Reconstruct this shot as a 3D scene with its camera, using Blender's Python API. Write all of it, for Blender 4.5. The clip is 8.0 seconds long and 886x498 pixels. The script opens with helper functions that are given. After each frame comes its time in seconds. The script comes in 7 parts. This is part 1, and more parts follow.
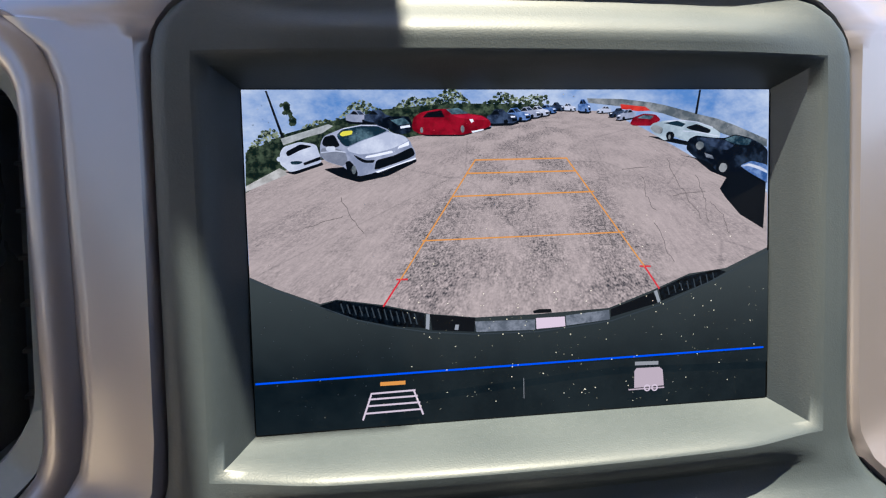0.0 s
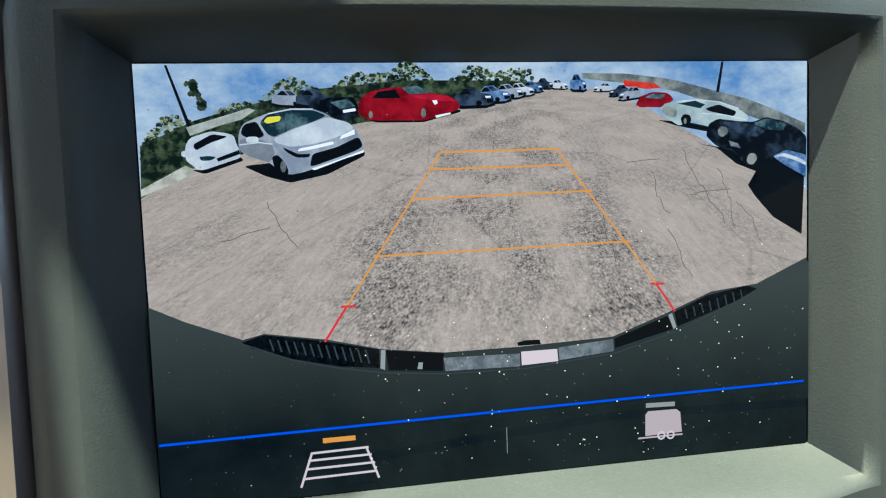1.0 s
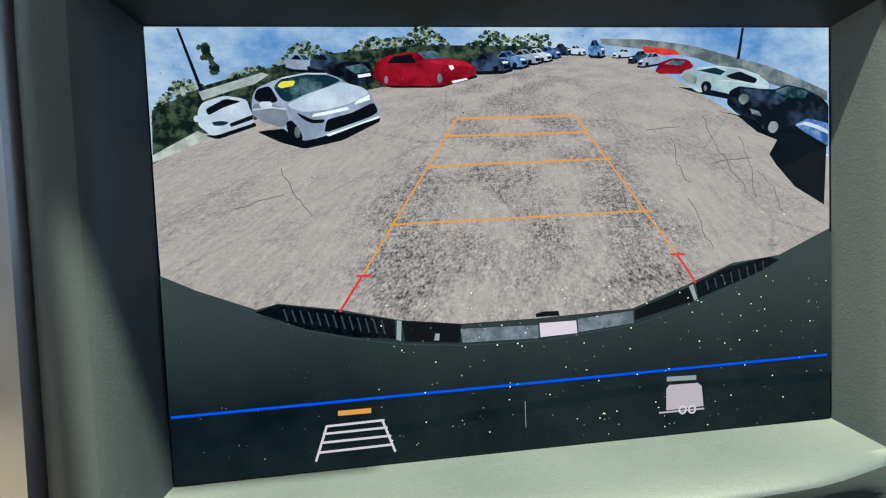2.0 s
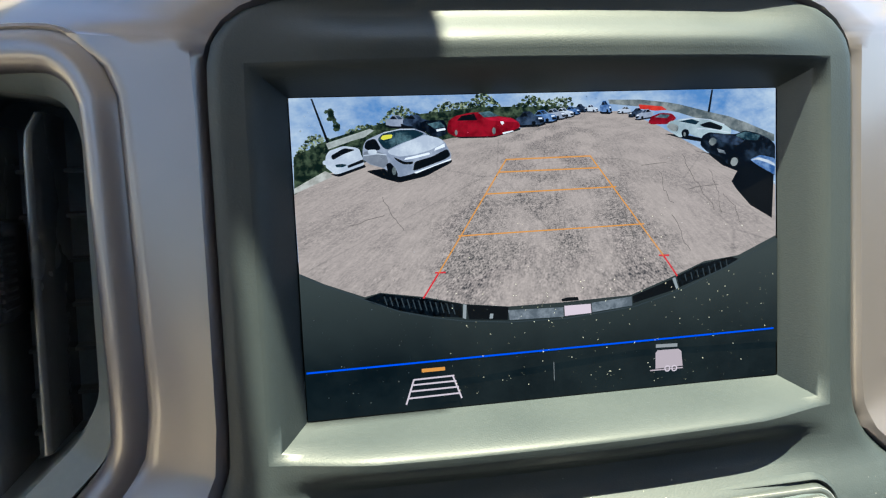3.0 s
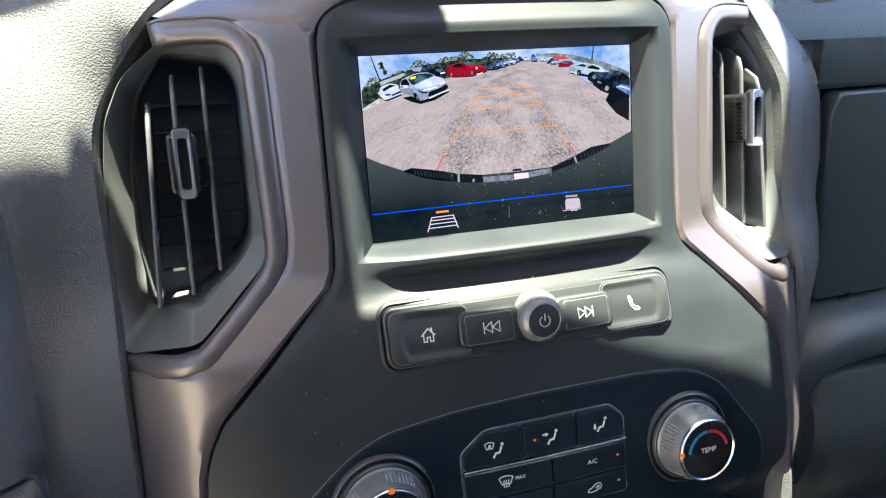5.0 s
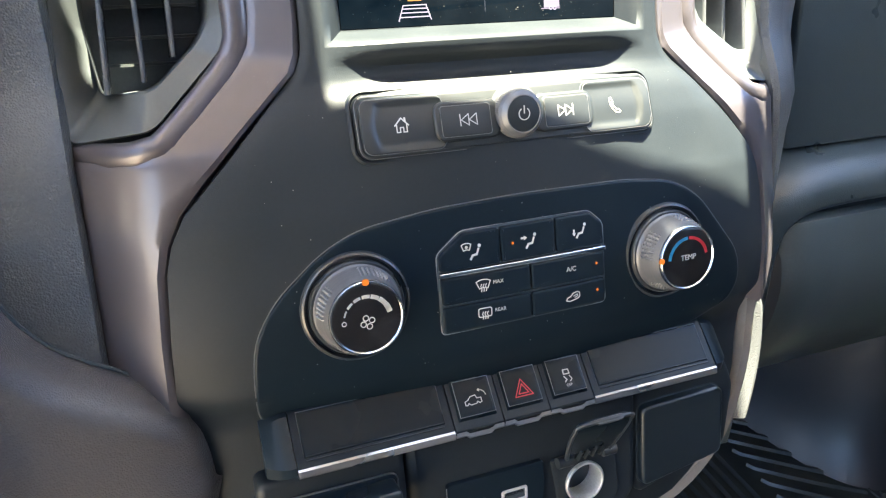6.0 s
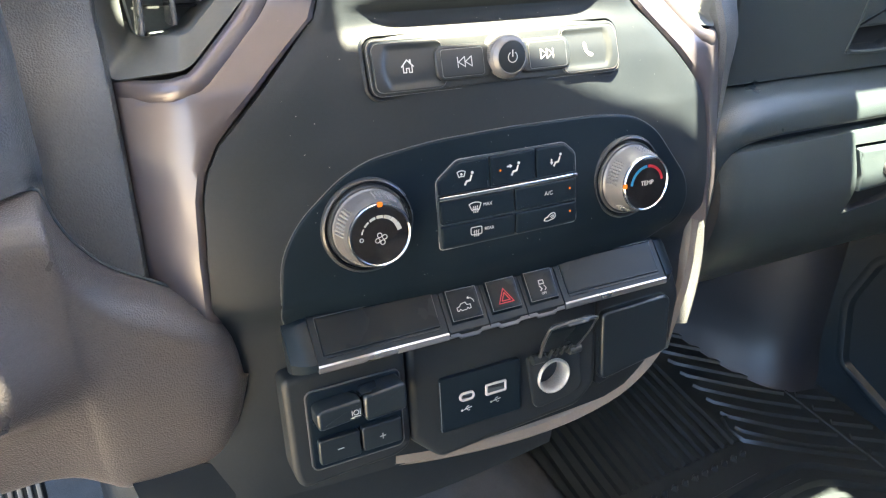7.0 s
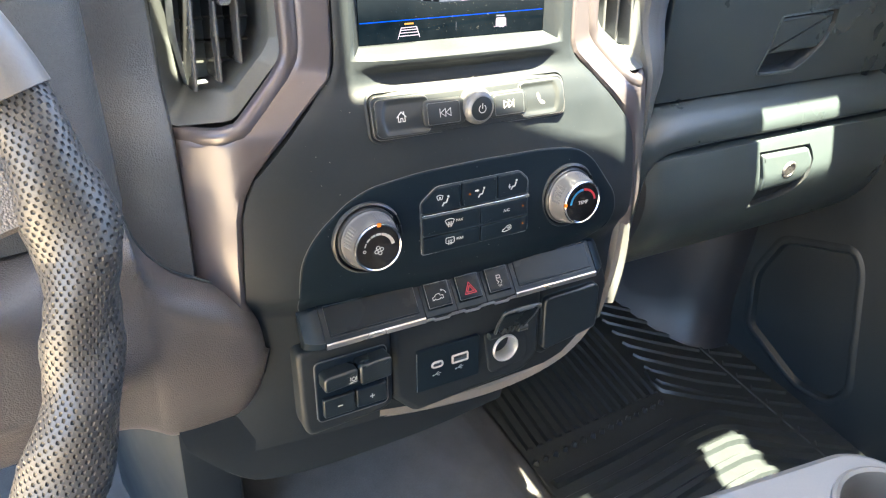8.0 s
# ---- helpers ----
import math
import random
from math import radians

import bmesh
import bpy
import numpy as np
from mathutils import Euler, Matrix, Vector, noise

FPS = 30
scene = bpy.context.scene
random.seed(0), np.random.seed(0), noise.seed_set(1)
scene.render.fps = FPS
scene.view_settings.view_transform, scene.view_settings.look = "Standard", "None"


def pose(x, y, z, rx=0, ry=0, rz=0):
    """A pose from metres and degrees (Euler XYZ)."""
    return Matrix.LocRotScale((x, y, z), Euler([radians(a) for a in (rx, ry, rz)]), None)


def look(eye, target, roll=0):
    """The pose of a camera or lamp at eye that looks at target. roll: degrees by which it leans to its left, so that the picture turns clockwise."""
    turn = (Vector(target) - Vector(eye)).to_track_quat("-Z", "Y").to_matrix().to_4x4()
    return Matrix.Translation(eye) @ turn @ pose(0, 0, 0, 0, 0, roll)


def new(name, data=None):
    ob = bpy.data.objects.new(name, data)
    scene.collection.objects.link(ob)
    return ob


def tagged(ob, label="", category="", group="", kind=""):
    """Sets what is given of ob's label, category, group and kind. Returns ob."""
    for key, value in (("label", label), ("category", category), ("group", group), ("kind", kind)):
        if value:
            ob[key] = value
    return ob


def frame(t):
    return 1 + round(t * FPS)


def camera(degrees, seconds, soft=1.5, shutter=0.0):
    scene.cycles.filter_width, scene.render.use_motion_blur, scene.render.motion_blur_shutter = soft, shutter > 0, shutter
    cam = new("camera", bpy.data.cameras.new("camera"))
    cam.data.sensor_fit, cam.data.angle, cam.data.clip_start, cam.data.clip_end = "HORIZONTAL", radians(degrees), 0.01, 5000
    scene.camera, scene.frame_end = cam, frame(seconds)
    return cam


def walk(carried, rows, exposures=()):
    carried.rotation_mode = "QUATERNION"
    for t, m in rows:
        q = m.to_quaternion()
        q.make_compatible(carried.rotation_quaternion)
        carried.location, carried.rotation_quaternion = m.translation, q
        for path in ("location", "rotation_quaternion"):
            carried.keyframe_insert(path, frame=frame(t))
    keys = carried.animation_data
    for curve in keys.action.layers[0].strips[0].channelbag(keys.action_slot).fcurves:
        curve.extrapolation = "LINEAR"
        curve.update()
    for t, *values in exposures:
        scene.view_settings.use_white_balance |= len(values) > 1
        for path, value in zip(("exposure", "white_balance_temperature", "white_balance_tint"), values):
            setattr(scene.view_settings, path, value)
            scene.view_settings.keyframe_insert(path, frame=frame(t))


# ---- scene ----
cam = camera(61.3, 8.0, soft=1.2)
PATH = [
    (0, (0.005, -0.015, 0.676), (0.346, 1.882, 0.142), 0.6),
    (0.5, (0.014, 0.008, 0.672), (0.364, 1.905, 0.146), 0.2),
    (1, (0.02, 0.028, 0.667), (0.387, 1.922, 0.139), -0.0),
    (1.2, (0.019, 0.032, 0.664), (0.383, 1.929, 0.147), -0.1),
    (2.3, (0.015, 0.026, 0.658), (0.378, 1.925, 0.145), -0.3),
    (2.5, (0.008, 0.017, 0.665), (0.389, 1.904, 0.122), -0.1),
    (3, (-0.012, -0.026, 0.681), (0.365, 1.857, 0.124), -0.3),
    (3.5, (-0.032, -0.075, 0.701), (0.372, 1.792, 0.11), -0.5),
    (4, (-0.048, -0.108, 0.72), (0.423, 1.727, 0.078), -0.5),
    (4.2, (-0.062, -0.124, 0.735), (0.455, 1.688, 0.064), -0.1),
    (5.3, (-0.098, -0.189, 0.683), (0.514, 1.57, -0.047), -0.4),
    (5.5, (-0.101, -0.186, 0.668), (0.534, 1.541, -0.115), 0.1),
    (6, (-0.106, -0.187, 0.625), (0.578, 1.498, -0.209), 0.5),
    (6.5, (-0.113, -0.192, 0.604), (0.621, 1.437, -0.294), 1.1),
    (7, (-0.157, -0.223, 0.647), (0.643, 1.316, -0.35), 2.7),
    (7.2, (-0.172, -0.234, 0.67), (0.651, 1.27, -0.358), 3.3),
    (7.5, (-0.198, -0.259, 0.709), (0.674, 1.189, -0.36), 4.9),
    (8, (-0.219, -0.284, 0.749), (0.671, 1.113, -0.372), 6.6),
]
EXPOSURE = 3.55
walk(cam, [(t, look(eye, target, roll)) for t, eye, target, roll in PATH],
     [(0, EXPOSURE, 5550, 12), (1.0, EXPOSURE, 5550, -4), (2.5, EXPOSURE + 0.08, 5500, -5), (3.0, EXPOSURE + 0.02, 5500, 0), (3.6, EXPOSURE - 0.08, 5500, 6), (4.2, EXPOSURE + 0.02, 5550, 8),
      (5.5, EXPOSURE + 0.85, 5450, 10), (6.2, EXPOSURE + 1.25, 5600, 10), (7.0, EXPOSURE + 1.52, 5800, 10), (8.0, EXPOSURE + 1.52, 5900, 10)])

# ---- light ----
world = bpy.data.worlds.new("sky")
scene.world = world
world.use_nodes = True
wn, wl = world.node_tree.nodes, world.node_tree.links
sky = wn.new("ShaderNodeTexSky")
sky.sky_type, sky.sun_disc = "NISHITA", False
sky.sun_elevation, sky.sun_rotation = radians(81.5), radians(180)
cloud = wn.new("ShaderNodeTexNoise")
cloud.inputs["Scale"].default_value, cloud.inputs["Detail"].default_value = 3.0, 6.0
cramp = wn.new("ShaderNodeValToRGB")
cramp.color_ramp.elements[0].position, cramp.color_ramp.elements[1].position = 0.48, 0.66
cmix = wn.new("ShaderNodeMixRGB")
cmix.inputs[2].default_value = (6.3, 7.0, 7.8, 1)
wl.new(cloud.outputs["Fac"], cramp.inputs["Fac"])
wl.new(cramp.outputs["Color"], cmix.inputs[0])
wl.new(sky.outputs["Color"], cmix.inputs[1])
wl.new(cmix.outputs["Color"], wn["Background"].inputs["Color"])
wn["Background"].inputs["Strength"].default_value = 0.052
sun = new("sun", bpy.data.lights.new("sun", "SUN"))
sun.data.energy, sun.data.angle, sun.data.color = 5.0, radians(0.5), (1.0, 0.84, 0.53)
sun.matrix_world = look((0.0, -0.15, 1.0), (0, 0, 0))



# ---- materials ----
def material(name, color, rough=0.5, metal=0.0, vary=0.12, scale=60.0, bump=0.0, bump_scale=900.0, grain="noise", coat=0.0, film=0.04, gloss=0.5):
    """A surface with its own base colour, mottled at two scales, with fine relief."""
    m = bpy.data.materials.new(name)
    m.use_nodes = True
    n, l = m.node_tree.nodes, m.node_tree.links
    p = n["Principled BSDF"]
    p.inputs["Metallic"].default_value = metal
    p.inputs["Coat Weight"].default_value = coat
    p.inputs["Coat Roughness"].default_value = film
    p.inputs["Specular IOR Level"].default_value = gloss
    at = n.new("ShaderNodeTexCoord")
    big, small = n.new("ShaderNodeTexNoise"), n.new("ShaderNodeTexNoise")
    big.inputs["Scale"].default_value, big.inputs["Detail"].default_value = scale * 0.3, 4
    small.inputs["Scale"].default_value, small.inputs["Detail"].default_value = scale * 9, 3
    for k in (big, small):
        l.new(at.outputs["Object"], k.inputs["Vector"])
    add = n.new("ShaderNodeMath")
    add.operation = "ADD"
    l.new(big.outputs["Fac"], add.inputs[0])
    l.new(small.outputs["Fac"], add.inputs[1])
    ramp = n.new("ShaderNodeMapRange")
    ramp.inputs["From Min"].default_value, ramp.inputs["From Max"].default_value = 0.6, 1.4
    ramp.inputs["To Min"].default_value, ramp.inputs["To Max"].default_value = 1 - vary, 1 + vary
    l.new(add.outputs[0], ramp.inputs["Value"])
    mul = n.new("ShaderNodeVectorMath")
    mul.operation = "SCALE"
    mul.inputs[0].default_value = color[:3]
    l.new(ramp.outputs["Result"], mul.inputs["Scale"])
    l.new(mul.outputs[0], p.inputs["Base Color"])
    rr = n.new("ShaderNodeMapRange")
    rr.inputs["From Min"].default_value, rr.inputs["From Max"].default_value = 0.3, 0.7
    rr.inputs["To Min"].default_value, rr.inputs["To Max"].default_value = rough * 0.85, min(1, rough * 1.15)
    l.new(big.outputs["Fac"], rr.inputs["Value"])
    l.new(rr.outputs["Result"], p.inputs["Roughness"])
    if bump:
        if grain == "leather":
            t = n.new("ShaderNodeTexVoronoi")
            t.feature = "F1"
            out = t.outputs["Distance"]
        else:
            t = n.new("ShaderNodeTexNoise")
            t.inputs["Detail"].default_value = 2
            out = t.outputs["Fac"]
        t.inputs["Scale"].default_value = bump_scale
        l.new(at.outputs["Object"], t.inputs["Vector"])
        b = n.new("ShaderNodeBump")
        b.inputs["Strength"].default_value, b.inputs["Distance"].default_value = bump, 0.0006
        b.invert = grain == "leather"
        l.new(out, b.inputs["Height"])
        l.new(b.outputs["Normal"], p.inputs["Normal"])
    return m


def glow(name, color, strength=1.0, second=None, scale=60.0, detail=6.0, stretch=(1, 1, 1), lo=0.42, hi=0.6):
    """The light of the display: its own colour, or two colours mottled."""
    m = bpy.data.materials.new(name)
    m.use_nodes = True
    n, l = m.node_tree.nodes, m.node_tree.links
    p = n["Principled BSDF"]
    p.inputs["Base Color"].default_value = (0.0004, 0.0004, 0.0004, 1)
    p.inputs["Roughness"].default_value = 0.35
    p.inputs["Specular IOR Level"].default_value = 0.06
    p.inputs["Emission Strength"].default_value = strength
    p.inputs["Emission Color"].default_value = (*color, 1)
    if second:
        at, mp, t, r = n.new("ShaderNodeTexCoord"), n.new("ShaderNodeMapping"), n.new("ShaderNodeTexNoise"), n.new("ShaderNodeValToRGB")
        mp.inputs["Scale"].default_value = stretch
        t.inputs["Scale"].default_value, t.inputs["Detail"].default_value, t.inputs["Roughness"].default_value = scale, detail, 0.7
        r.color_ramp.elements[0].position, r.color_ramp.elements[1].position = lo, hi
        r.color_ramp.elements[0].color, r.color_ramp.elements[1].color = (*color, 1), (*second, 1)
        l.new(at.outputs["Object"], mp.inputs["Vector"])
        l.new(mp.outputs["Vector"], t.inputs["Vector"])
        l.new(t.outputs["Fac"], r.inputs["Fac"])
        l.new(r.outputs["Color"], p.inputs["Emission Color"])
    return m


PANEL = material("satin charcoal plastic", (0.0128, 0.0168, 0.0205), 0.55, vary=0.1, bump=0.12, bump_scale=1800, gloss=0.28)
RADIO = material("satin radio key plastic", (0.0135, 0.0165, 0.0180), 0.44, vary=0.08, bump=0.06, bump_scale=2200)
CLIMATE = material("smooth black plastic", (0.0060, 0.0112, 0.0170), 0.36, vary=0.1, bump=0.06, bump_scale=2200, gloss=0.20)
PAD = material("black grained vinyl", (0.073, 0.077, 0.081), 0.32, vary=0.12, bump=0.5, bump_scale=1000, grain="leather")
KNEE = material("brown black moulded plastic", (0.073, 0.067, 0.065), 0.31, vary=0.10, bump=0.5, bump_scale=1000, grain="leather")
GLOVE = material("slate grained plastic", (0.0355, 0.0475, 0.0530), 0.31, vary=0.12, bump=0.3, bump_scale=1100, grain="leather")
SILVER = material("warm silver lacquer", (0.098, 0.088, 0.096), 0.40, metal=0.5, vary=0.03, scale=8, coat=0.45, film=0.16)
CHROME = material("chrome", (0.80, 0.81, 0.83), 0.22, metal=1.0, vary=0.05)
SATIN = material("satin chrome", (0.30, 0.295, 0.295), 0.34, metal=0.6, vary=0.08, bump=0.1)
GLOSS = material("glossy black plastic", (0.0050, 0.0090, 0.0130), 0.27, vary=0.1, bump=0.04, bump_scale=2200, gloss=0.14)
EDGE_METAL = material("satin chrome edge", (0.42, 0.42, 0.43), 0.30, metal=0.9, vary=0.06)
GRIP = material("satin graphite grip", (0.12, 0.122, 0.126), 0.42, metal=0.4, vary=0.08, bump=0.1)
COLLAR = material("dull graphite collar", (0.030, 0.033, 0.036), 0.30, metal=0.1, vary=0.08)
SATIN_DARK = material("dark satin edge and glint", (0.16, 0.16, 0.165), 0.35, metal=0.5, vary=0.08)
KEYCAP = material("satin black key plastic", (0.0105, 0.0160, 0.0210), 0.31, vary=0.1, bump=0.05, bump_scale=2200)
BLACK = material("gloss black plastic", (0.010, 0.010, 0.011), 0.2, vary=0.1)
VENT = material("vent black plastic", (0.066, 0.075, 0.078), 0.44, vary=0.1)
SLAT = material("gloss slat plastic", (0.075, 0.080, 0.086), 0.26, vary=0.1)
# duct colour lightened to stand in for glare over the dark vents
DUCT = material("duct plastic with glare", (0.100, 0.118, 0.140), 0.6, vary=0.15)
KICK = material("dark moulded side trim", (0.023, 0.0245, 0.029), 0.36, vary=0.12, bump=0.15, bump_scale=1200, grain="leather")
DOOR = material("black door plastic", (0.0085, 0.0130, 0.0165), 0.42, vary=0.12, bump=0.3, bump_scale=1000, grain="leather")
DARK = material("matt black", (0.034, 0.044, 0.052), 0.8)
RUBBER = material("black rubber", (0.0160, 0.0205, 0.0230), 0.36, vary=0.2, scale=25, bump=0.2, bump_scale=600)
CARPET = material("charcoal carpet", (0.075, 0.079, 0.083), 0.95, vary=0.35, scale=120, bump=1.0, bump_scale=1500)
GREY = material("light grey plastic", (0.155, 0.150, 0.138), 0.4, vary=0.05, bump=0.1)
TRIM = material("taupe plastic", (0.16, 0.142, 0.122), 0.5, vary=0.1, bump=0.3, bump_scale=900)
HEADLINER = material("pale grey headliner", (0.36, 0.35, 0.34), 0.9)
PRINT = material("white print", (0.46, 0.46, 0.46), 0.5)
REDPRINT = material("red print", (0.42, 0.025, 0.04), 0.5)
BLUEPRINT = material("blue print", (0.04, 0.24, 0.46), 0.5)
AMBER = glow("amber lamp", (1.0, 0.22, 0.02), 0.55 * 0.5 ** EXPOSURE)
PERFORATED = material("perforated leather", (0.050, 0.048, 0.047), 0.40, vary=0.12, bump=0.3, bump_scale=900, grain="leather")
pn, pk = PERFORATED.node_tree.nodes, PERFORATED.node_tree.links
def pnode(op, a, b=None):
    nd = pn.new("ShaderNodeMath")
    nd.operation = op
    for slot, val in ((0, a), (1, b)):
        if isinstance(val, (int, float)):
            nd.inputs[slot].default_value = val
        elif val is not None:
            pk.new(val, nd.inputs[slot])
    return nd.outputs[0]


coords, split = pn.new("ShaderNodeTexCoord"), pn.new("ShaderNodeSeparateXYZ")
pk.new(coords.outputs["UV"], split.inputs[0])
ring_u = pnode("MULTIPLY", split.outputs[0], 500.0 * math.pi)
ring_v = pnode("MULTIPLY", split.outputs[1], 52.0 * math.pi)
wave = pnode("ADD", pnode("SINE", pnode("ADD", ring_u, ring_v)), pnode("SINE", pnode("SUBTRACT", ring_u, ring_v)))
hole_mask = pn.new("ShaderNodeMath")
hole_mask.operation, hole_mask.inputs[1].default_value = "GREATER_THAN", 0.8
pk.new(wave, hole_mask.inputs[0])
pmix = pn.new("ShaderNodeMixRGB")
pmix.inputs[2].default_value = (0.008, 0.008, 0.008, 1)
bsdf = pn["Principled BSDF"]
pk.new(bsdf.inputs["Base Color"].links[0].from_socket, pmix.inputs[1])
pk.new(hole_mask.outputs[0], pmix.inputs[0])
pk.new(pmix.outputs[0], bsdf.inputs["Base Color"])
dimple = pn.new("ShaderNodeBump")
dimple.inputs["Strength"].default_value, dimple.inputs["Distance"].default_value = 0.9, 0.0007
dimple.invert = True
pk.new(pnode("MAXIMUM", wave, 0.4), dimple.inputs["Height"])
pk.new(dimple.outputs["Normal"], bsdf.inputs["Normal"])
# asphalt made lighter and warmer than real to raise the bounced light
BRIGHT_ASPHALT = material("lightened asphalt", (0.45, 0.375, 0.285), 0.9, vary=0.3, scale=0.3)


# ---- building helpers ----
CX, TILT = 0.065, radians(11)
CONSOLE = Matrix.Translation((CX, 0.1858, 0.6168)) @ Matrix(((1, 0, 0, 0), (0, math.sin(TILT), -math.cos(TILT), 0), (0, math.cos(TILT), math.sin(TILT), 0), (0, 0, 0, 1)))


def thing(name, m, label, category, group="", kind=""):
    ob = new(name)
    ob.empty_display_size = 0.02
    ob.matrix_basis = m
    return tagged(ob, label, category, group, kind)


def part(name, bm, mat, parent=None, label="", smooth=35, m=None):
    bmesh.ops.recalc_face_normals(bm, faces=bm.faces)
    me = bpy.data.meshes.new(name)
    bm.to_mesh(me)
    bm.free()
    me.materials.append(mat)
    me.shade_smooth()
    me.set_sharp_from_angle(angle=radians(smooth))
    ob = new(name, me)
    ob.parent = parent
    if m is not None:
        ob.matrix_basis = m
    return tagged(ob, label)


def loft(bm, rows, closed=False, caps=False):
    """Skins rows of points; each row may close on itself."""
    vs = [[bm.verts.new(p) for p in r] for r in rows]
    n = len(vs[0])
    for a, b in zip(vs, vs[1:]):
        for i in range(n if closed else n - 1):
            q = (a[i], a[(i + 1) % n], b[(i + 1) % n], b[i])
            if len(set(q)) == 4:
                bm.faces.new(q)
    if caps:
        bm.faces.new(vs[0])
        bm.faces.new(vs[-1])
    return vs


def rounded(w, h, r, n=5, cx=0.0, cy=0.0, bend=0.0):
    """A rectangle with round corners, as points."""
    out = []
    for k, (sx, sy) in enumerate(((1, 1), (-1, 1), (-1, -1), (1, -1))):
        for i in range(n + 1):
            a = math.pi / 2 * (k + i / n)
            out.append((cx + sx * (w / 2 - r) + r * math.cos(a), cy + sy * (h / 2 - r) + r * math.sin(a)))
    return out


def smooth_loop(pts, r=0.004, n=4):
    """Rounds the corners of a closed outline."""
    out, m = [], len(pts)
    for i in range(m):
        p, a, b = Vector(pts[i]), Vector(pts[i - 1]), Vector(pts[(i + 1) % m])
        k = min(r, (a - p).length * 0.45, (b - p).length * 0.45)
        s, e = p + (a - p).normalized() * k, p + (b - p).normalized() * k
        for j in range(n + 1):
            t = j / n
            out.append(tuple(s * (1 - t) ** 2 + p * 2 * t * (1 - t) + e * t ** 2))
    return out


def shrink(pts, d):
    """An outline drawn in by d."""
    out, m = [], len(pts)
    area = sum(pts[i - 1][0] * pts[i][1] - pts[i][0] * pts[i - 1][1] for i in range(m))
    s = 1 if area > 0 else -1
    for i in range(m):
        a, p, b = Vector(pts[i - 1]), Vector(pts[i]), Vector(pts[(i + 1) % m])
        e, f = (p - a), (b - p)
        e = e.normalized() if e.length > 1e-9 else f.normalized()
        f = f.normalized() if f.length > 1e-9 else e
        nrm = Vector((-(e.y + f.y), e.x + f.x)) * s
        if nrm.length < 1e-6:
            nrm = Vector((-e.y, e.x)) * s
        k = max(0.5, nrm.length / 2)
        q = p + nrm.normalized() * d / k
        out.append((q.x, q.y))
    return out


def slab(pts, w0, w1, bevel=0.001, top=True, steps=2, bm=None):
    """A plate with a rounded upper edge over an outline in the local plane."""
    bm = bm or bmesh.new()
    rows = [[(x, y, w0) for x, y in pts], [(x, y, w1 - bevel) for x, y in pts]]
    for k in range(1, steps + 1):
        a = math.pi / 2 * k / steps
        rows.append([(x, y, w1 - bevel + bevel * math.sin(a)) for x, y in shrink(pts, bevel * (1 - math.cos(a)))])
    rows.append([(x, y, w1) for x, y in shrink(pts, bevel * 1.0 + 0.0004)])
    vs = loft(bm, rows, closed=True)
    if top:
        bm.faces.new(vs[-1])
    return bm


def tube(bm, path, r, n=8, closed=False, squash=None):
    """A round bar along a path of 3D points."""
    pts = [Vector(p) for p in path]
    rows = []
    for i, p in enumerate(pts):
        a = pts[i - 1] if (i or closed) else p
        b = pts[(i + 1) % len(pts)] if (i < len(pts) - 1 or closed) else p
        d = (b - a).normalized()
        side = d.cross(Vector((0, 0, 1)))
        side = side.normalized() if side.length > 1e-4 else Vector((1, 0, 0))
        up = side.cross(d)
        rr = r[i] if isinstance(r, (list, tuple)) else r
        rows.append([p + rr * (math.cos(t) * side + math.sin(t) * up) for t in (2 * math.pi * k / n for k in range(n))])
    if closed:
        rows.append(rows[0])
    loft(bm, rows, closed=True, caps=not closed)
    return bm


def lathe(bm, profile, n=48, wobble=None):
    """Turns a profile of (radius, height) round the local z."""
    rows = []
    for r, z in profile:
        rows.append([((r + (wobble(k, r, z) if wobble else 0)) * math.cos(2 * math.pi * k / n), (r + (wobble(k, r, z) if wobble else 0)) * math.sin(2 * math.pi * k / n), z) for k in range(n)])
    vs = loft(bm, rows, closed=True)
    bm.faces.new(vs[-1])
    return bm


def stroke(bm, pts, width, z=0.0, closed=False, thick=0.0002):
    """A thin raised line along points in the local plane."""
    p = [Vector((x, y)) for x, y in pts]
    n = len(p)
    for i in range(n if closed else n - 1):
        a, b = p[i], p[(i + 1) % n]
        d = b - a
        if d.length < 1e-7:
            continue
        d.normalize()
        s = Vector((-d.y, d.x)) * width / 2
        e = d * width * 0.35
        ring = [a - s - e, b - s + e, b + s + e, a + s - e]
        loft(bm, [[(q.x, q.y, z) for q in ring], [(q.x, q.y, z + thick) for q in ring]], closed=True)
        bm.faces.new([bm.verts.new((q.x, q.y, z + thick)) for q in ring])
    return bm


def patch(bm, pts, z=0.0, thick=0.0002):
    """A flat printed shape."""
    bm.faces.new([bm.verts.new((x, y, z + thick)) for x, y in pts])
    return bm


def arc(cx, cy, r, a0, a1, n=16):
    return [(cx + r * math.cos(radians(a0 + (a1 - a0) * k / n)), cy + r * math.sin(radians(a0 + (a1 - a0) * k / n))) for k in range(n + 1)]


def lettering(name, text, size, parent, mat, m):
    """Words in the built-in font, as a mesh."""
    cu = bpy.data.curves.new(name, "FONT")
    cu.body, cu.size, cu.align_x, cu.align_y, cu.extrude = text, size, "CENTER", "CENTER", 0.00005
    tmp = bpy.data.objects.new(name, cu)
    scene.collection.objects.link(tmp)
    me = bpy.data.meshes.new_from_object(tmp.evaluated_get(bpy.context.evaluated_depsgraph_get()))
    bpy.data.objects.remove(tmp)
    me.materials.clear()
    me.materials.append(mat)
    ob = new(name, me)
    ob.parent, ob.matrix_basis = parent, m
    return ob


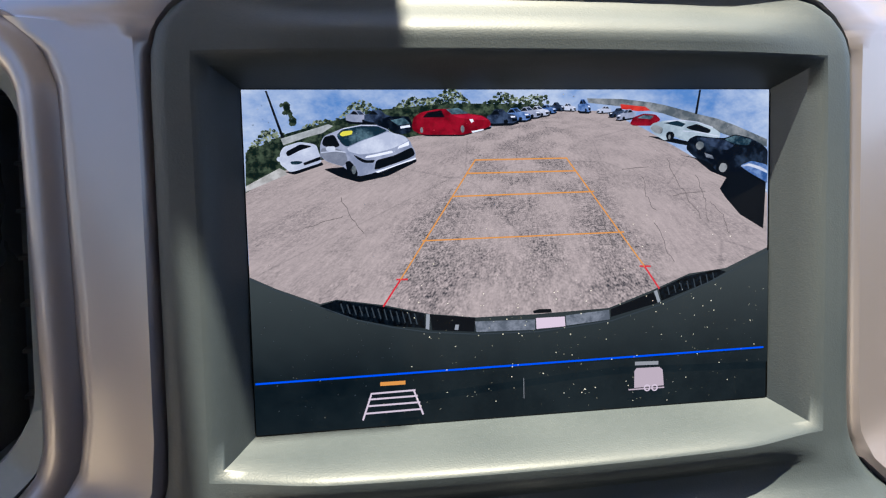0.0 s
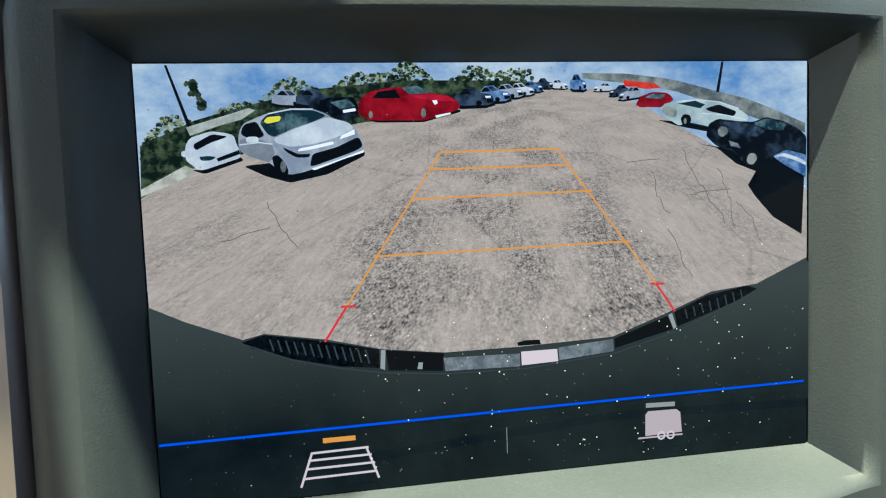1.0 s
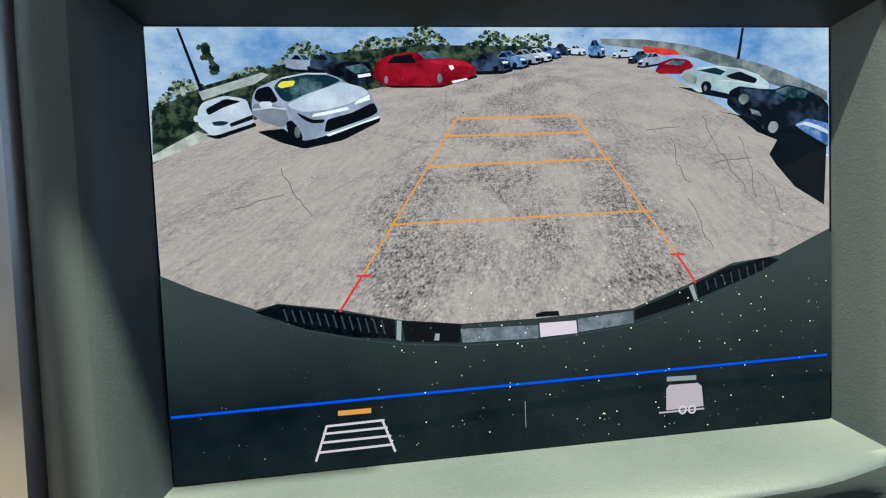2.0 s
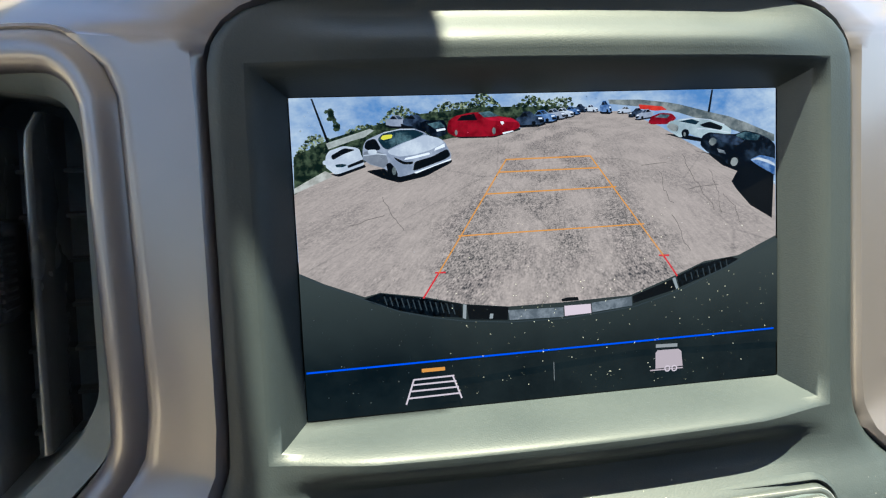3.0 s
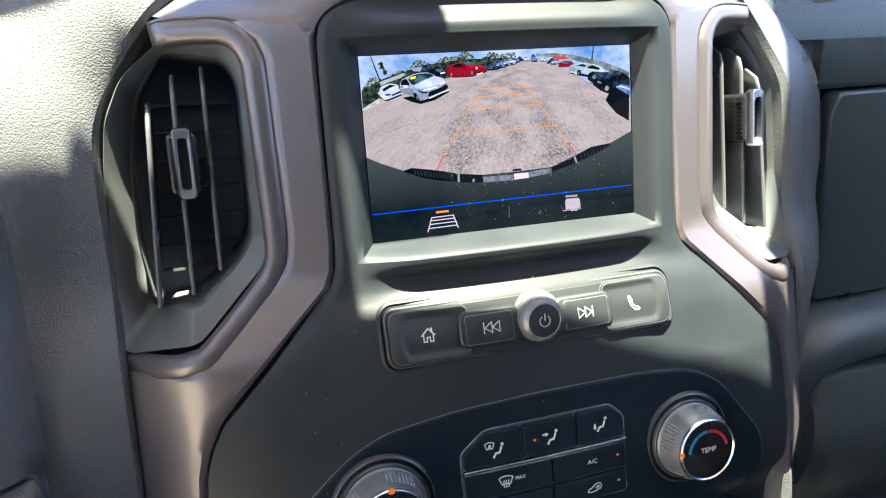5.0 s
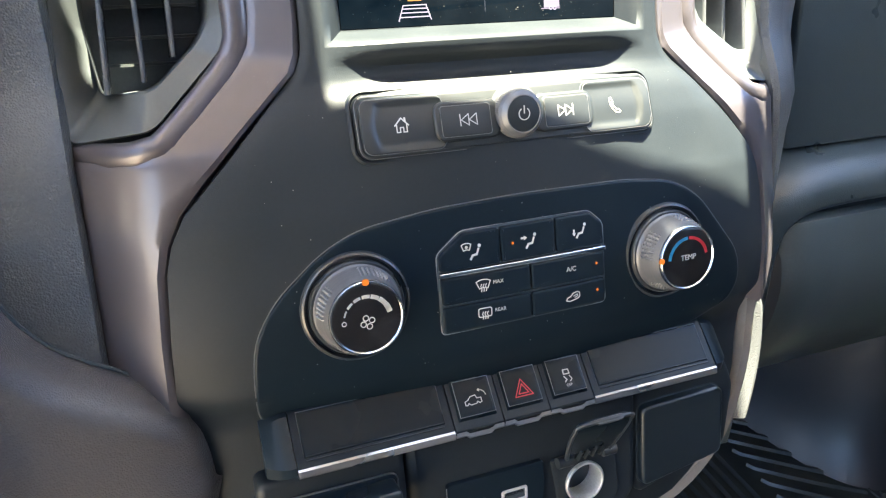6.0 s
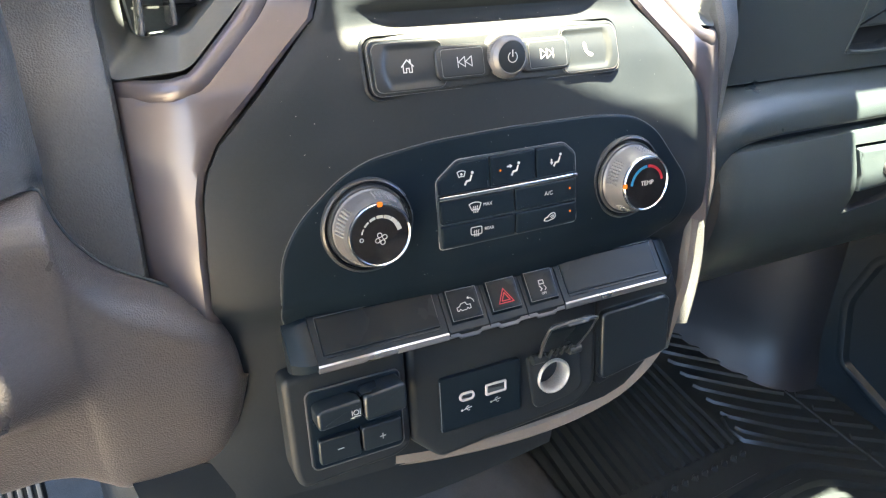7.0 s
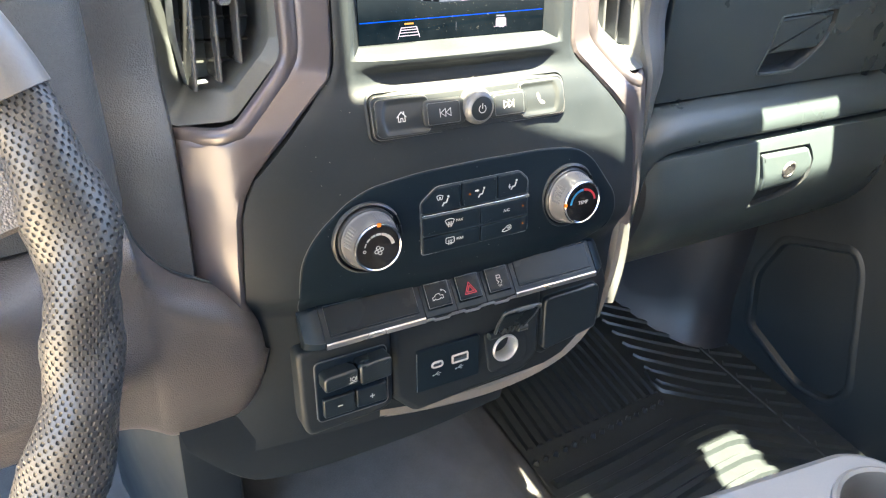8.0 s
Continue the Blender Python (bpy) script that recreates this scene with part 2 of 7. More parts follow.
def lerp(x, xs, ys):
    return float(np.interp(x, xs, ys))


def glide(x, xs, ys):
    """A smooth curve through knots, with no overshoot."""
    n = len(xs)
    k = max(0, min(n - 2, int(np.searchsorted(xs, x)) - 1))
    d = [(ys[i + 1] - ys[i]) / (xs[i + 1] - xs[i]) for i in range(n - 1)]
    def tangent(i):
        if i == 0 or i == n - 1:
            return d[0] if i == 0 else d[-1]
        return 0.0 if d[i - 1] * d[i] <= 0 else 2 * d[i - 1] * d[i] / (d[i - 1] + d[i])
    h = xs[k + 1] - xs[k]
    t = min(1, max(0, (x - xs[k]) / h))
    return (2 * t ** 3 - 3 * t * t + 1) * ys[k] + (t ** 3 - 2 * t * t + t) * h * tangent(k) + (-2 * t ** 3 + 3 * t * t) * ys[k + 1] + (t ** 3 - t * t) * h * tangent(k + 1)


def wall_with_hole(bm, outer, hole, at):
    """A flat wall with an opening through it; at() places a point of the wall."""
    edges = []
    for ring in (outer, hole):
        vs = [bm.verts.new(at(*p)) for p in ring]
        edges += [bm.edges.new((vs[i - 1], vs[i])) for i in range(len(vs))]
    bmesh.ops.triangle_fill(bm, use_beauty=True, use_dissolve=False, edges=edges)


# the face of the centre stack: how far it stands out at (u, v)
def face_depth(u, v):
    mid = glide(v, [-0.37, -0.27, -0.24, -0.228, -0.214, -0.19, -0.157, -0.095, -0.08, -0.070, -0.0655, -0.060, -0.0555, 0.056, 0.0595, 0.063, 0.069, 0.0755],
                [0.008, 0.014, 0.016, 0.0220, 0.0315, 0.034, 0.032, 0.027, 0.0225, 0.0135, 0.0135, 0.0212, 0.0225, 0.018, 0.0185, 0.0165, 0.0105, 0.0085])
    side = glide(v, [-0.13, -0.085, -0.07, 0.055, 0.063, 0.0755], [0.0298, 0.0225, 0.017, 0.0165, 0.0155, 0.0115]) if v > -0.13 else mid
    ramp = min(1, max(0, (abs(u) - 0.056) / 0.034))
    ramp = ramp * ramp * (3 - 2 * ramp)
    return mid * (1 - ramp) + side * ramp - lerp(v, [-0.30, -0.24, -0.10, -0.06], [0.35, 0.38, 0.36, 0.7]) * u * u - 4.6 * lerp(v, [-0.30, -0.26, -0.11, -0.07], [0.0, 1.0, 1.0, 0.0]) * max(0.0, abs(u) - 0.140) ** 2


def silver_depth(u, v):
    flat = lerp(v, [-0.24, -0.19, -0.157, -0.093, -0.06, 0.09], [0.033, 0.034, 0.032, 0.027, 0.019, 0.017])
    low = lerp(v, [-0.10, -0.055], [1.0, 0.0])
    return flat - (0.7 - 0.21 * low) * u * u - 0.002 * (1 - low) - 0.15 * (1 - low) * max(0, abs(u) - 0.1) - 0.62 * low * (math.hypot(abs(u) - 0.176, 0.011) + abs(u) - 0.176) * 0.5


def half_width(v):
    return lerp(v, [-0.36, -0.345, -0.32, -0.277, -0.222, -0.187, -0.152, -0.139, -0.126, -0.066, -0.059, -0.053, 0.054, 0.062, 0.067, 0.0705, 0.0735, 0.0755],
                [0.115, 0.135, 0.155, 0.170, 0.178, 0.1762, 0.1730, 0.1692, 0.1622, 0.1035, 0.1005, 0.0993, 0.0988, 0.0968, 0.093, 0.088, 0.079, 0.066])


# ---- centre stack panel ----
stack = thing("center_stack", CONSOLE, "charcoal plastic centre stack with a deep screen hood", "dashboard panel", kind="structure")
SW, ST, SB = 0.0775, 0.0472, -0.0476
RW, RT, RB = 0.089, 0.0555, -0.0555
bm = bmesh.new()
vs_rows = sorted(set([0.0755, 0.0735, 0.0705, 0.069, 0.067, 0.065, 0.063, 0.0612, 0.0595, 0.0577, RT, 0.045, 0.03, 0.015, 0.0, -0.015, -0.03, -0.045, RB, -0.0575, -0.060, -0.062, -0.064, -0.0655, -0.0675, -0.070, -0.073, -0.077, -0.08, -0.085]
                     + [-0.0885 - 0.0034 * k for k in range(80)]), reverse=True)
cols = [-1 + k / 12 for k in range(25)]
grid = []
for v in vs_rows:
    hw = half_width(v)
    inner = min(RW, hw * 0.9)
    hl = max(hw, lerp(v, [-0.36, -0.25, -0.232], [0.198, 0.196, 0.179])) if v < -0.23 else hw
    us = [-hl + (hl - inner) * k / 5 for k in range(5)] + [c * inner for c in cols] + [inner + (hw - inner) * k / 5 for k in range(1, 6)]
    row = []
    for k, u in enumerate(us):
        edge = 1 - min(1, ((hl if u < 0 else hw) - abs(u)) / 0.003)
        row.append(bm.verts.new((u, v, face_depth(u, v) - 0.002 * edge * edge)))
    grid.append(row)
for i in range(len(grid) - 1):
    for k in range(len(grid[0]) - 1):
        if RB - 1e-6 <= vs_rows[i + 1] and vs_rows[i] <= RT + 1e-6 and 5 <= k < 29:
            continue
        bm.faces.new((grid[i][k], grid[i][k + 1], grid[i + 1][k + 1], grid[i + 1][k]))
rim = [row[0] for row in grid] + grid[-1][1:] + [row[-1] for row in grid[-2::-1]] + grid[0][-2:0:-1]
back = [bm.verts.new((q.co.x * 0.995, q.co.y, q.co.z - 0.02)) for q in rim]
for i in range(len(rim)):
    bm.faces.new((rim[i], rim[(i + 1) % len(rim)], back[(i + 1) % len(rim)], back[i]))
part("panel", bm, PANEL, stack)

bm = bmesh.new()
loft(bm, [[(u, v, -0.075) for u in (-0.21, 0.0, 0.21)] for v in (-0.33, -0.1, 0.085)])
part("backing", bm, DARK, stack)

# the sloping hood round the screen
bm = bmesh.new()
outer, innr = [], []
for k in range(25):
    c = cols[k]
    outer.append((c * RW, RT, face_depth(c * RW, RT))); innr.append((c * SW, ST, -0.0005))
for k in range(1, 13):
    v = RT + (RB - RT) * k / 12
    outer.append((RW, v, face_depth(RW, v))); innr.append((SW, ST + (SB - ST) * k / 12, -0.0005))
for k in range(23, -1, -1):
    c = cols[k]
    outer.append((c * RW, RB, face_depth(c * RW, RB))); innr.append((c * SW, SB, -0.0005))
for k in range(11, 0, -1):
    v = RT + (RB - RT) * k / 12
    outer.append((-RW, v, face_depth(-RW, v))); innr.append((-SW, ST + (SB - ST) * k / 12, -0.0005))
rows = []
for k in range(15):
    t = k / 14
    drop = t ** 2 * (1.6 - 0.6 * t) if t < 0.5 else 0.325 + (t - 0.5) * 1.35
    rows.append([(a[0] + (b[0] - a[0]) * t, a[1] + (b[1] - a[1]) * t, a[2] + (b[2] - a[2]) * drop) for a, b in zip(outer, innr)])
loft(bm, rows, closed=True)
part("screen_hood", bm, PANEL, stack, smooth=70)

# ---- silver trim ----
PAIRS = [((0, 0.0768), (0, 0.0985), 0.030), ((0.05, 0.0768), (0.07, 0.0985), 0.030), ((0.067, 0.0765), (0.094, 0.0982), 0.029), ((0.080, 0.0745), (0.116, 0.0957), 0.026),
         ((0.089, 0.0712), (0.134, 0.0922), 0.022), ((0.094, 0.0675), (0.153, 0.0822), 0.015), ((0.0968, 0.064), (0.1685, 0.0712), 0.006), ((0.0985, 0.061), (0.140, 0.0672), 0.001), ((0.1, 0.056), (0.1265, 0.057), 0),
         ((0.1, 0.045), (0.1235, 0.0485), 0), ((0.1, 0.0), (0.1225, 0.0), 0), ((0.1005, -0.045), (0.1215, -0.038), 0), ((0.1015, -0.058), (0.124, -0.053), 0), ((0.1045, -0.066), (0.134, -0.065), 0),
         ((0.134, -0.094), (0.162, -0.0905), 0), ((0.150, -0.1102), (0.181, -0.1010), 0), ((0.1635, -0.1255), (0.2045, -0.0990), 0), ((0.1705, -0.139), (0.205, -0.122), 0), ((0.1745, -0.1535), (0.2055, -0.148), 0), ((0.1775, -0.187), (0.2065, -0.182), 0),
         ((0.179, -0.229), (0.2065, -0.204), 0)]


def dense(pairs, n):
    out = []
    for (a, b, d), (e, f, g) in zip(pairs, pairs[1:]):
        for k in range(n):
            t = k / n
            out.append((Vector(a).lerp(Vector(e), t), Vector(b).lerp(Vector(f), t), d + (g - d) * t))
    out.append((Vector(pairs[-1][0]), Vector(pairs[-1][1]), pairs[-1][2]))
    return out


trim = thing("silver_trim", CONSOLE, "warm silver lacquered trim framing screen and vents", "dashboard trim", kind="structure")
bm = bmesh.new()
line = [(Vector((-a.x, a.y)), Vector((-b.x, b.y)), d) for a, b, d in dense(PAIRS, 3)[:0:-1]] + dense(PAIRS, 3)
rows = []
for k in range(11):
    t = k / 10
    row = []
    for a, b, d in line:
        p = a.lerp(b, t)
        roll = 0.0022 * max(0, 1 - t / 0.10) ** 2 + 0.0015 * max(0, (t - 0.9) / 0.1) ** 2
        row.append((p.x, p.y, silver_depth(p.x, p.y) - d * t ** (1.05 if d > 0.01 else 1.35) - roll))
    rows.append(row)
rows.insert(0, [(x * 0.94, y - 0.004 * (1 if y > 0.05 else -1 if y < -0.07 else 0), z - 0.010) for x, y, z in rows[0]])
rows.append([(x * 1.03, y * 1.03, z - 0.006) for x, y, z in rows[-1]])
loft(bm, rows)
part("trim_panel", bm, SILVER, trim)
BEAD = [(0.1745, 0.0630), (0.166, 0.0640), (0.150, 0.0640), (0.139, 0.0625), (0.1315, 0.0570), (0.128, 0.050), (0.1268, 0.042), (0.126, 0.0), (0.1253, -0.040), (0.1275, -0.0535), (0.135, -0.0655), (0.1625, -0.0925), (0.172, -0.0970), (0.183, -0.0990), (0.2050, -0.0985)]
BAND = [(-0.0075, -0.006), (-0.0069, -0.0014), (-0.0060, 0.0004), (-0.0045, 0.0016), (-0.0025, 0.0023), (0.0, 0.0024), (0.0022, 0.0018), (0.0040, 0.0008), (0.0046, 0.0003), (0.0052, 0.0009), (0.0061, 0.0006), (0.0065, -0.0006), (0.0066, -0.004)]


def fine_path(pts, n=3):
    """Glides through points (Catmull-Rom)."""
    out = []
    for i in range(len(pts) - 1):
        p0, p1, p2, p3 = (Vector(pts[max(0, min(len(pts) - 1, i + k))]) for k in (-1, 0, 1, 2))
        for k in range(n):
            t = k / n
            out.append(0.5 * ((2 * p1) + (p2 - p0) * t + (2 * p0 - 5 * p1 + 4 * p2 - p3) * t * t + (3 * p1 - p0 - 3 * p2 + p3) * t ** 3))
    out.append(Vector(pts[-1]))
    return out


# ---- air vents ----
FRAME = [(0.171, 0.0600), (0.139, 0.0565), (0.1310, 0.0465), (0.1305, -0.0377), (0.1335, -0.053), (0.169, -0.0880), (0.2074, -0.0925), (0.2062, -0.03), (0.2052, 0.0), (0.2017, 0.0243), (0.191, 0.0445)]
HOLE = [(0.170, 0.0554), (0.141, 0.050), (0.1360, 0.040), (0.1370, -0.0374), (0.1440, -0.0493), (0.1664, -0.0695), (0.1895, -0.0715), (0.1930, -0.036), (0.1925, -0.015), (0.1915, 0.0027), (0.1855, 0.0347)]


def vent(side, name_group):
    v = thing("air_vent", CONSOLE, "black dashboard air vent with vertical slats and chrome tab", "air vent", name_group)
    bm = bmesh.new()
    pts = fine_path(BEAD)
    rows = []
    for i, p in enumerate(pts):
        d = (pts[min(len(pts) - 1, i + 1)] - pts[max(0, i - 1)]).normalized()
        out = Vector((d.y, -d.x))
        if out.dot(p - Vector((0.166, -0.015))) < 0:
            out = -out
        base = silver_depth(p.x, p.y) - 0.006 * max(0, 2 - i) / 2 - 0.006 * max(0, i - len(pts) + 3) / 2
        rows.append([(side * (p.x + out.x * q), p.y + out.y * q, base - 0.0010 + h) for q, h in BAND])
    loft(bm, rows, caps=True)
    part("bead", bm, SILVER, v, "silver bead round the vent")
    bm = bmesh.new()
    fo, ho = smooth_loop(FRAME, 0.006), smooth_loop(HOLE, 0.005)
    rows = []
    for t, dz in ((0, -0.006), (0, -0.002), (0.05, 0.0), (0.94, -0.006), (1, -0.008)):
        rows.append([(side * (a[0] + (b[0] - a[0]) * t), a[1] + (b[1] - a[1]) * t, silver_depth(a[0], a[1]) - 0.003 + dz - (0.012 * min(1.0, max(0.0, (b[0] - 0.172) / 0.014)) if t > 0.5 else 0.0)) for a, b in zip(fo, ho)])
    rows.append([(side * b[0], b[1], -0.024 - (0.032 * min(1.0, max(0.0, (b[0] - 0.172) / 0.014)))) for b in ho])
    vs = loft(bm, rows, closed=True)
    part("vent_frame", bm, VENT, v)
    bm = bmesh.new()
    vs = loft(bm, [[(side * b[0], b[1], -0.024) for b in ho], [(side * b[0], b[1], -0.060) for b in ho]], closed=True)
    bm.faces.new(vs[-1])
    part("duct", bm, DUCT, v)
    for u0, t0, u1, b1 in ((0.1525, 0.048, 0.1548, -0.055), (0.1672, 0.0445, 0.1695, -0.066), (0.1798, 0.032, 0.1862, -0.0705)):
        bm = bmesh.new()
        rows = []
        for k in range(17):
            t = k / 16
            u, y = u0 + (u1 - u0) * t, t0 + (b1 - t0) * t
            nose = 0.012 * math.sin(math.pi * min(1, t * 9) / 2) ** 0.7
            rows.append([(side * (u - 0.0010), y, -0.052), (side * (u - 0.0013), y, -0.0305 + nose), (side * (u - 0.0011), y, -0.0296 + nose), (side * (u - 0.0006), y, -0.0289 + nose), (side * u, y, -0.0286 + nose), (side * (u + 0.0006), y, -0.0289 + nose), (side * (u + 0.0011), y, -0.0296 + nose), (side * (u + 0.0013), y, -0.0305 + nose), (side * (u + 0.0010), y, -0.052)])
        loft(bm, rows)
        part("slat", bm, SLAT, v, smooth=60)
    for y in (-0.058, -0.045, -0.030, -0.015, 0.0, 0.015, 0.030):
        bm = bmesh.new()
        loft(bm, [[(side * 0.139, y, -0.054), (side * 0.139, y, -0.048), (side * 0.139, y + 0.0012, -0.048), (side * 0.139, y + 0.0018, -0.054)], [(side * 0.187, y, -0.054), (side * 0.187, y, -0.048), (side * 0.187, y + 0.0012, -0.048), (side * 0.187, y + 0.0018, -0.054)]], closed=True, caps=True)
        part("vane", bm, VENT, v)
    # the tab: a ribbed black grip with a chrome surround
    bm = slab(rounded(0.014, 0.030, 0.003, cx=side * 0.1660, cy=0.001), -0.03, -0.006, 0.002)
    tab = part("tab", bm, BLACK, v)
    for k in range(9):
        y = -0.009 + 0.0025 * k
        part("grip_rib", tube(bmesh.new(), [(side * 0.1590, y, -0.007), (side * 0.1590, y, -0.018)], 0.0007, 5), BLACK, tab)
    bm = bmesh.new()
    o, i2 = rounded(0.0088, 0.0345, 0.0028, cx=side * 0.1655, cy=0.001), rounded(0.0040, 0.024, 0.0016, cx=side * 0.1655, cy=0.001)
    loft(bm, [[(x, y, -0.006) for x, y in o], [(x, y, -0.0015) for x, y in o], [(x, y, 0.0) for x, y in shrink(o, 0.0008)], [(x, y, -0.0003) for x, y in shrink(i2, -0.0004)], [(x, y, -0.004) for x, y in i2]], closed=True)
    part("tab_surround", bm, CHROME, tab, "chrome surround")
    return v


vent(-1, "dashboard vents")
vent(1, "dashboard vents")

# ---- centre display ----
LIT = 1.02 * 0.5 ** EXPOSURE
def lin(r, g, b):
    return tuple((c / 255) ** 2.2 * k for c, k in zip((r, g, b), (1.04, 1.0, 0.945)))


def lit(name, rgb, second=None, **more):
    return glow(name, lin(*rgb), LIT, lin(*second) if second else None, **more)


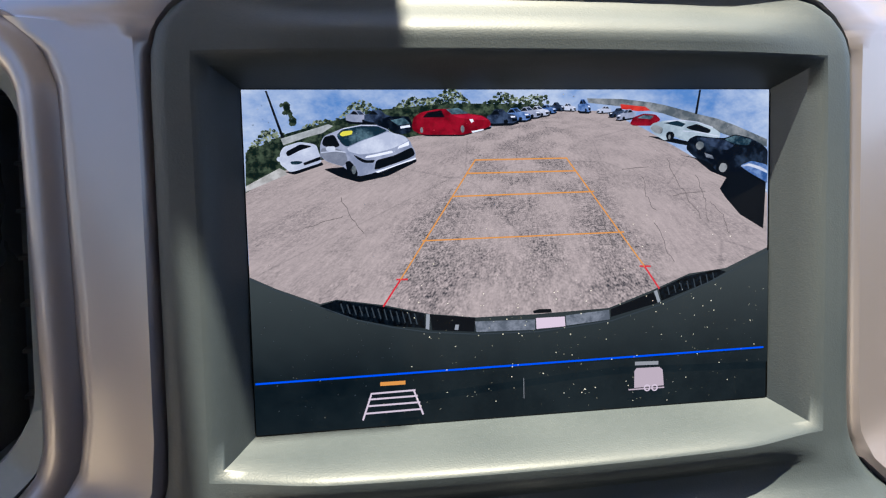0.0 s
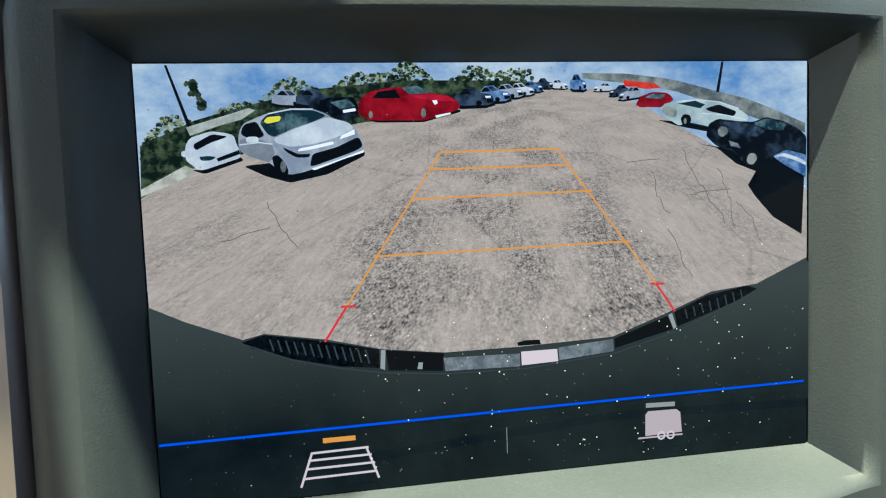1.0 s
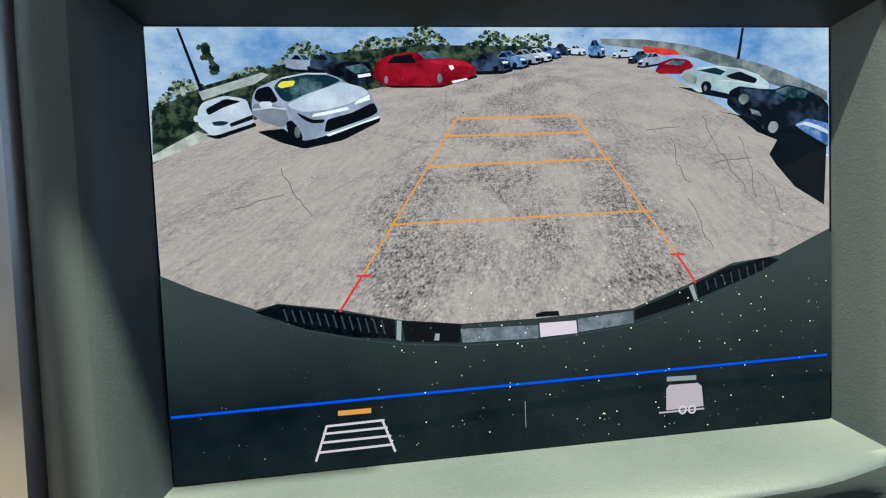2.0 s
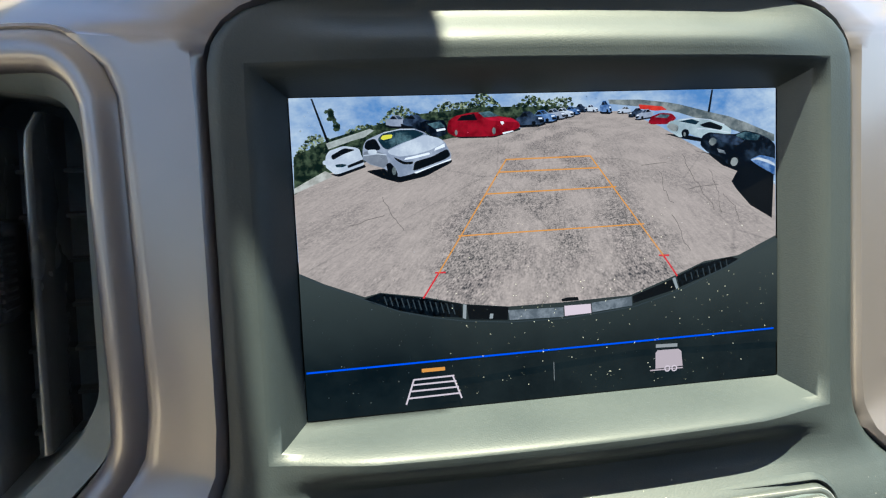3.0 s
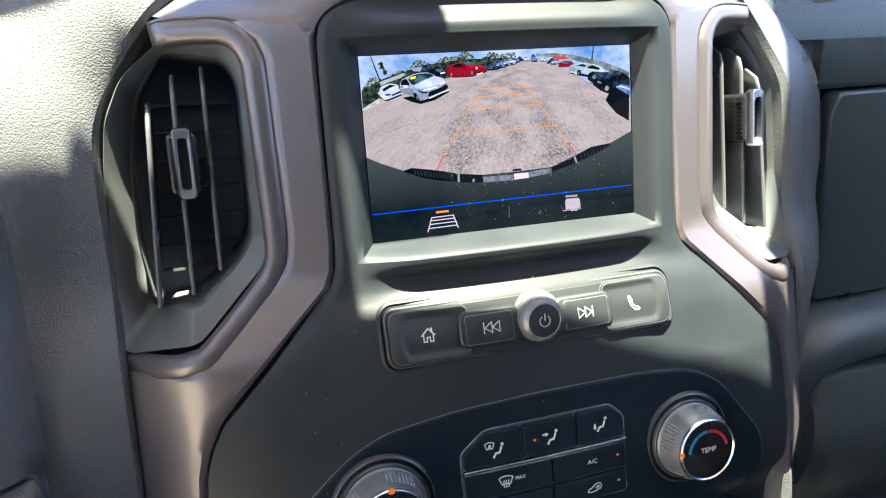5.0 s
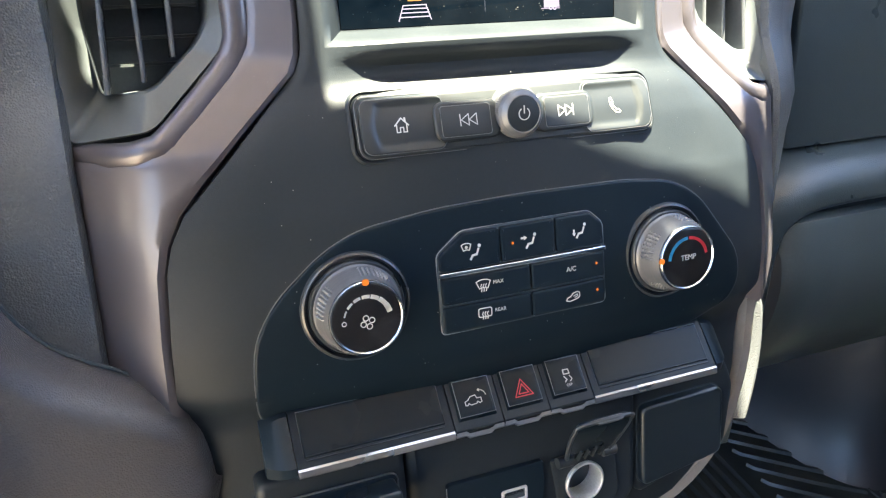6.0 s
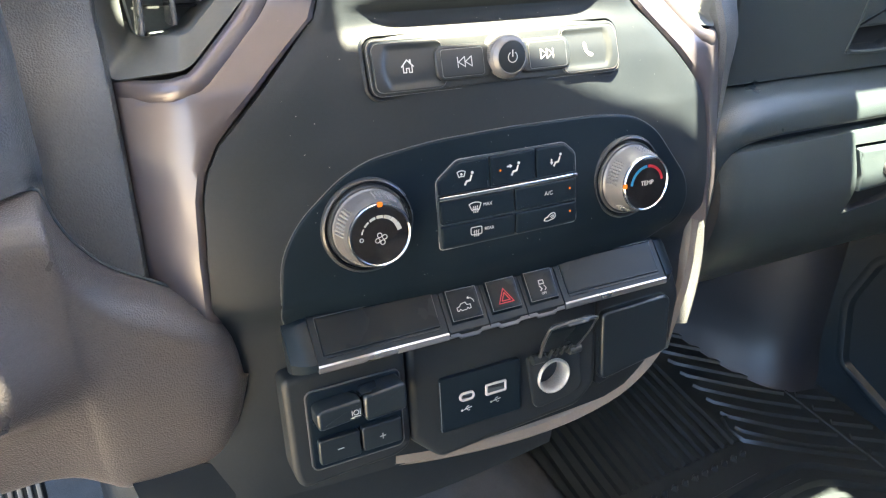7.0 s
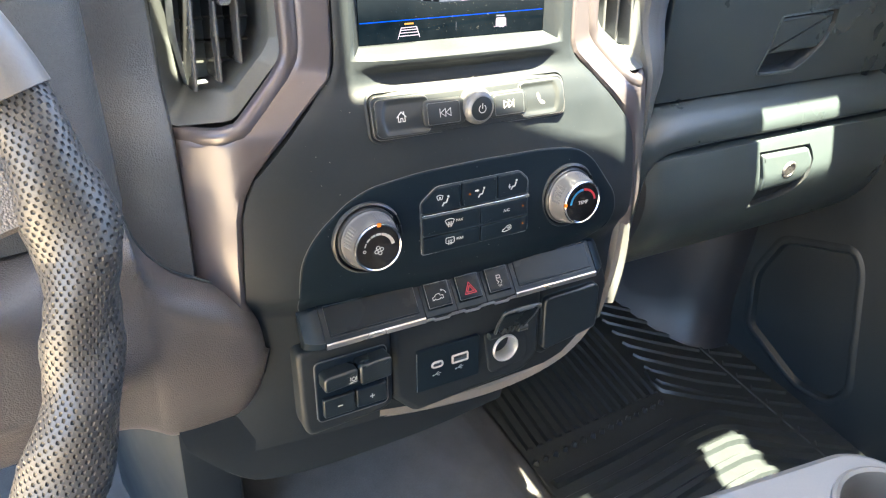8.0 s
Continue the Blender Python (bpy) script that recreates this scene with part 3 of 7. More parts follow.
display = thing("display_screen", CONSOLE, "touch screen showing a rear camera view of a car lot", "screen")
bm = slab(rounded(0.1565, 0.0962, 0.002, cy=-0.0002), -0.008, 0.0, 0.0005)
part("glass", bm, material("black display glass", (0.0005, 0.0005, 0.0005), 0.12, vary=0.0, gloss=0.3), display)
PIC = {
    "hedge": [(-77.5, 19.5), (-77.0, 30.5), (-66.0, 35.5), (-55.0, 38.5), (-40.0, 41.8), (-22.0, 43.4), (0.0, 43.2), (10.0, 42.6), (-14.0, 36.0), (-66.0, 25.2)],
    "trailer": [(33.3, -36.1), (34.0, -35.3), (41.3, -35.4), (42.3, -36.2), (42.7, -41.1), (33.2, -41.3)],
    "sedan": [(-57.3, 31.2), (-57.0, 33.1), (-56.0, 34.7), (-53.3, 35.8), (-51.0, 36.7), (-46.0, 37.6), (-41.5, 37.5), (-38.7, 36.4), (-37.3, 35.3), (-34.3, 34.6), (-32.6, 33.3), (-32.0, 31.7), (-31.1, 30.1), (-31.0, 28.5), (-32.9, 27.6), (-38.8, 25.7), (-44.0, 24.1), (-46.8, 23.6), (-48.8, 24.2), (-51.1, 26.3), (-55.5, 27.7), (-57.2, 29.2)],
    "sedan_glass": [(-52.8, 34.8), (-51.0, 36.5), (-46.0, 37.3), (-41.5, 37.2), (-38.6, 36.0), (-41.7, 34.7), (-46.2, 33.3), (-50.0, 31.6), (-51.3, 32.4)],
    "sedan_side": [(-56.1, 34.4), (-53.4, 35.1), (-51.8, 32.0), (-53.0, 31.5), (-55.4, 31.6), (-56.8, 32.4)],
    "sedan_hood": [(-50.0, 31.3), (-46.2, 33.1), (-38.5, 35.7), (-34.3, 34.5), (-32.8, 33.2), (-37.3, 31.1), (-41.9, 30.0), (-46.5, 29.5), (-49.5, 30.4)],
    "sedan_flank": [(-57.0, 31.4), (-53.0, 31.4), (-50.4, 30.2), (-49.8, 27.9), (-51.1, 26.3), (-55.4, 27.8), (-57.1, 29.4)],
    "sedan_grille": [(-42.1, 27.9), (-36.9, 29.2), (-32.0, 31.4), (-31.1, 29.3), (-32.9, 28.3), (-37.6, 26.7), (-41.7, 25.4), (-42.7, 25.3)],
    "sedan_lip": [(-42.5, 24.8), (-37.6, 26.2), (-31.0, 28.5), (-31.0, 28.0), (-35.3, 26.7), (-41.8, 24.4)],
    "sedan_lamp": [(-45.2, 28.5), (-42.0, 28.9), (-37.3, 29.9), (-37.6, 30.5), (-42.0, 29.6), (-44.8, 29.1)],
    "sedan_lamp2": [(-36.1, 30.9), (-32.8, 31.9), (-32.9, 33.0), (-35.7, 31.7)],
    "sedan_eye": [(-48.4, 29.6), (-44.9, 27.9), (-42.4, 28.0), (-42.8, 27.2), (-45.5, 27.2), (-47.4, 28.4)],
    "sedan_wheel": [(-50.6, 27.5), (-49.4, 28.0), (-47.9, 26.3), (-47.2, 24.5), (-47.5, 23.3), (-48.8, 23.3), (-50.1, 24.8)],
    "sedan_shade": [(-56.5, 25.7), (-51.9, 23.4), (-46.9, 21.9), (-38.9, 23.5), (-30.8, 27.3), (-30.9, 28.4), (-38.8, 25.6), (-46.8, 23.5), (-53.4, 26.1)],
    "sticker": [(-51.9, 35.0), (-51.1, 35.9), (-48.2, 36.1), (-48.5, 35.0), (-51.2, 34.5)],
    "car_b": [(-68.1, 28.4), (-68.0, 30.3), (-67.0, 31.9), (-62.7, 33.2), (-59.5, 32.7), (-58.1, 32.2), (-57.7, 30.4), (-57.0, 29.0), (-57.0, 27.5), (-59.3, 26.8), (-64.1, 25.3), (-65.7, 25.1), (-66.9, 26.3), (-68.0, 27.1)],
    "car_b_glass": [(-66.5, 30.5), (-62.5, 32.6), (-59.2, 32.0), (-62.9, 30.8), (-66.0, 29.2)],
    "car_b_grille": [(-61.9, 27.5), (-57.2, 29.2), (-57.0, 28.3), (-61.6, 26.8)],
    "car_b_lamp": [(-65.4, 27.9), (-63.5, 28.1), (-61.8, 27.8), (-63.0, 27.1), (-65.0, 27.1)],
    "car_b_shade": [(-67.1, 25.2), (-64.4, 24.3), (-56.4, 26.9), (-56.9, 27.7), (-64.1, 25.3)],
    "red": [(-31.9, 37.3), (-31.4, 39.5), (-29.3, 40.9), (-24.6, 41.8), (-20.5, 41.9), (-15.7, 40.5), (-11.7, 39.9), (-9.6, 38.5), (-9.3, 37.0), (-11.7, 36.1), (-15.4, 35.1), (-17.4, 34.6), (-26.7, 34.7), (-29.7, 34.9), (-31.7, 36.0)],
    "red_glass": [(-28.8, 39.5), (-27.4, 40.9), (-23.5, 41.4), (-22.6, 39.5)],
    "red_glass2": [(-22.2, 41.7), (-18.7, 42.1), (-15.7, 40.5), (-20.5, 40.3)],
    "red_hood": [(-20.4, 40.0), (-15.7, 40.3), (-11.7, 39.7), (-9.9, 38.6), (-14.1, 38.8), (-18.3, 39.3)],
    "red_low": [(-29.8, 34.8), (-26.4, 35.1), (-17.3, 34.9), (-15.2, 35.6), (-9.3, 36.9), (-9.2, 36.3), (-14.9, 34.9), (-17.5, 34.2), (-27.9, 34.3)],
    "red_lamp": [(-15.6, 38.9), (-14.6, 39.0), (-14.3, 38.3), (-15.0, 37.9)],
    "red_lip": [(-15.0, 35.6), (-11.6, 36.2), (-11.4, 35.9), (-14.7, 35.1)],
    "navy": [(-43.1, 37.2), (-41.4, 39.1), (-38.0, 39.8), (-32.7, 39.9), (-31.7, 37.6), (-32.3, 35.3), (-35.5, 34.8), (-38.7, 36.6)],
    "navy_glass": [(-37.8, 38.8), (-34.0, 39.5), (-32.4, 37.9), (-35.7, 37.4)],
    "navy_lamp": [(-35.2, 37.1), (-32.5, 37.5), (-32.3, 36.9), (-35.0, 36.5)],
    "hut": [(-67.7, 34.1), (-60.9, 36.1), (-54.8, 37.9), (-53.5, 37.4), (-56.5, 35.5), (-60.5, 34.5), (-67.0, 32.4)],
    "thicket": [(-76.6, 31.2), (-73.4, 32.1), (-67.6, 32.0), (-68.3, 29.8), (-68.3, 26.1), (-77.4, 21.5)],
    "kerb": [(-77.4, 21.5), (-68.3, 26.2), (-66.7, 25.4), (-66.3, 24.5), (-77.4, 20.0)],
    "pole_l": [(-71.3, 46.9), (-70.8, 46.9), (-66.6, 34.0), (-67.3, 33.8)],
    "suv": [(38.3, 35.9), (39.5, 37.4), (43.3, 38.1), (47.9, 38.3), (53.3, 37.7), (58.7, 35.9), (61.2, 34.3), (60.7, 32.5), (50.8, 31.9), (47.8, 32.7), (46.4, 33.5), (43.2, 32.2), (40.2, 34.0)],
    "suv_glass": [(49.8, 36.1), (53.4, 37.1), (58.1, 35.3), (57.4, 34.2), (51.2, 35.4)],
    "suv_screen": [(42.8, 37.4), (47.3, 38.0), (49.9, 37.1), (48.6, 36.2)],
    "suv_face": [(38.6, 35.9), (39.9, 37.0), (42.8, 36.0), (42.4, 34.2), (40.5, 34.4)],
    "suv_wheel": [(43.5, 33.9), (44.4, 35.0), (46.0, 34.7), (46.4, 33.4), (45.4, 32.2), (44.1, 32.2)],
    "suv_shade": [(37.7, 33.7), (43.2, 32.1), (50.6, 30.7), (50.8, 31.9), (46.2, 32.9)],
    "jeep": [(50.0, 29.7), (50.8, 32.6), (53.2, 33.7), (58.6, 33.0), (62.6, 32.8), (65.8, 33.9), (70.6, 32.8), (74.6, 30.9), (76.7, 29.0), (76.5, 18.9), (71.2, 22.6), (65.6, 22.7), (60.8, 22.1), (57.4, 25.7), (52.7, 27.3)],
    "jeep_glass": [(62.3, 32.4), (66.1, 33.6), (71.4, 32.2), (70.4, 30.5), (65.9, 30.9)],
    "jeep_hood": [(54.1, 32.9), (58.6, 32.9), (62.6, 32.1), (65.7, 30.6), (63.3, 29.1), (57.8, 30.4)],
    "jeep_wheel": [(59.4, 23.7), (60.4, 25.9), (62.5, 26.5), (64.2, 24.9), (63.8, 22.7), (61.9, 21.8), (60.2, 22.1)],
    "jeep_rim": [(60.5, 23.8), (61.3, 25.4), (62.9, 25.3), (63.5, 24.0), (62.4, 22.6), (61.1, 22.7)],
    "jeep_lamp": [(53.0, 30.9), (53.9, 32.0), (55.6, 31.6), (55.8, 30.2), (54.3, 29.3), (53.3, 29.8)],
    "jeep_bumper": [(55.9, 28.5), (58.4, 27.7), (59.0, 26.6), (56.5, 27.2)],
    "pickup": [(67.5, 24.5), (71.3, 25.9), (76.6, 24.6), (76.5, 19.2), (70.4, 22.5)],
    "pickup_edge": [(67.5, 24.2), (70.4, 25.2), (74.5, 24.0), (76.6, 22.8), (76.6, 22.0), (73.7, 23.3), (70.1, 24.4)],
    "shade": [(48.0, 28.0), (53.0, 26.9), (58.1, 23.0), (63.3, 21.0), (65.2, 18.2), (61.2, 17.7), (63.1, 15.0), (67.9, 9.8), (75.7, 5.2), (76.6, 23.2), (66.4, 24.9)],
    "red_b": [(32.2, 37.1), (33.6, 39.2), (36.6, 40.2), (40.5, 39.9), (42.1, 38.3), (38.9, 36.6), (34.2, 36.7)],
    "red_b_glass": [(34.6, 38.9), (36.7, 39.8), (39.9, 39.5), (38.8, 38.5)],
    "redroof": [(29.6, 43.0), (37.4, 42.2), (39.0, 41.1), (35.3, 40.9), (29.9, 41.6)],
    "wall_r": [(19.4, 44.7), (30.0, 44.5), (38.9, 43.5), (43.4, 42.7), (54.9, 39.8), (60.3, 38.6), (66.6, 36.4), (76.7, 32.3), (76.7, 30.0), (65.0, 33.2), (54.8, 36.5), (42.6, 40.3), (32.9, 42.0), (19.8, 43.4)],
    "shed": [(60.2, 38.6), (66.6, 36.4), (71.4, 34.4), (69.8, 33.1), (63.4, 34.2), (59.8, 35.8)],
    "pole_r": [(54.4, 47.1), (55.0, 47.1), (53.8, 40.0), (53.0, 40.0)],
    "ground": [(-77.5, 19.6), (-73.0, 22.5), (-67.6, 25.3), (-57.5, 28.0), (-41.7, 32.4), (-30.6, 34.5), (-14.2, 35.3), (1.4, 40.0), (9.4, 41.3), (22.8, 41.1), (28.2, 39.5), (36.4, 36.1), (49.1, 29.2), (60.6, 22.8), (77.0, 16.1), (77.1, -0.6), (63.4, -6.4), (51.3, -7.6), (39.5, -12.1), (25.7, -16.8), (2.7, -17.5), (-14.6, -17.5), (-28.7, -15.7), (-41.0, -12.6), (-54.2, -10.4), (-58.8, -11.4), (-62.5, -9.9), (-70.4, -6.7), (-77.4, -3.2)],
    "bumper": [(-77.4, -3.5), (-70.4, -7.1), (-62.5, -10.4), (-58.6, -12.2), (-48.5, -16.4), (-38.9, -18.9), (-28.9, -20.8), (-14.8, -22.2), (3.9, -22.5), (26.3, -20.5), (42.3, -16.3), (61.9, -8.5), (77.1, -1.4), (77.1, -36.0), (26.9, -34.6), (-40.5, -39.3), (-77.4, -34.9)],
    "step_l": [(-59.1, -11.9), (-54.3, -10.5), (-43.5, -12.4), (-29.7, -15.5), (-29.6, -19.7), (-38.8, -18.6), (-48.5, -16.2), (-56.8, -13.3)],
    "step_r": [(41.2, -11.8), (49.8, -8.3), (60.4, -6.6), (63.1, -7.5), (57.3, -10.3), (42.0, -15.4)],
    "gap_l": [(-28.2, -15.8), (-15.0, -17.5), (-15.4, -21.5), (-27.6, -20.4)],
    "gap_r": [(25.9, -17.1), (39.4, -12.6), (40.9, -15.9), (26.0, -19.4)],
    "chrome_l": [(-15.2, -18.5), (2.7, -18.9), (2.7, -21.9), (-14.8, -21.6)],
    "chrome_r": [(12.0, -18.2), (25.5, -17.2), (25.7, -20.1), (12.2, -21.2)],
    "plate": [(3.0, -18.5), (11.7, -18.5), (11.9, -21.4), (3.1, -21.7)],
    "brkt_l": [(-29.2, -15.6), (-28.2, -15.8), (-28.5, -20.2), (-29.5, -19.8)],
    "brkt_r": [(39.6, -12.4), (40.6, -12.0), (41.7, -15.5), (40.9, -15.9)],
    "hook": [(-20.9, -19.1), (-19.9, -19.2), (-20.1, -20.7), (-21.2, -20.6)],
    "latch": [(2.1, -16.3), (4.1, -15.9), (7.5, -16.0), (7.8, -17.1), (2.3, -17.1)],
}
LINES = {
    "guides": [[(-14.2, 27.5), (12.7, 27.6)], [(-16.6, 23.8), (15.3, 23.9)], [(-20.9, 17.4), (20.9, 17.8)], [(-29.7, 5.2), (30.1, 5.7)], [(-14.2, 27.5), (-36.3, -5.5)], [(12.7, 27.6), (36.6, -4.7)]],
    "reds": [[(-37.3, -5.4), (-34.4, -5.5)], [(-36.3, -5.5), (-41.3, -12.8)], [(35.2, -4.6), (38.4, -4.8)], [(36.6, -4.7), (41.2, -11.5)]],
    "blue": [[(-76.9, -32.6), (75.5, -31.4)]],
    "bar": [[(-42.5, -34.9), (-36.1, -34.9)]],
    "lane": [[(-45.4, -37.5), (-33.1, -37.3)], [(-46.1, -39.1), (-32.5, -39.0)], [(-46.6, -41.0), (-31.8, -40.9)], [(-47.2, -43.1), (-31.4, -42.9)], [(-45.4, -37.5), (-48.0, -44.8)], [(-33.4, -37.3), (-30.9, -44.4)]],
    "tick": [[(-1.0, -36.0), (-1.0, -42.0)]],
    "tbar": [[(33.9, -33.9), (40.6, -34.1)]],
    "hitch": [[(31.5, -41.7), (42.7, -41.7)]],
    "twheels": [[(37.3, -41.5), (39.7, -41.6)]],
}

SHEET = 0.000012
SKY = lit("picture sky", (92, 132, 188), (192, 202, 218), scale=22, stretch=(1, 1.6, 1), lo=0.36, hi=0.58)
LOT = lit("picture asphalt", (104, 92, 88), (196, 180, 172))
def lot_nodes():
    """Asphalt of the picture, finer towards its horizon, with patches and cracks."""
    n, l = LOT.node_tree.nodes, LOT.node_tree.links
    for nd in [q for q in n if q.bl_idname not in ("ShaderNodeBsdfPrincipled", "ShaderNodeOutputMaterial")]:
        n.remove(nd)
    def calc(op, a, b):
        nd = n.new("ShaderNodeMath")
        nd.operation = op
        for slot, val in ((0, a), (1, b)):
            if isinstance(val, (int, float)):
                nd.inputs[slot].default_value = val
            else:
                l.new(val, nd.inputs[slot])
        return nd.outputs[0]
    at, sp, cb = n.new("ShaderNodeTexCoord"), n.new("ShaderNodeSeparateXYZ"), n.new("ShaderNodeCombineXYZ")
    l.new(at.outputs["Object"], sp.inputs[0])
    d = calc("SUBTRACT", 0.052, sp.outputs[1])
    l.new(calc("DIVIDE", sp.outputs[0], d), cb.inputs[0])
    l.new(calc("DIVIDE", 0.055, d), cb.inputs[1])
    def tex(kind, scale, **more):
        t = n.new(kind)
        t.inputs["Scale"].default_value = scale
        l.new(cb.outputs[0], t.inputs["Vector"])
        return t
    fine, mid, big, crack = tex("ShaderNodeTexNoise", 92), tex("ShaderNodeTexNoise", 30), tex("ShaderNodeTexNoise", 2.6), tex("ShaderNodeTexVoronoi", 0.8)
    for t in (fine, mid, big):
        t.inputs["Detail"].default_value = 3
    crack.feature = "DISTANCE_TO_EDGE"
    worn = n.new("ShaderNodeMapRange")
    worn.inputs["From Min"].default_value, worn.inputs["From Max"].default_value = 0.40, 0.60
    l.new(big.outputs["Fac"], worn.inputs["Value"])
    line = n.new("ShaderNodeMapRange")
    line.inputs["From Min"].default_value, line.inputs["From Max"].default_value, line.inputs["To Min"].default_value, line.inputs["To Max"].default_value = 0.0, 0.009, 0.07, 0.0
    l.new(crack.outputs["Distance"], line.inputs["Value"])
    smear, stretched = n.new("ShaderNodeTexNoise"), n.new("ShaderNodeMapping")
    smear.inputs["Scale"].default_value, smear.inputs["Detail"].default_value = 1.0, 5
    stretched.inputs["Scale"].default_value = (30, 9.0, 1)
    l.new(cb.outputs[0], stretched.inputs["Vector"])
    l.new(stretched.outputs["Vector"], smear.inputs["Vector"])
    grain = calc("ADD", calc("MULTIPLY", fine.outputs["Fac"], 0.62), calc("MULTIPLY", mid.outputs["Fac"], 0.38))
    across = calc("ABSOLUTE", calc("DIVIDE", sp.outputs[0], d), 0)
    lane = n.new("ShaderNodeMapRange")
    lane.inputs["From Min"].default_value, lane.inputs["From Max"].default_value, lane.inputs["To Min"].default_value, lane.inputs["To Max"].default_value = 0.62, 1.0, 1.0, 0.5
    l.new(across, lane.inputs["Value"])
    rough = calc("MULTIPLY", worn.outputs["Result"], lane.outputs["Result"])
    amount = calc("ADD", calc("MULTIPLY", rough, 1.1), calc("MULTIPLY", lane.outputs["Result"], 0.50))
    val = calc("SUBTRACT", calc("SUBTRACT", calc("ADD", calc("MULTIPLY", calc("SUBTRACT", grain, 0.5), amount), 0.70), calc("MULTIPLY", rough, 0.13)), line.outputs["Result"])
    val = calc("ADD", val, calc("MULTIPLY", calc("SUBTRACT", smear.outputs["Fac"], 0.5), 0.20))
    ramp = n.new("ShaderNodeValToRGB")
    ramp.color_ramp.elements[0].position, ramp.color_ramp.elements[1].position = 0.36, 0.80
    ramp.color_ramp.elements[0].color, ramp.color_ramp.elements[1].color = (*lin(62, 62, 66), 1), (*lin(198, 180, 173), 1)
    l.new(val, ramp.inputs["Fac"])
    l.new(ramp.outputs["Color"], n["Principled BSDF"].inputs["Emission Color"])


lot_nodes()
LEAF = lit("picture trees", (84, 98, 66), (172, 178, 146), scale=420, lo=0.40, hi=0.66)
DARKLEAF = lit("picture hedge", (20, 32, 28), (92, 106, 82), scale=420, lo=0.44, hi=0.72)
PALELEAF = lit("picture pale leaves", (112, 120, 96), (158, 164, 142), scale=420)
STEEL2 = lit("picture tread", (58, 66, 72))
BRACKET = lit("picture bracket", (150, 154, 158))
WHITE = lit("picture white", (182, 187, 204), (210, 213, 224), scale=160)
NIGHT = lit("picture black", (16, 20, 26))
DEEP = lit("picture dark blue", (28, 36, 52), (66, 80, 104), scale=260)
RED = lit("picture red", (150, 20, 40), (104, 10, 26), scale=200)
STONE = lit("picture grey", (84, 92, 96), (146, 148, 148), scale=140)
PLATE = lit("picture plate", (222, 200, 210))
BUMP = lit("picture bumper", (17, 26, 31), (33, 41, 44), scale=14)
bn, bl = BUMP.node_tree.nodes, BUMP.node_tree.links
bat, bsp, bmr, bmx = bn.new("ShaderNodeTexCoord"), bn.new("ShaderNodeSeparateXYZ"), bn.new("ShaderNodeMapRange"), bn.new("ShaderNodeMixRGB")
bmr.inputs["From Min"].default_value, bmr.inputs["From Max"].default_value = -0.034, -0.006
bmx.inputs[2].default_value = (*lin(62, 68, 68), 1)
bl.new(bat.outputs["Object"], bsp.inputs[0])
bl.new(bsp.outputs[1], bmr.inputs["Value"])
bl.new(bmr.outputs["Result"], bmx.inputs[0])
bl.new(bn["Principled BSDF"].inputs["Emission Color"].links[0].from_socket, bmx.inputs[1])
bl.new(bmx.outputs[0], bn["Principled BSDF"].inputs["Emission Color"])
STEEL = lit("picture steel", (92, 98, 106), (134, 138, 146), scale=260)
STEP = lit("picture step", (4, 7, 11), (20, 28, 36), scale=900)
BLUE = lit("picture blue car", (52, 84, 138), (120, 146, 190), scale=260)
LAMPS = lit("picture lamps", (240, 240, 250))
ORANGE = lit("guide orange", (222, 148, 72))
GUIDERED = lit("guide red", (214, 54, 62))
LINEBLUE = lit("menu blue", (18, 84, 230))
MENU = lit("menu white", (214, 196, 204))
MENUGREY = lit("menu grey", (150, 150, 152))
YELLOW = lit("picture yellow", (226, 214, 70))
part("menu_background", patch(bmesh.new(), [(-0.0775, 0.0), (-0.0775, -0.0474), (0.0772, -0.0474), (0.0772, 0.0)], 0.00009, SHEET / 8), BUMP, display)
picture = part("camera_picture", patch(bmesh.new(), [(-0.0775, 0.0472), (-0.0775, 0.0), (0.0772, 0.0), (0.0772, 0.0472)], 0.00009, SHEET / 8), SKY, display, "sky of the camera picture")


def painted(key, mat, layer, name="", soft=0.0):
    pts = [(x / 1000, y / 1000) for x, y in PIC[key]]
    if len(pts) > 4 and soft:
        pts = smooth_loop(pts, soft, 4)
    bm = patch(bmesh.new(), pts, 0.0001 + SHEET * layer, SHEET / 4)
    bmesh.ops.triangulate(bm, faces=bm.faces)
    return part(name or key, bm, mat, picture)


TEAL = lit("picture window glass", (26, 46, 58), (104, 132, 142), scale=150, lo=0.46, hi=0.66)
AWNING = lit("picture awning", (214, 62, 48), (190, 44, 40), scale=200)
PALEWALL = lit("picture pale wall", (150, 152, 150), (190, 192, 190), scale=160)
KERB = lit("picture kerb", (196, 192, 186), (160, 156, 150), scale=300)
REDLIT = lit("picture red bonnet", (190, 30, 58), (150, 20, 44), scale=200)
SUVPAINT = lit("picture grey paint", (150, 164, 172), (186, 198, 204), scale=160)
JEEP = lit("picture black paint", (10, 16, 26), (52, 66, 86), scale=240, lo=0.48, hi=0.70)
FLANK = lit("picture shaded paint", (116, 120, 134), (134, 138, 150), scale=200)
CLOTH = lit("picture silver car", (130, 137, 158), (166, 170, 188), scale=160)
rng = random.Random(21)


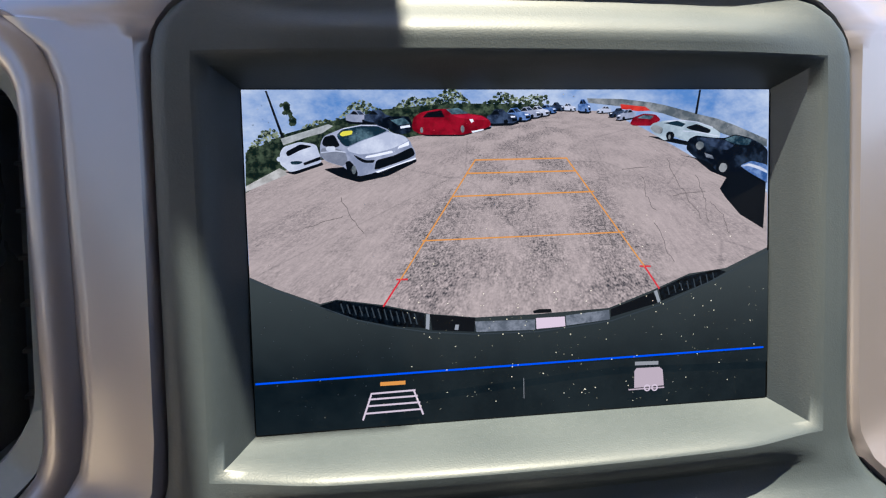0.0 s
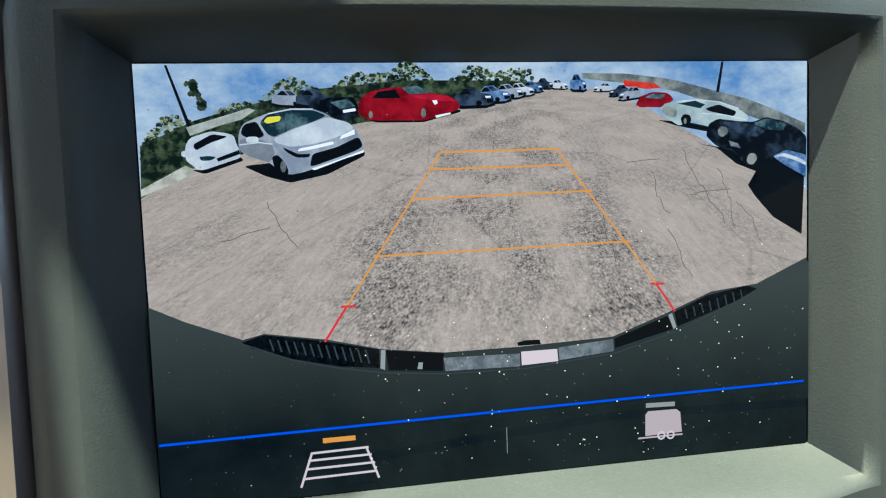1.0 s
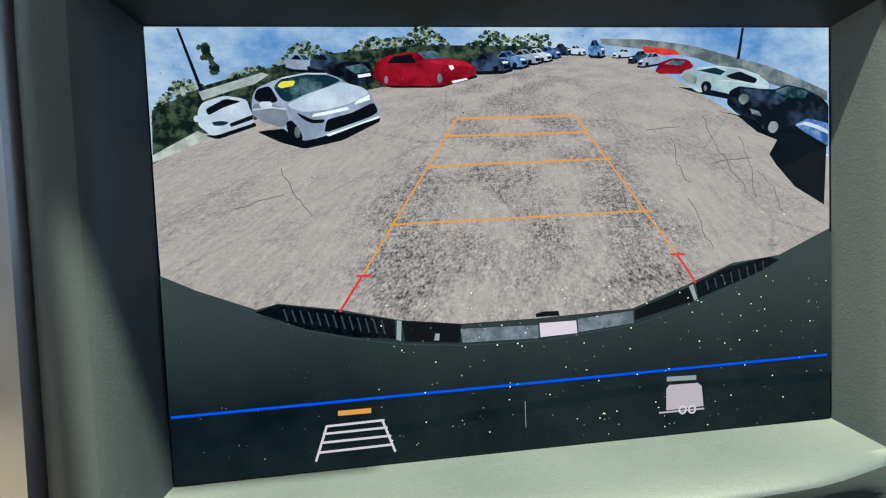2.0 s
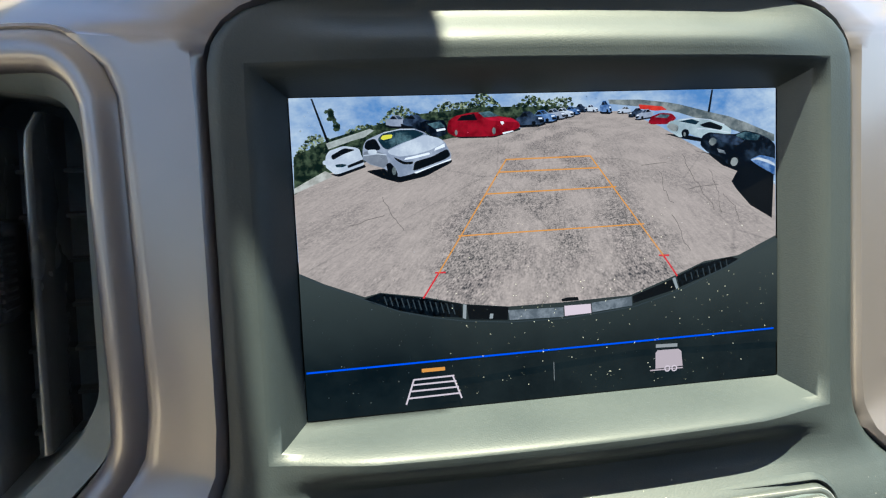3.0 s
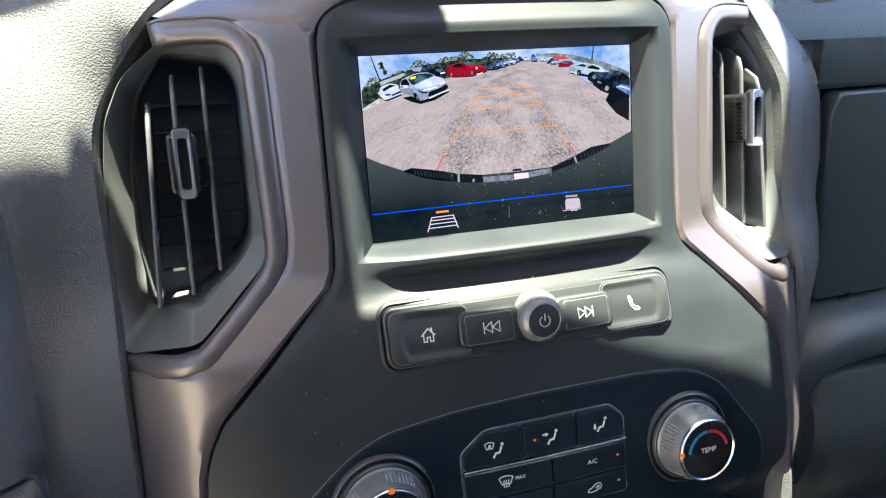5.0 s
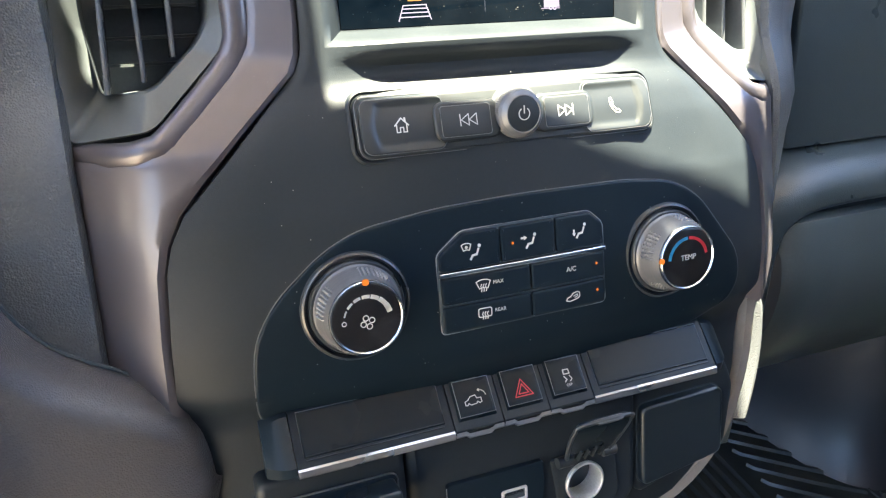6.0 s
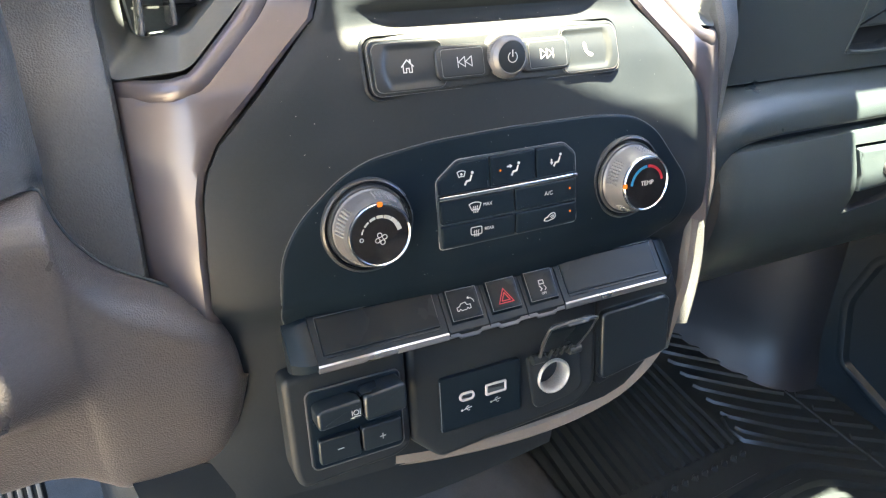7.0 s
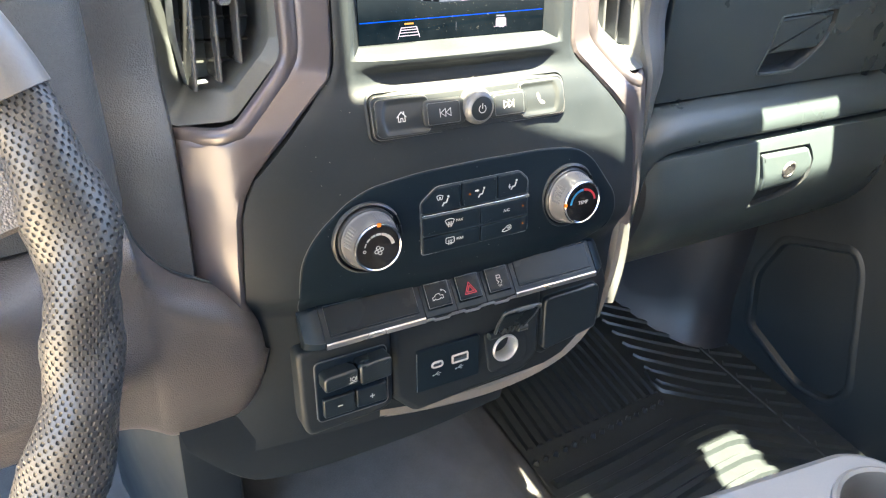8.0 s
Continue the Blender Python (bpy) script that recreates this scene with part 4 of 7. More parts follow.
def foliage(name, mat, count, x0, x1, lift, size):
    """Leafy clumps of the tree line in the picture, uneven along its top."""
    bm = bmesh.new()
    for k in range(count):
        x = rng.uniform(x0, x1)
        y = lerp(x, [-77, -66, -52, -40, -22, 0, 10], [29.5, 35.0, 38.8, 42.0, 43.8, 43.4, 42.8]) + rng.uniform(-2.0, 1.0) * lift + lift * 1.5 * math.sin(x * 0.37) * math.sin(x * 0.11)
        r = size * rng.uniform(0.5, 1.3)
        patch(bm, [((x + r * rng.uniform(0.6, 1.2) * math.cos(a)) / 1000, (y + 0.8 * r * rng.uniform(0.6, 1.2) * math.sin(a)) / 1000) for a in (0.2, 1.1, 2.0, 3.1, 4.0, 5.2)], 0.0001 + SHEET * (0.6 + 1.8 * rng.random()), SHEET / 8)
    return part(name, bm, mat, picture)


foliage("tree_line", DARKLEAF, 620, -77, 8, 1.7, 0.62)
foliage("tree_line", LEAF, 900, -77, 6, 1.7, 0.36)
foliage("tree_line", PALELEAF, 520, -77, -20, 1.8, 0.30)
foliage("tree_line", DARKLEAF, 200, -30, -4, 1.4, 0.55)
bm = bmesh.new()
for k in range(60):
    t = rng.random()
    x, y, r = -66.6 + 2.4 * t + rng.uniform(-0.9, 0.9), 43.6 - 5.5 * t + rng.uniform(-0.6, 0.6), rng.uniform(0.3, 0.7)
    patch(bm, [((x + r * math.cos(a)) / 1000, (y + r * math.sin(a)) / 1000) for a in (0.2, 1.3, 2.4, 3.5, 4.6, 5.6)], 0.0001 + SHEET * (0.6 + 1.8 * rng.random()), SHEET / 8)
part("palm_crown", bm, DARKLEAF, picture)


def far_car(x, y, w, h, mat, face, lean, layer):
    """A parked car of the picture, seen three quarters on; face says which way its nose points."""
    z = 0.0001 + SHEET * (14 + 1.5 * layer)
    def put(pts):
        return [((x + face * px * w / 2) / 1000, (y + py * h + lean * face * px * w / 2) / 1000) for px, py in pts]
    bm = patch(bmesh.new(), put([(-1.0, -0.05), (-0.9, 0.10), (0.95, 0.06), (1.1, -0.10), (0.6, -0.22), (-0.7, -0.18)]), z, SHEET / 8)
    part("car_shade", bm, NIGHT, picture)
    bm = patch(bmesh.new(), put([(-1.0, 0.10), (-0.98, 0.55), (-0.72, 0.66), (-0.48, 0.98), (0.02, 1.0), (0.34, 0.66), (0.84, 0.52), (1.0, 0.32), (0.97, 0.06), (0.70, -0.06), (0.2, -0.02), (-0.6, 0.0)]), z + 0.2 * SHEET, SHEET / 8)
    car = part("far_car", bm, mat, picture)
    part("car_glass", patch(bmesh.new(), put([(-0.02, 0.94), (0.28, 0.66), (-0.06, 0.62), (-0.26, 0.90)]), z + 0.5 * SHEET, SHEET / 8), DEEP, picture)
    part("car_glass", patch(bmesh.new(), put([(-0.34, 0.90), (-0.14, 0.62), (-0.72, 0.62), (-0.50, 0.90)]), z + 0.5 * SHEET, SHEET / 8), NIGHT, picture)
    part("car_grille", patch(bmesh.new(), put([(0.62, 0.30), (0.98, 0.26), (0.95, 0.08), (0.66, 0.06)]), z + 0.5 * SHEET, SHEET / 8), NIGHT, picture)
    part("car_lamp", patch(bmesh.new(), put([(0.55, 0.46), (0.86, 0.44), (0.84, 0.35), (0.60, 0.34)]), z + 0.8 * SHEET, SHEET / 8), LAMPS, picture)
    part("car_wheel", patch(bmesh.new(), put([(0.10, 0.20), (0.30, 0.24), (0.40, 0.08), (0.30, -0.08), (0.12, -0.06)]), z + 0.8 * SHEET, SHEET / 8), NIGHT, picture)


for layer, (key, mat, name) in enumerate((("hedge", DARKLEAF, "hedge"), ("wall_r", STONE, "building"), ("redroof", AWNING, "awning"), ("pole_l", NIGHT, "pole"), ("pole_r", NIGHT, "pole"),
        ("hut", PALEWALL, "building"), ("shed", STONE, "building"), ("ground", LOT, "lot"), ("thicket", DARKLEAF, "hedge"), ("kerb", KERB, "kerb"), ("shade", NIGHT, "shade"))):
    painted(key, mat, 3 + 0.8 * layer, name)
# the parked rows: place, size, paint, way they face, slope of the row
ROWS = ((-46.0, 38.4, 8, 3.2, CLOTH, 1, -0.05), (-40.5, 38.2, 9, 3.4, DEEP, 1, -0.06),
        (18.5, 41.0, 4, 3.4, BLUE, 1, 0.0), (14.0, 41.3, 4, 2.0, WHITE, 1, 0.0), (10.5, 41.4, 4, 2.2, DEEP, 1, 0.0), (24.5, 40.6, 4.5, 1.8, WHITE, -1, 0.0),
        (7.6, 40.6, 5, 2.4, BLUE, 1, 0.06), (5.0, 39.9, 6, 2.7, WHITE, 1, 0.06), (2.0, 39.4, 7, 3.0, CLOTH, 1, 0.06), (-1.6, 38.6, 8, 3.5, BLUE, 1, 0.06), (-6.0, 37.8, 9, 4.0, DEEP, 1, 0.05),
        (28.4, 39.6, 5, 2.2, DEEP, -1, 0.1), (31.2, 38.8, 6, 2.6, CLOTH, -1, 0.1), (36.4, 37.4, 6, 2.4, CLOTH, -1, 0.12))
for layer, row in enumerate(ROWS):
    far_car(*row, layer)
CARS = (("red_b", RED, "red_car"), ("red_b_glass", TEAL, "red_car_glass"),
        ("suv_shade", NIGHT, "car_shade"), ("suv", SUVPAINT, "far_suv"), ("suv_face", STONE, "suv_grille"), ("suv_glass", NIGHT, "suv_glass"), ("suv_screen", TEAL, "suv_windscreen"), ("suv_wheel", NIGHT, "suv_wheel"),
        ("jeep", JEEP, "off_roader"), ("jeep_hood", DEEP, "off_roader_bonnet"), ("jeep_glass", TEAL, "off_roader_windscreen"), ("jeep_wheel", NIGHT, "off_roader_tyre"), ("jeep_rim", STONE, "off_roader_rim"), ("jeep_lamp", STONE, "off_roader_lamp"), ("jeep_bumper", STEEL, "off_roader_bumper"),
        ("pickup", BLUE, "pickup"), ("pickup_edge", WHITE, "pickup_edge"),
        ("navy", JEEP, "dark_car"), ("navy_glass", TEAL, "dark_car_glass"), ("navy_lamp", LAMPS, "dark_car_lamp"),
        ("red_low", NIGHT, "car_shade"), ("red", RED, "red_car"), ("red_hood", REDLIT, "red_car_bonnet"), ("red_glass", NIGHT, "red_car_glass"), ("red_glass2", TEAL, "red_car_glass"), ("red_lamp", LAMPS, "red_car_lamp"), ("red_lip", LAMPS, "red_car_lip"),
        ("car_b_shade", NIGHT, "car_shade"), ("car_b", WHITE, "small_car"), ("car_b_glass", NIGHT, "small_car_glass"), ("car_b_grille", NIGHT, "small_car_grille"), ("car_b_lamp", TEAL, "small_car_lamp"),
        ("sedan_shade", NIGHT, "car_shade"), ("sedan", CLOTH, "sedan"), ("sedan_flank", FLANK, "sedan_flank"), ("sedan_hood", WHITE, "sedan_hood"), ("sedan_glass", TEAL, "sedan_glass"), ("sedan_side", NIGHT, "sedan_side_glass"), ("sedan_eye", NIGHT, "sedan_lamp_surround"), ("sedan_grille", NIGHT, "sedan_grille"),
        ("sedan_lip", LAMPS, "sedan_lip"), ("sedan_wheel", NIGHT, "sedan_wheel"), ("sedan_lamp", LAMPS, "sedan_lamp"), ("sedan_lamp2", LAMPS, "sedan_lamp"), ("sticker", YELLOW, "sticker"))
for layer, (key, mat, name) in enumerate(CARS):
    painted(key, mat, 40 + 0.5 * layer, name, 0.0008)
# rims, mirrors and lit edges of the nearest cars
for x, y, r in ((-48.3, 25.4, 1.5), (-17.6, 36.2, 1.3), (-29.2, 36.0, 1.0), (44.6, 33.3, 0.9)):
    part("car_rim", patch(bmesh.new(), [((x + 0.42 * r * math.cos(a)) / 1000, (y + 0.80 * r * math.sin(a)) / 1000) for a in (2 * math.pi * k / 14 for k in range(14))], 0.0001 + SHEET * 63, SHEET / 8), STONE, picture)
for x, y in ((-54.4, 31.2), (-67.6, 28.6)):
    part("car_mirror", patch(bmesh.new(), rounded(0.0026, 0.0013, 0.0006, 3, x / 1000, y / 1000), 0.0001 + SHEET * 63, SHEET / 8), WHITE, picture)
for pts in ([(-50.8, 36.6), (-46.0, 37.5), (-41.6, 37.4)], [(-57.0, 30.2), (-53.0, 30.6), (-50.4, 30.2)], [(44.0, 37.9), (48.0, 38.2), (53.4, 37.6), (58.4, 36.0)], [(49.0, 35.0), (54.0, 34.6), (60.2, 33.4)]):
    part("car_trim", stroke(bmesh.new(), [(x / 1000, y / 1000) for x, y in pts], 0.00028, 0.00086, thick=SHEET / 8), WHITE, picture)
for layer, (key, mat, name) in enumerate((("bumper", BUMP, "bumper"), ("step_l", STEP, "step"), ("step_r", STEP, "step"), ("gap_l", NIGHT, "bumper_gap"), ("gap_r", NIGHT, "bumper_gap"), ("chrome_l", STEEL, "bumper_bar"), ("plate", PLATE, "plate"), ("chrome_r", STEEL, "bumper_bar"), ("brkt_l", BRACKET, "bracket"), ("brkt_r", BRACKET, "bracket"), ("hook", BRACKET, "hook"), ("latch", NIGHT, "latch"))):
    painted(key, mat, 68 + layer, name)
for count, (x0, y0), (x1, y1), dx, dy in ((13, (-53.1, -11.6), (-32.6, -15.4), 0.7, -3.0), (8, (44.0, -11.4), (58.6, -7.6), 0.5, -2.6)):
    for k in range(count):
        t = k / (count - 1)
        x, y = x0 + (x1 - x0) * t, y0 + (y1 - y0) * t
        part("step_rib", stroke(bmesh.new(), [(x / 1000, y / 1000), ((x + dx) / 1000, (y + dy * (0.8 + 0.2 * t)) / 1000)], 0.00035, 0.00105, thick=SHEET / 8), STEEL2, picture)


CRACK = lit("picture crack", (104, 96, 92))
crng = random.Random(12)
for x, y, dx, dy, n in ((44.0, 27.0, 0.9, -1.5, 16), (53.0, 22.0, 0.5, -1.5, 12), (36.0, 22.0, 0.5, -1.3, 10), (40.0, 8.0, 0.6, -1.4, 9), (58.0, 14.0, 0.6, -1.3, 10), (-52.0, 18.0, 1.0, -1.3, 9), (-62.0, 10.0, 1.4, 0.4, 8), (30.0, 24.0, 1.5, 0.1, 7), (46.0, 16.0, 1.4, 0.2, 7), (24.0, 12.0, 0.5, -1.4, 9)):
    line = [(x, y)]
    for k in range(n):
        line.append((line[-1][0] + dx * crng.uniform(0.2, 1.6) + crng.uniform(-0.5, 0.5), line[-1][1] + dy * crng.uniform(0.2, 1.4)))
    part("crack", stroke(bmesh.new(), [(a / 1000, b / 1000) for a, b in line], 0.00016, 0.00048, thick=SHEET / 8), CRACK, picture)


def ruled(key, mat, width, name, label=""):
    for a in LINES[key]:
        part(name, stroke(bmesh.new(), [(x / 1000, y / 1000) for x, y in a], width, 0.00110, thick=0.00001), mat, picture, label)


part("bumper_edge", stroke(bmesh.new(), [(x / 1000, y / 1000) for x, y in PIC["bumper"][:13]], 0.00025, 0.00108, thick=0.00001), STEEL2, picture)
ruled("guides", ORANGE, 0.00040, "guide_line")
ruled("reds", GUIDERED, 0.0005, "guide_line")
ruled("blue", LINEBLUE, 0.00055, "menu_line")
ruled("bar", ORANGE, 0.0011, "menu_bar")
ruled("tbar", MENUGREY, 0.0011, "menu_bar")
ruled("tick", MENUGREY, 0.00015, "menu_tick")
bm = bmesh.new()
for a in LINES["lane"]:
    stroke(bm, [(x / 1000, y / 1000) for x, y in a], 0.0005, 0.00110, thick=0.00001)
part("lane_icon", bm, MENU, picture)
bm = patch(bmesh.new(), [(x / 1000, y / 1000) for x, y in PIC["trailer"]], 0.00118, 0.00001)
stroke(bm, [(x / 1000, y / 1000) for x, y in LINES["hitch"][0]], 0.0004, 0.00121, thick=0.00001)
part("trailer_icon", bm, lit("menu pink grey", (188, 170, 176)), picture)
for x, y in LINES["twheels"][0]:
    bm = stroke(bmesh.new(), arc(x / 1000, y / 1000, 0.00085, 0, 360, 14), 0.0004, 0.00125, thick=0.00001)
    part("trailer_wheel", bm, MENU, picture)
rng = random.Random(4)
bm = bmesh.new()
for k in range(420):
    x, y = rng.uniform(-0.076, 0.076), rng.uniform(-0.047, 0.046)
    if rng.random() < 0.5:
        y = rng.uniform(-0.047, -0.01)
    r = rng.choice((0.00008, 0.0001, 0.00012, 0.0002))
    patch(bm, [(x + r * math.cos(a), y + r * math.sin(a) * rng.uniform(0.5, 1)) for a in (0.3, 1.6, 2.8, 4.0, 5.2)], 0.0013, 0.00002)
tagged(part("dust", bm, material("dust", (0.16, 0.16, 0.155), 0.9), display, "fine pale dust on the glass"), kind="stuff")


# ---- controls on the stack ----
def skin(u, v):
    return glide(v, [-0.37, -0.27, -0.24, -0.228, -0.214, -0.19, -0.157, -0.095, -0.08, -0.070], [0.008, 0.014, 0.016, 0.0220, 0.0315, 0.034, 0.032, 0.027, 0.0225, 0.0180]) - lerp(v, [-0.30, -0.24, -0.10, -0.06], [0.35, 0.38, 0.36, 0.7]) * u * u - 4.6 * lerp(v, [-0.30, -0.26, -0.11, -0.07], [0.0, 1.0, 1.0, 0.0]) * max(0.0, abs(u) - 0.140) ** 2


def drape(bm):
    """Lays a flat piece onto the curved face of the stack."""
    for q in bm.verts:
        q.co.z += skin(q.co.x, q.co.y)
    return bm


def plate(pts, h, bevel=0.0008, base=-0.003):
    """A plate with an uneven number of points, cut up so that it can bend."""
    bm = slab(pts, base, h, bevel)
    for k in range(-15, 16):
        g = bm.verts[:] + bm.edges[:] + bm.faces[:]
        bmesh.ops.bisect_plane(bm, geom=g, plane_co=(k * 0.012, 0, 0), plane_no=(1, 0, 0))
    for k in range(26):
        g = bm.verts[:] + bm.edges[:] + bm.faces[:]
        bmesh.ops.bisect_plane(bm, geom=g, plane_co=(0, -0.01 * k, 0), plane_no=(0, 1, 0))
    return bm


def mark(name, parent, build, mat=None, label=""):
    bm = bmesh.new()
    build(bm)
    return part(name, drape(bm), mat or PRINT, parent, label)


radio = thing("radio_controls", CONSOLE, "recessed dark radio button strip with round power knob", "radio")
VR = -0.0932
o = rounded(0.166, 0.0312, 0.0068, 7, cx=0.0012, cy=VR)
bm = bmesh.new()
loft(bm, [[(x, y, z) for x, y in shrink(o, d)] for d, z in ((-0.0022, -0.0014), (-0.0014, 0.0003), (-0.0008, 0.0004), (-0.0003, -0.0002), (0.0, -0.0022), (0.0006, -0.0024))], closed=True)
part("recess_lip", drape(bm), PANEL, radio, smooth=60)
bm = bmesh.new()
loft(bm, [[(x, y, z) for x, y in shrink(o, d)] for d, z in ((0.0005, -0.0020), (0.0006, 0.0010), (0.0012, 0.0018), (0.0020, 0.0019), (0.0028, 0.0014))], closed=True)
part("surround", drape(bm), RADIO, radio, smooth=60)
# light line drawn as the glint on the surround's bevel
part("surround_glint", drape(stroke(bmesh.new(), shrink(o, 0.0010), 0.00022, 0.0016, closed=True)), SATIN_DARK, radio)
part("base", drape(plate(shrink(o, 0.0026), 0.0014, 0.0002)), RADIO, radio)


def cut_up(bm, x0, x1, y0, y1, step=0.0016):
    """Cuts a plate into a fine grid, so that it can be dished."""
    for k in range(1, int((x1 - x0) / step) + 1):
        bmesh.ops.bisect_plane(bm, geom=bm.verts[:] + bm.edges[:] + bm.faces[:], plane_co=(x0 + k * step, 0, 0), plane_no=(1, 0, 0))
    for k in range(1, int((y1 - y0) / step) + 1):
        bmesh.ops.bisect_plane(bm, geom=bm.verts[:] + bm.edges[:] + bm.faces[:], plane_co=(0, y0 + k * step, 0), plane_no=(0, 1, 0))


def ease(x, a, b):
    t = min(1.0, max(0.0, (x - a) / (b - a)))
    return t * t * (3 - 2 * t)


def end_key(sgn):
    """A dished key at the end of the strip, with a steep outer wall and a thin light line drawn as its edge glint."""
    c = 0.0595 * sgn + 0.0012
    pts = rounded(0.0415, 0.0256, 0.0048, 6, cx=c, cy=VR)
    part("groove", drape(stroke(bmesh.new(), shrink(pts, -0.0003), 0.0006, 0.0014, closed=True, thick=0.0001)), DARK, radio)
    bm = plate(pts, 0.0032, 0.0005, 0.0)
    cut_up(bm, c - 0.021, c + 0.021, VR - 0.013, VR + 0.013)
    for q in bm.verts:
        if q.co.z > 0.0010:
            d, y = sgn * (q.co.x - c), abs(q.co.y - VR)
            wall = ease(0.0152 - 26.0 * y * y - d, -0.0008, 0.0016)
            q.co.z -= 0.0015 * wall * ease(0.0118 - y, 0.0, 0.0030) * ease(d + 0.030, 0.0, 0.012)
    k = part("end_key", drape(bm), RADIO, radio, smooth=50)
    part("key_glint", drape(stroke(bmesh.new(), shrink(pts, 0.0002), 0.00022, 0.0030, closed=True)), SATIN_DARK, k)
    return k


def skip_key(sgn):
    """A flat key in a raised capsule beside the knob."""
    c = 0.0268 * sgn + 0.0008
    cap = rounded(0.0345, 0.0188, 0.0052, 6, cx=c, cy=VR - 0.0003)
    capsule = part("capsule", drape(plate(cap, 0.0036, 0.0010, 0.0)), RADIO, radio, smooth=60)
    pts = rounded(0.0262, 0.0150, 0.0016, 4, cx=c + sgn * 0.0012, cy=VR - 0.0003)
    part("groove", drape(stroke(bmesh.new(), shrink(pts, -0.0003), 0.0006, 0.0035, closed=True, thick=0.0001)), DARK, capsule)
    k = part("skip_key", drape(plate(pts, 0.0041, 0.0005, 0.0)), RADIO, capsule, smooth=50)
    # light line drawn as the glint on the key's bevel
    part("key_glint", drape(stroke(bmesh.new(), shrink(pts, 0.0002), 0.00022, 0.0040, closed=True)), SATIN_DARK, k)
    bm = bmesh.new()
    for dx in (-0.0021, 0.0021):
        stroke(bm, [(c + dx - sgn * 0.0020, VR + 0.0027), (c + dx + sgn * 0.0020, VR), (c + dx - sgn * 0.0020, VR - 0.0027)], 0.00042, 0.0041, closed=True)
    stroke(bm, [(c + sgn * 0.0045, VR + 0.0027), (c + sgn * 0.0045, VR - 0.0027)], 0.00045, 0.0041)
    part("skip_symbol", drape(bm), PRINT, capsule)


for sgn in (-1, 1):
    k = end_key(sgn)
    skip_key(sgn)
    c = 0.0594 * sgn
    bm = bmesh.new()
    if sgn < 0:
        stroke(bm, [(c - 0.0034, VR - 0.0001), (c, VR + 0.0033), (c + 0.0034, VR - 0.0001)], 0.0006, 0.0018)
        stroke(bm, [(c - 0.0025, VR + 0.0002), (c - 0.0025, VR - 0.0032), (c - 0.0008, VR - 0.0032), (c - 0.0008, VR - 0.0010), (c + 0.0008, VR - 0.0010), (c + 0.0008, VR - 0.0032), (c + 0.0025, VR - 0.0032), (c + 0.0025, VR + 0.0002)], 0.0005, 0.0018)
        stroke(bm, [(c + 0.0018, VR + 0.0032), (c + 0.0018, VR + 0.0016)], 0.0009, 0.0018)
    else:
        stroke(bm, [(c - 0.0030, VR + 0.0034), (c - 0.0020, VR + 0.0038), (c - 0.0010, VR + 0.0016), (c - 0.0016, VR + 0.0010), (c - 0.0004, VR - 0.0012), (c + 0.0014, VR - 0.0026), (c + 0.0020, VR - 0.0022), (c + 0.0034, VR - 0.0034), (c + 0.0026, VR - 0.0042), (c + 0.0004, VR - 0.0038), (c - 0.0020, VR - 0.0014), (c - 0.0030, VR + 0.0012)], 0.00042, 0.0018, closed=True)
    part("home_symbol" if sgn < 0 else "phone_symbol", drape(bm), PRINT, k)
knurl = lambda k, r, z: 0.00035 * (k % 2) if 0.0022 < z < 0.0072 else 0
KM = Matrix.Translation((0.0008, -0.0925, 0.0262))
knob = part("knob", lathe(bmesh.new(), [(0.0142, -0.003), (0.0140, 0.0010), (0.0134, 0.0017), (0.0126, 0.0019), (0.0124, 0.0026), (0.0121, 0.0046), (0.0118, 0.0068), (0.0115, 0.0074), (0.0112, 0.0076)], 144, knurl), GRIP, radio, "knurled graphite power knob", m=KM)
part("knob_ring", lathe(bmesh.new(), [(0.0116, 0.0070), (0.0115, 0.0078), (0.0110, 0.0085), (0.0098, 0.0099), (0.0091, 0.0104), (0.0087, 0.0101)], 72), GRIP, knob, "satin bevelled ring")
part("knob_face", lathe(bmesh.new(), [(0.0089, 0.0096), (0.0088, 0.0101), (0.0082, 0.0104), (0.001, 0.0107)], 48), PANEL, knob)
bm = stroke(bmesh.new(), arc(0, 0, 0.0029, 125, 415, 20), 0.0005, 0.0107)
stroke(bm, [(0, 0.0038), (0, 0.0003)], 0.0006, 0.0107)
part("power_symbol", bm, PRINT, knob)

# ---- climate controls ----
climate = thing("climate_controls", CONSOLE, "gloss black climate panel with two chrome ringed knobs", "climate control")
CO = smooth_loop([(-0.1395, -0.2405), (-0.1425, -0.215), (-0.1400, -0.188), (-0.1280, -0.169), (-0.1040, -0.1490), (-0.0860, -0.1405), (-0.0480, -0.1350), (0.0, -0.1330), (0.0640, -0.1335), (0.0960, -0.1375), (0.1160, -0.1490), (0.1450, -0.1860), (0.1485, -0.2050), (0.1400, -0.2190), (0.1190, -0.2320), (0.1130, -0.2385)], 0.012, 4)
part("fascia", drape(plate(CO, 0.0010, 0.0010)), CLIMATE, climate)
bm = stroke(bmesh.new(), shrink(CO, -0.0003), 0.0005, 0.0, closed=True)
part("fascia_edge", drape(bm), SATIN_DARK, climate)
buttons = part("key_tray", drape(plate(smooth_loop([(-0.0490, -0.1995), (0.0477, -0.1985), (0.0477, -0.1540), (0.0390, -0.1462), (-0.0350, -0.1468), (-0.0490, -0.1575)], 0.003), 0.0014, 0.0004)), DARK, climate)
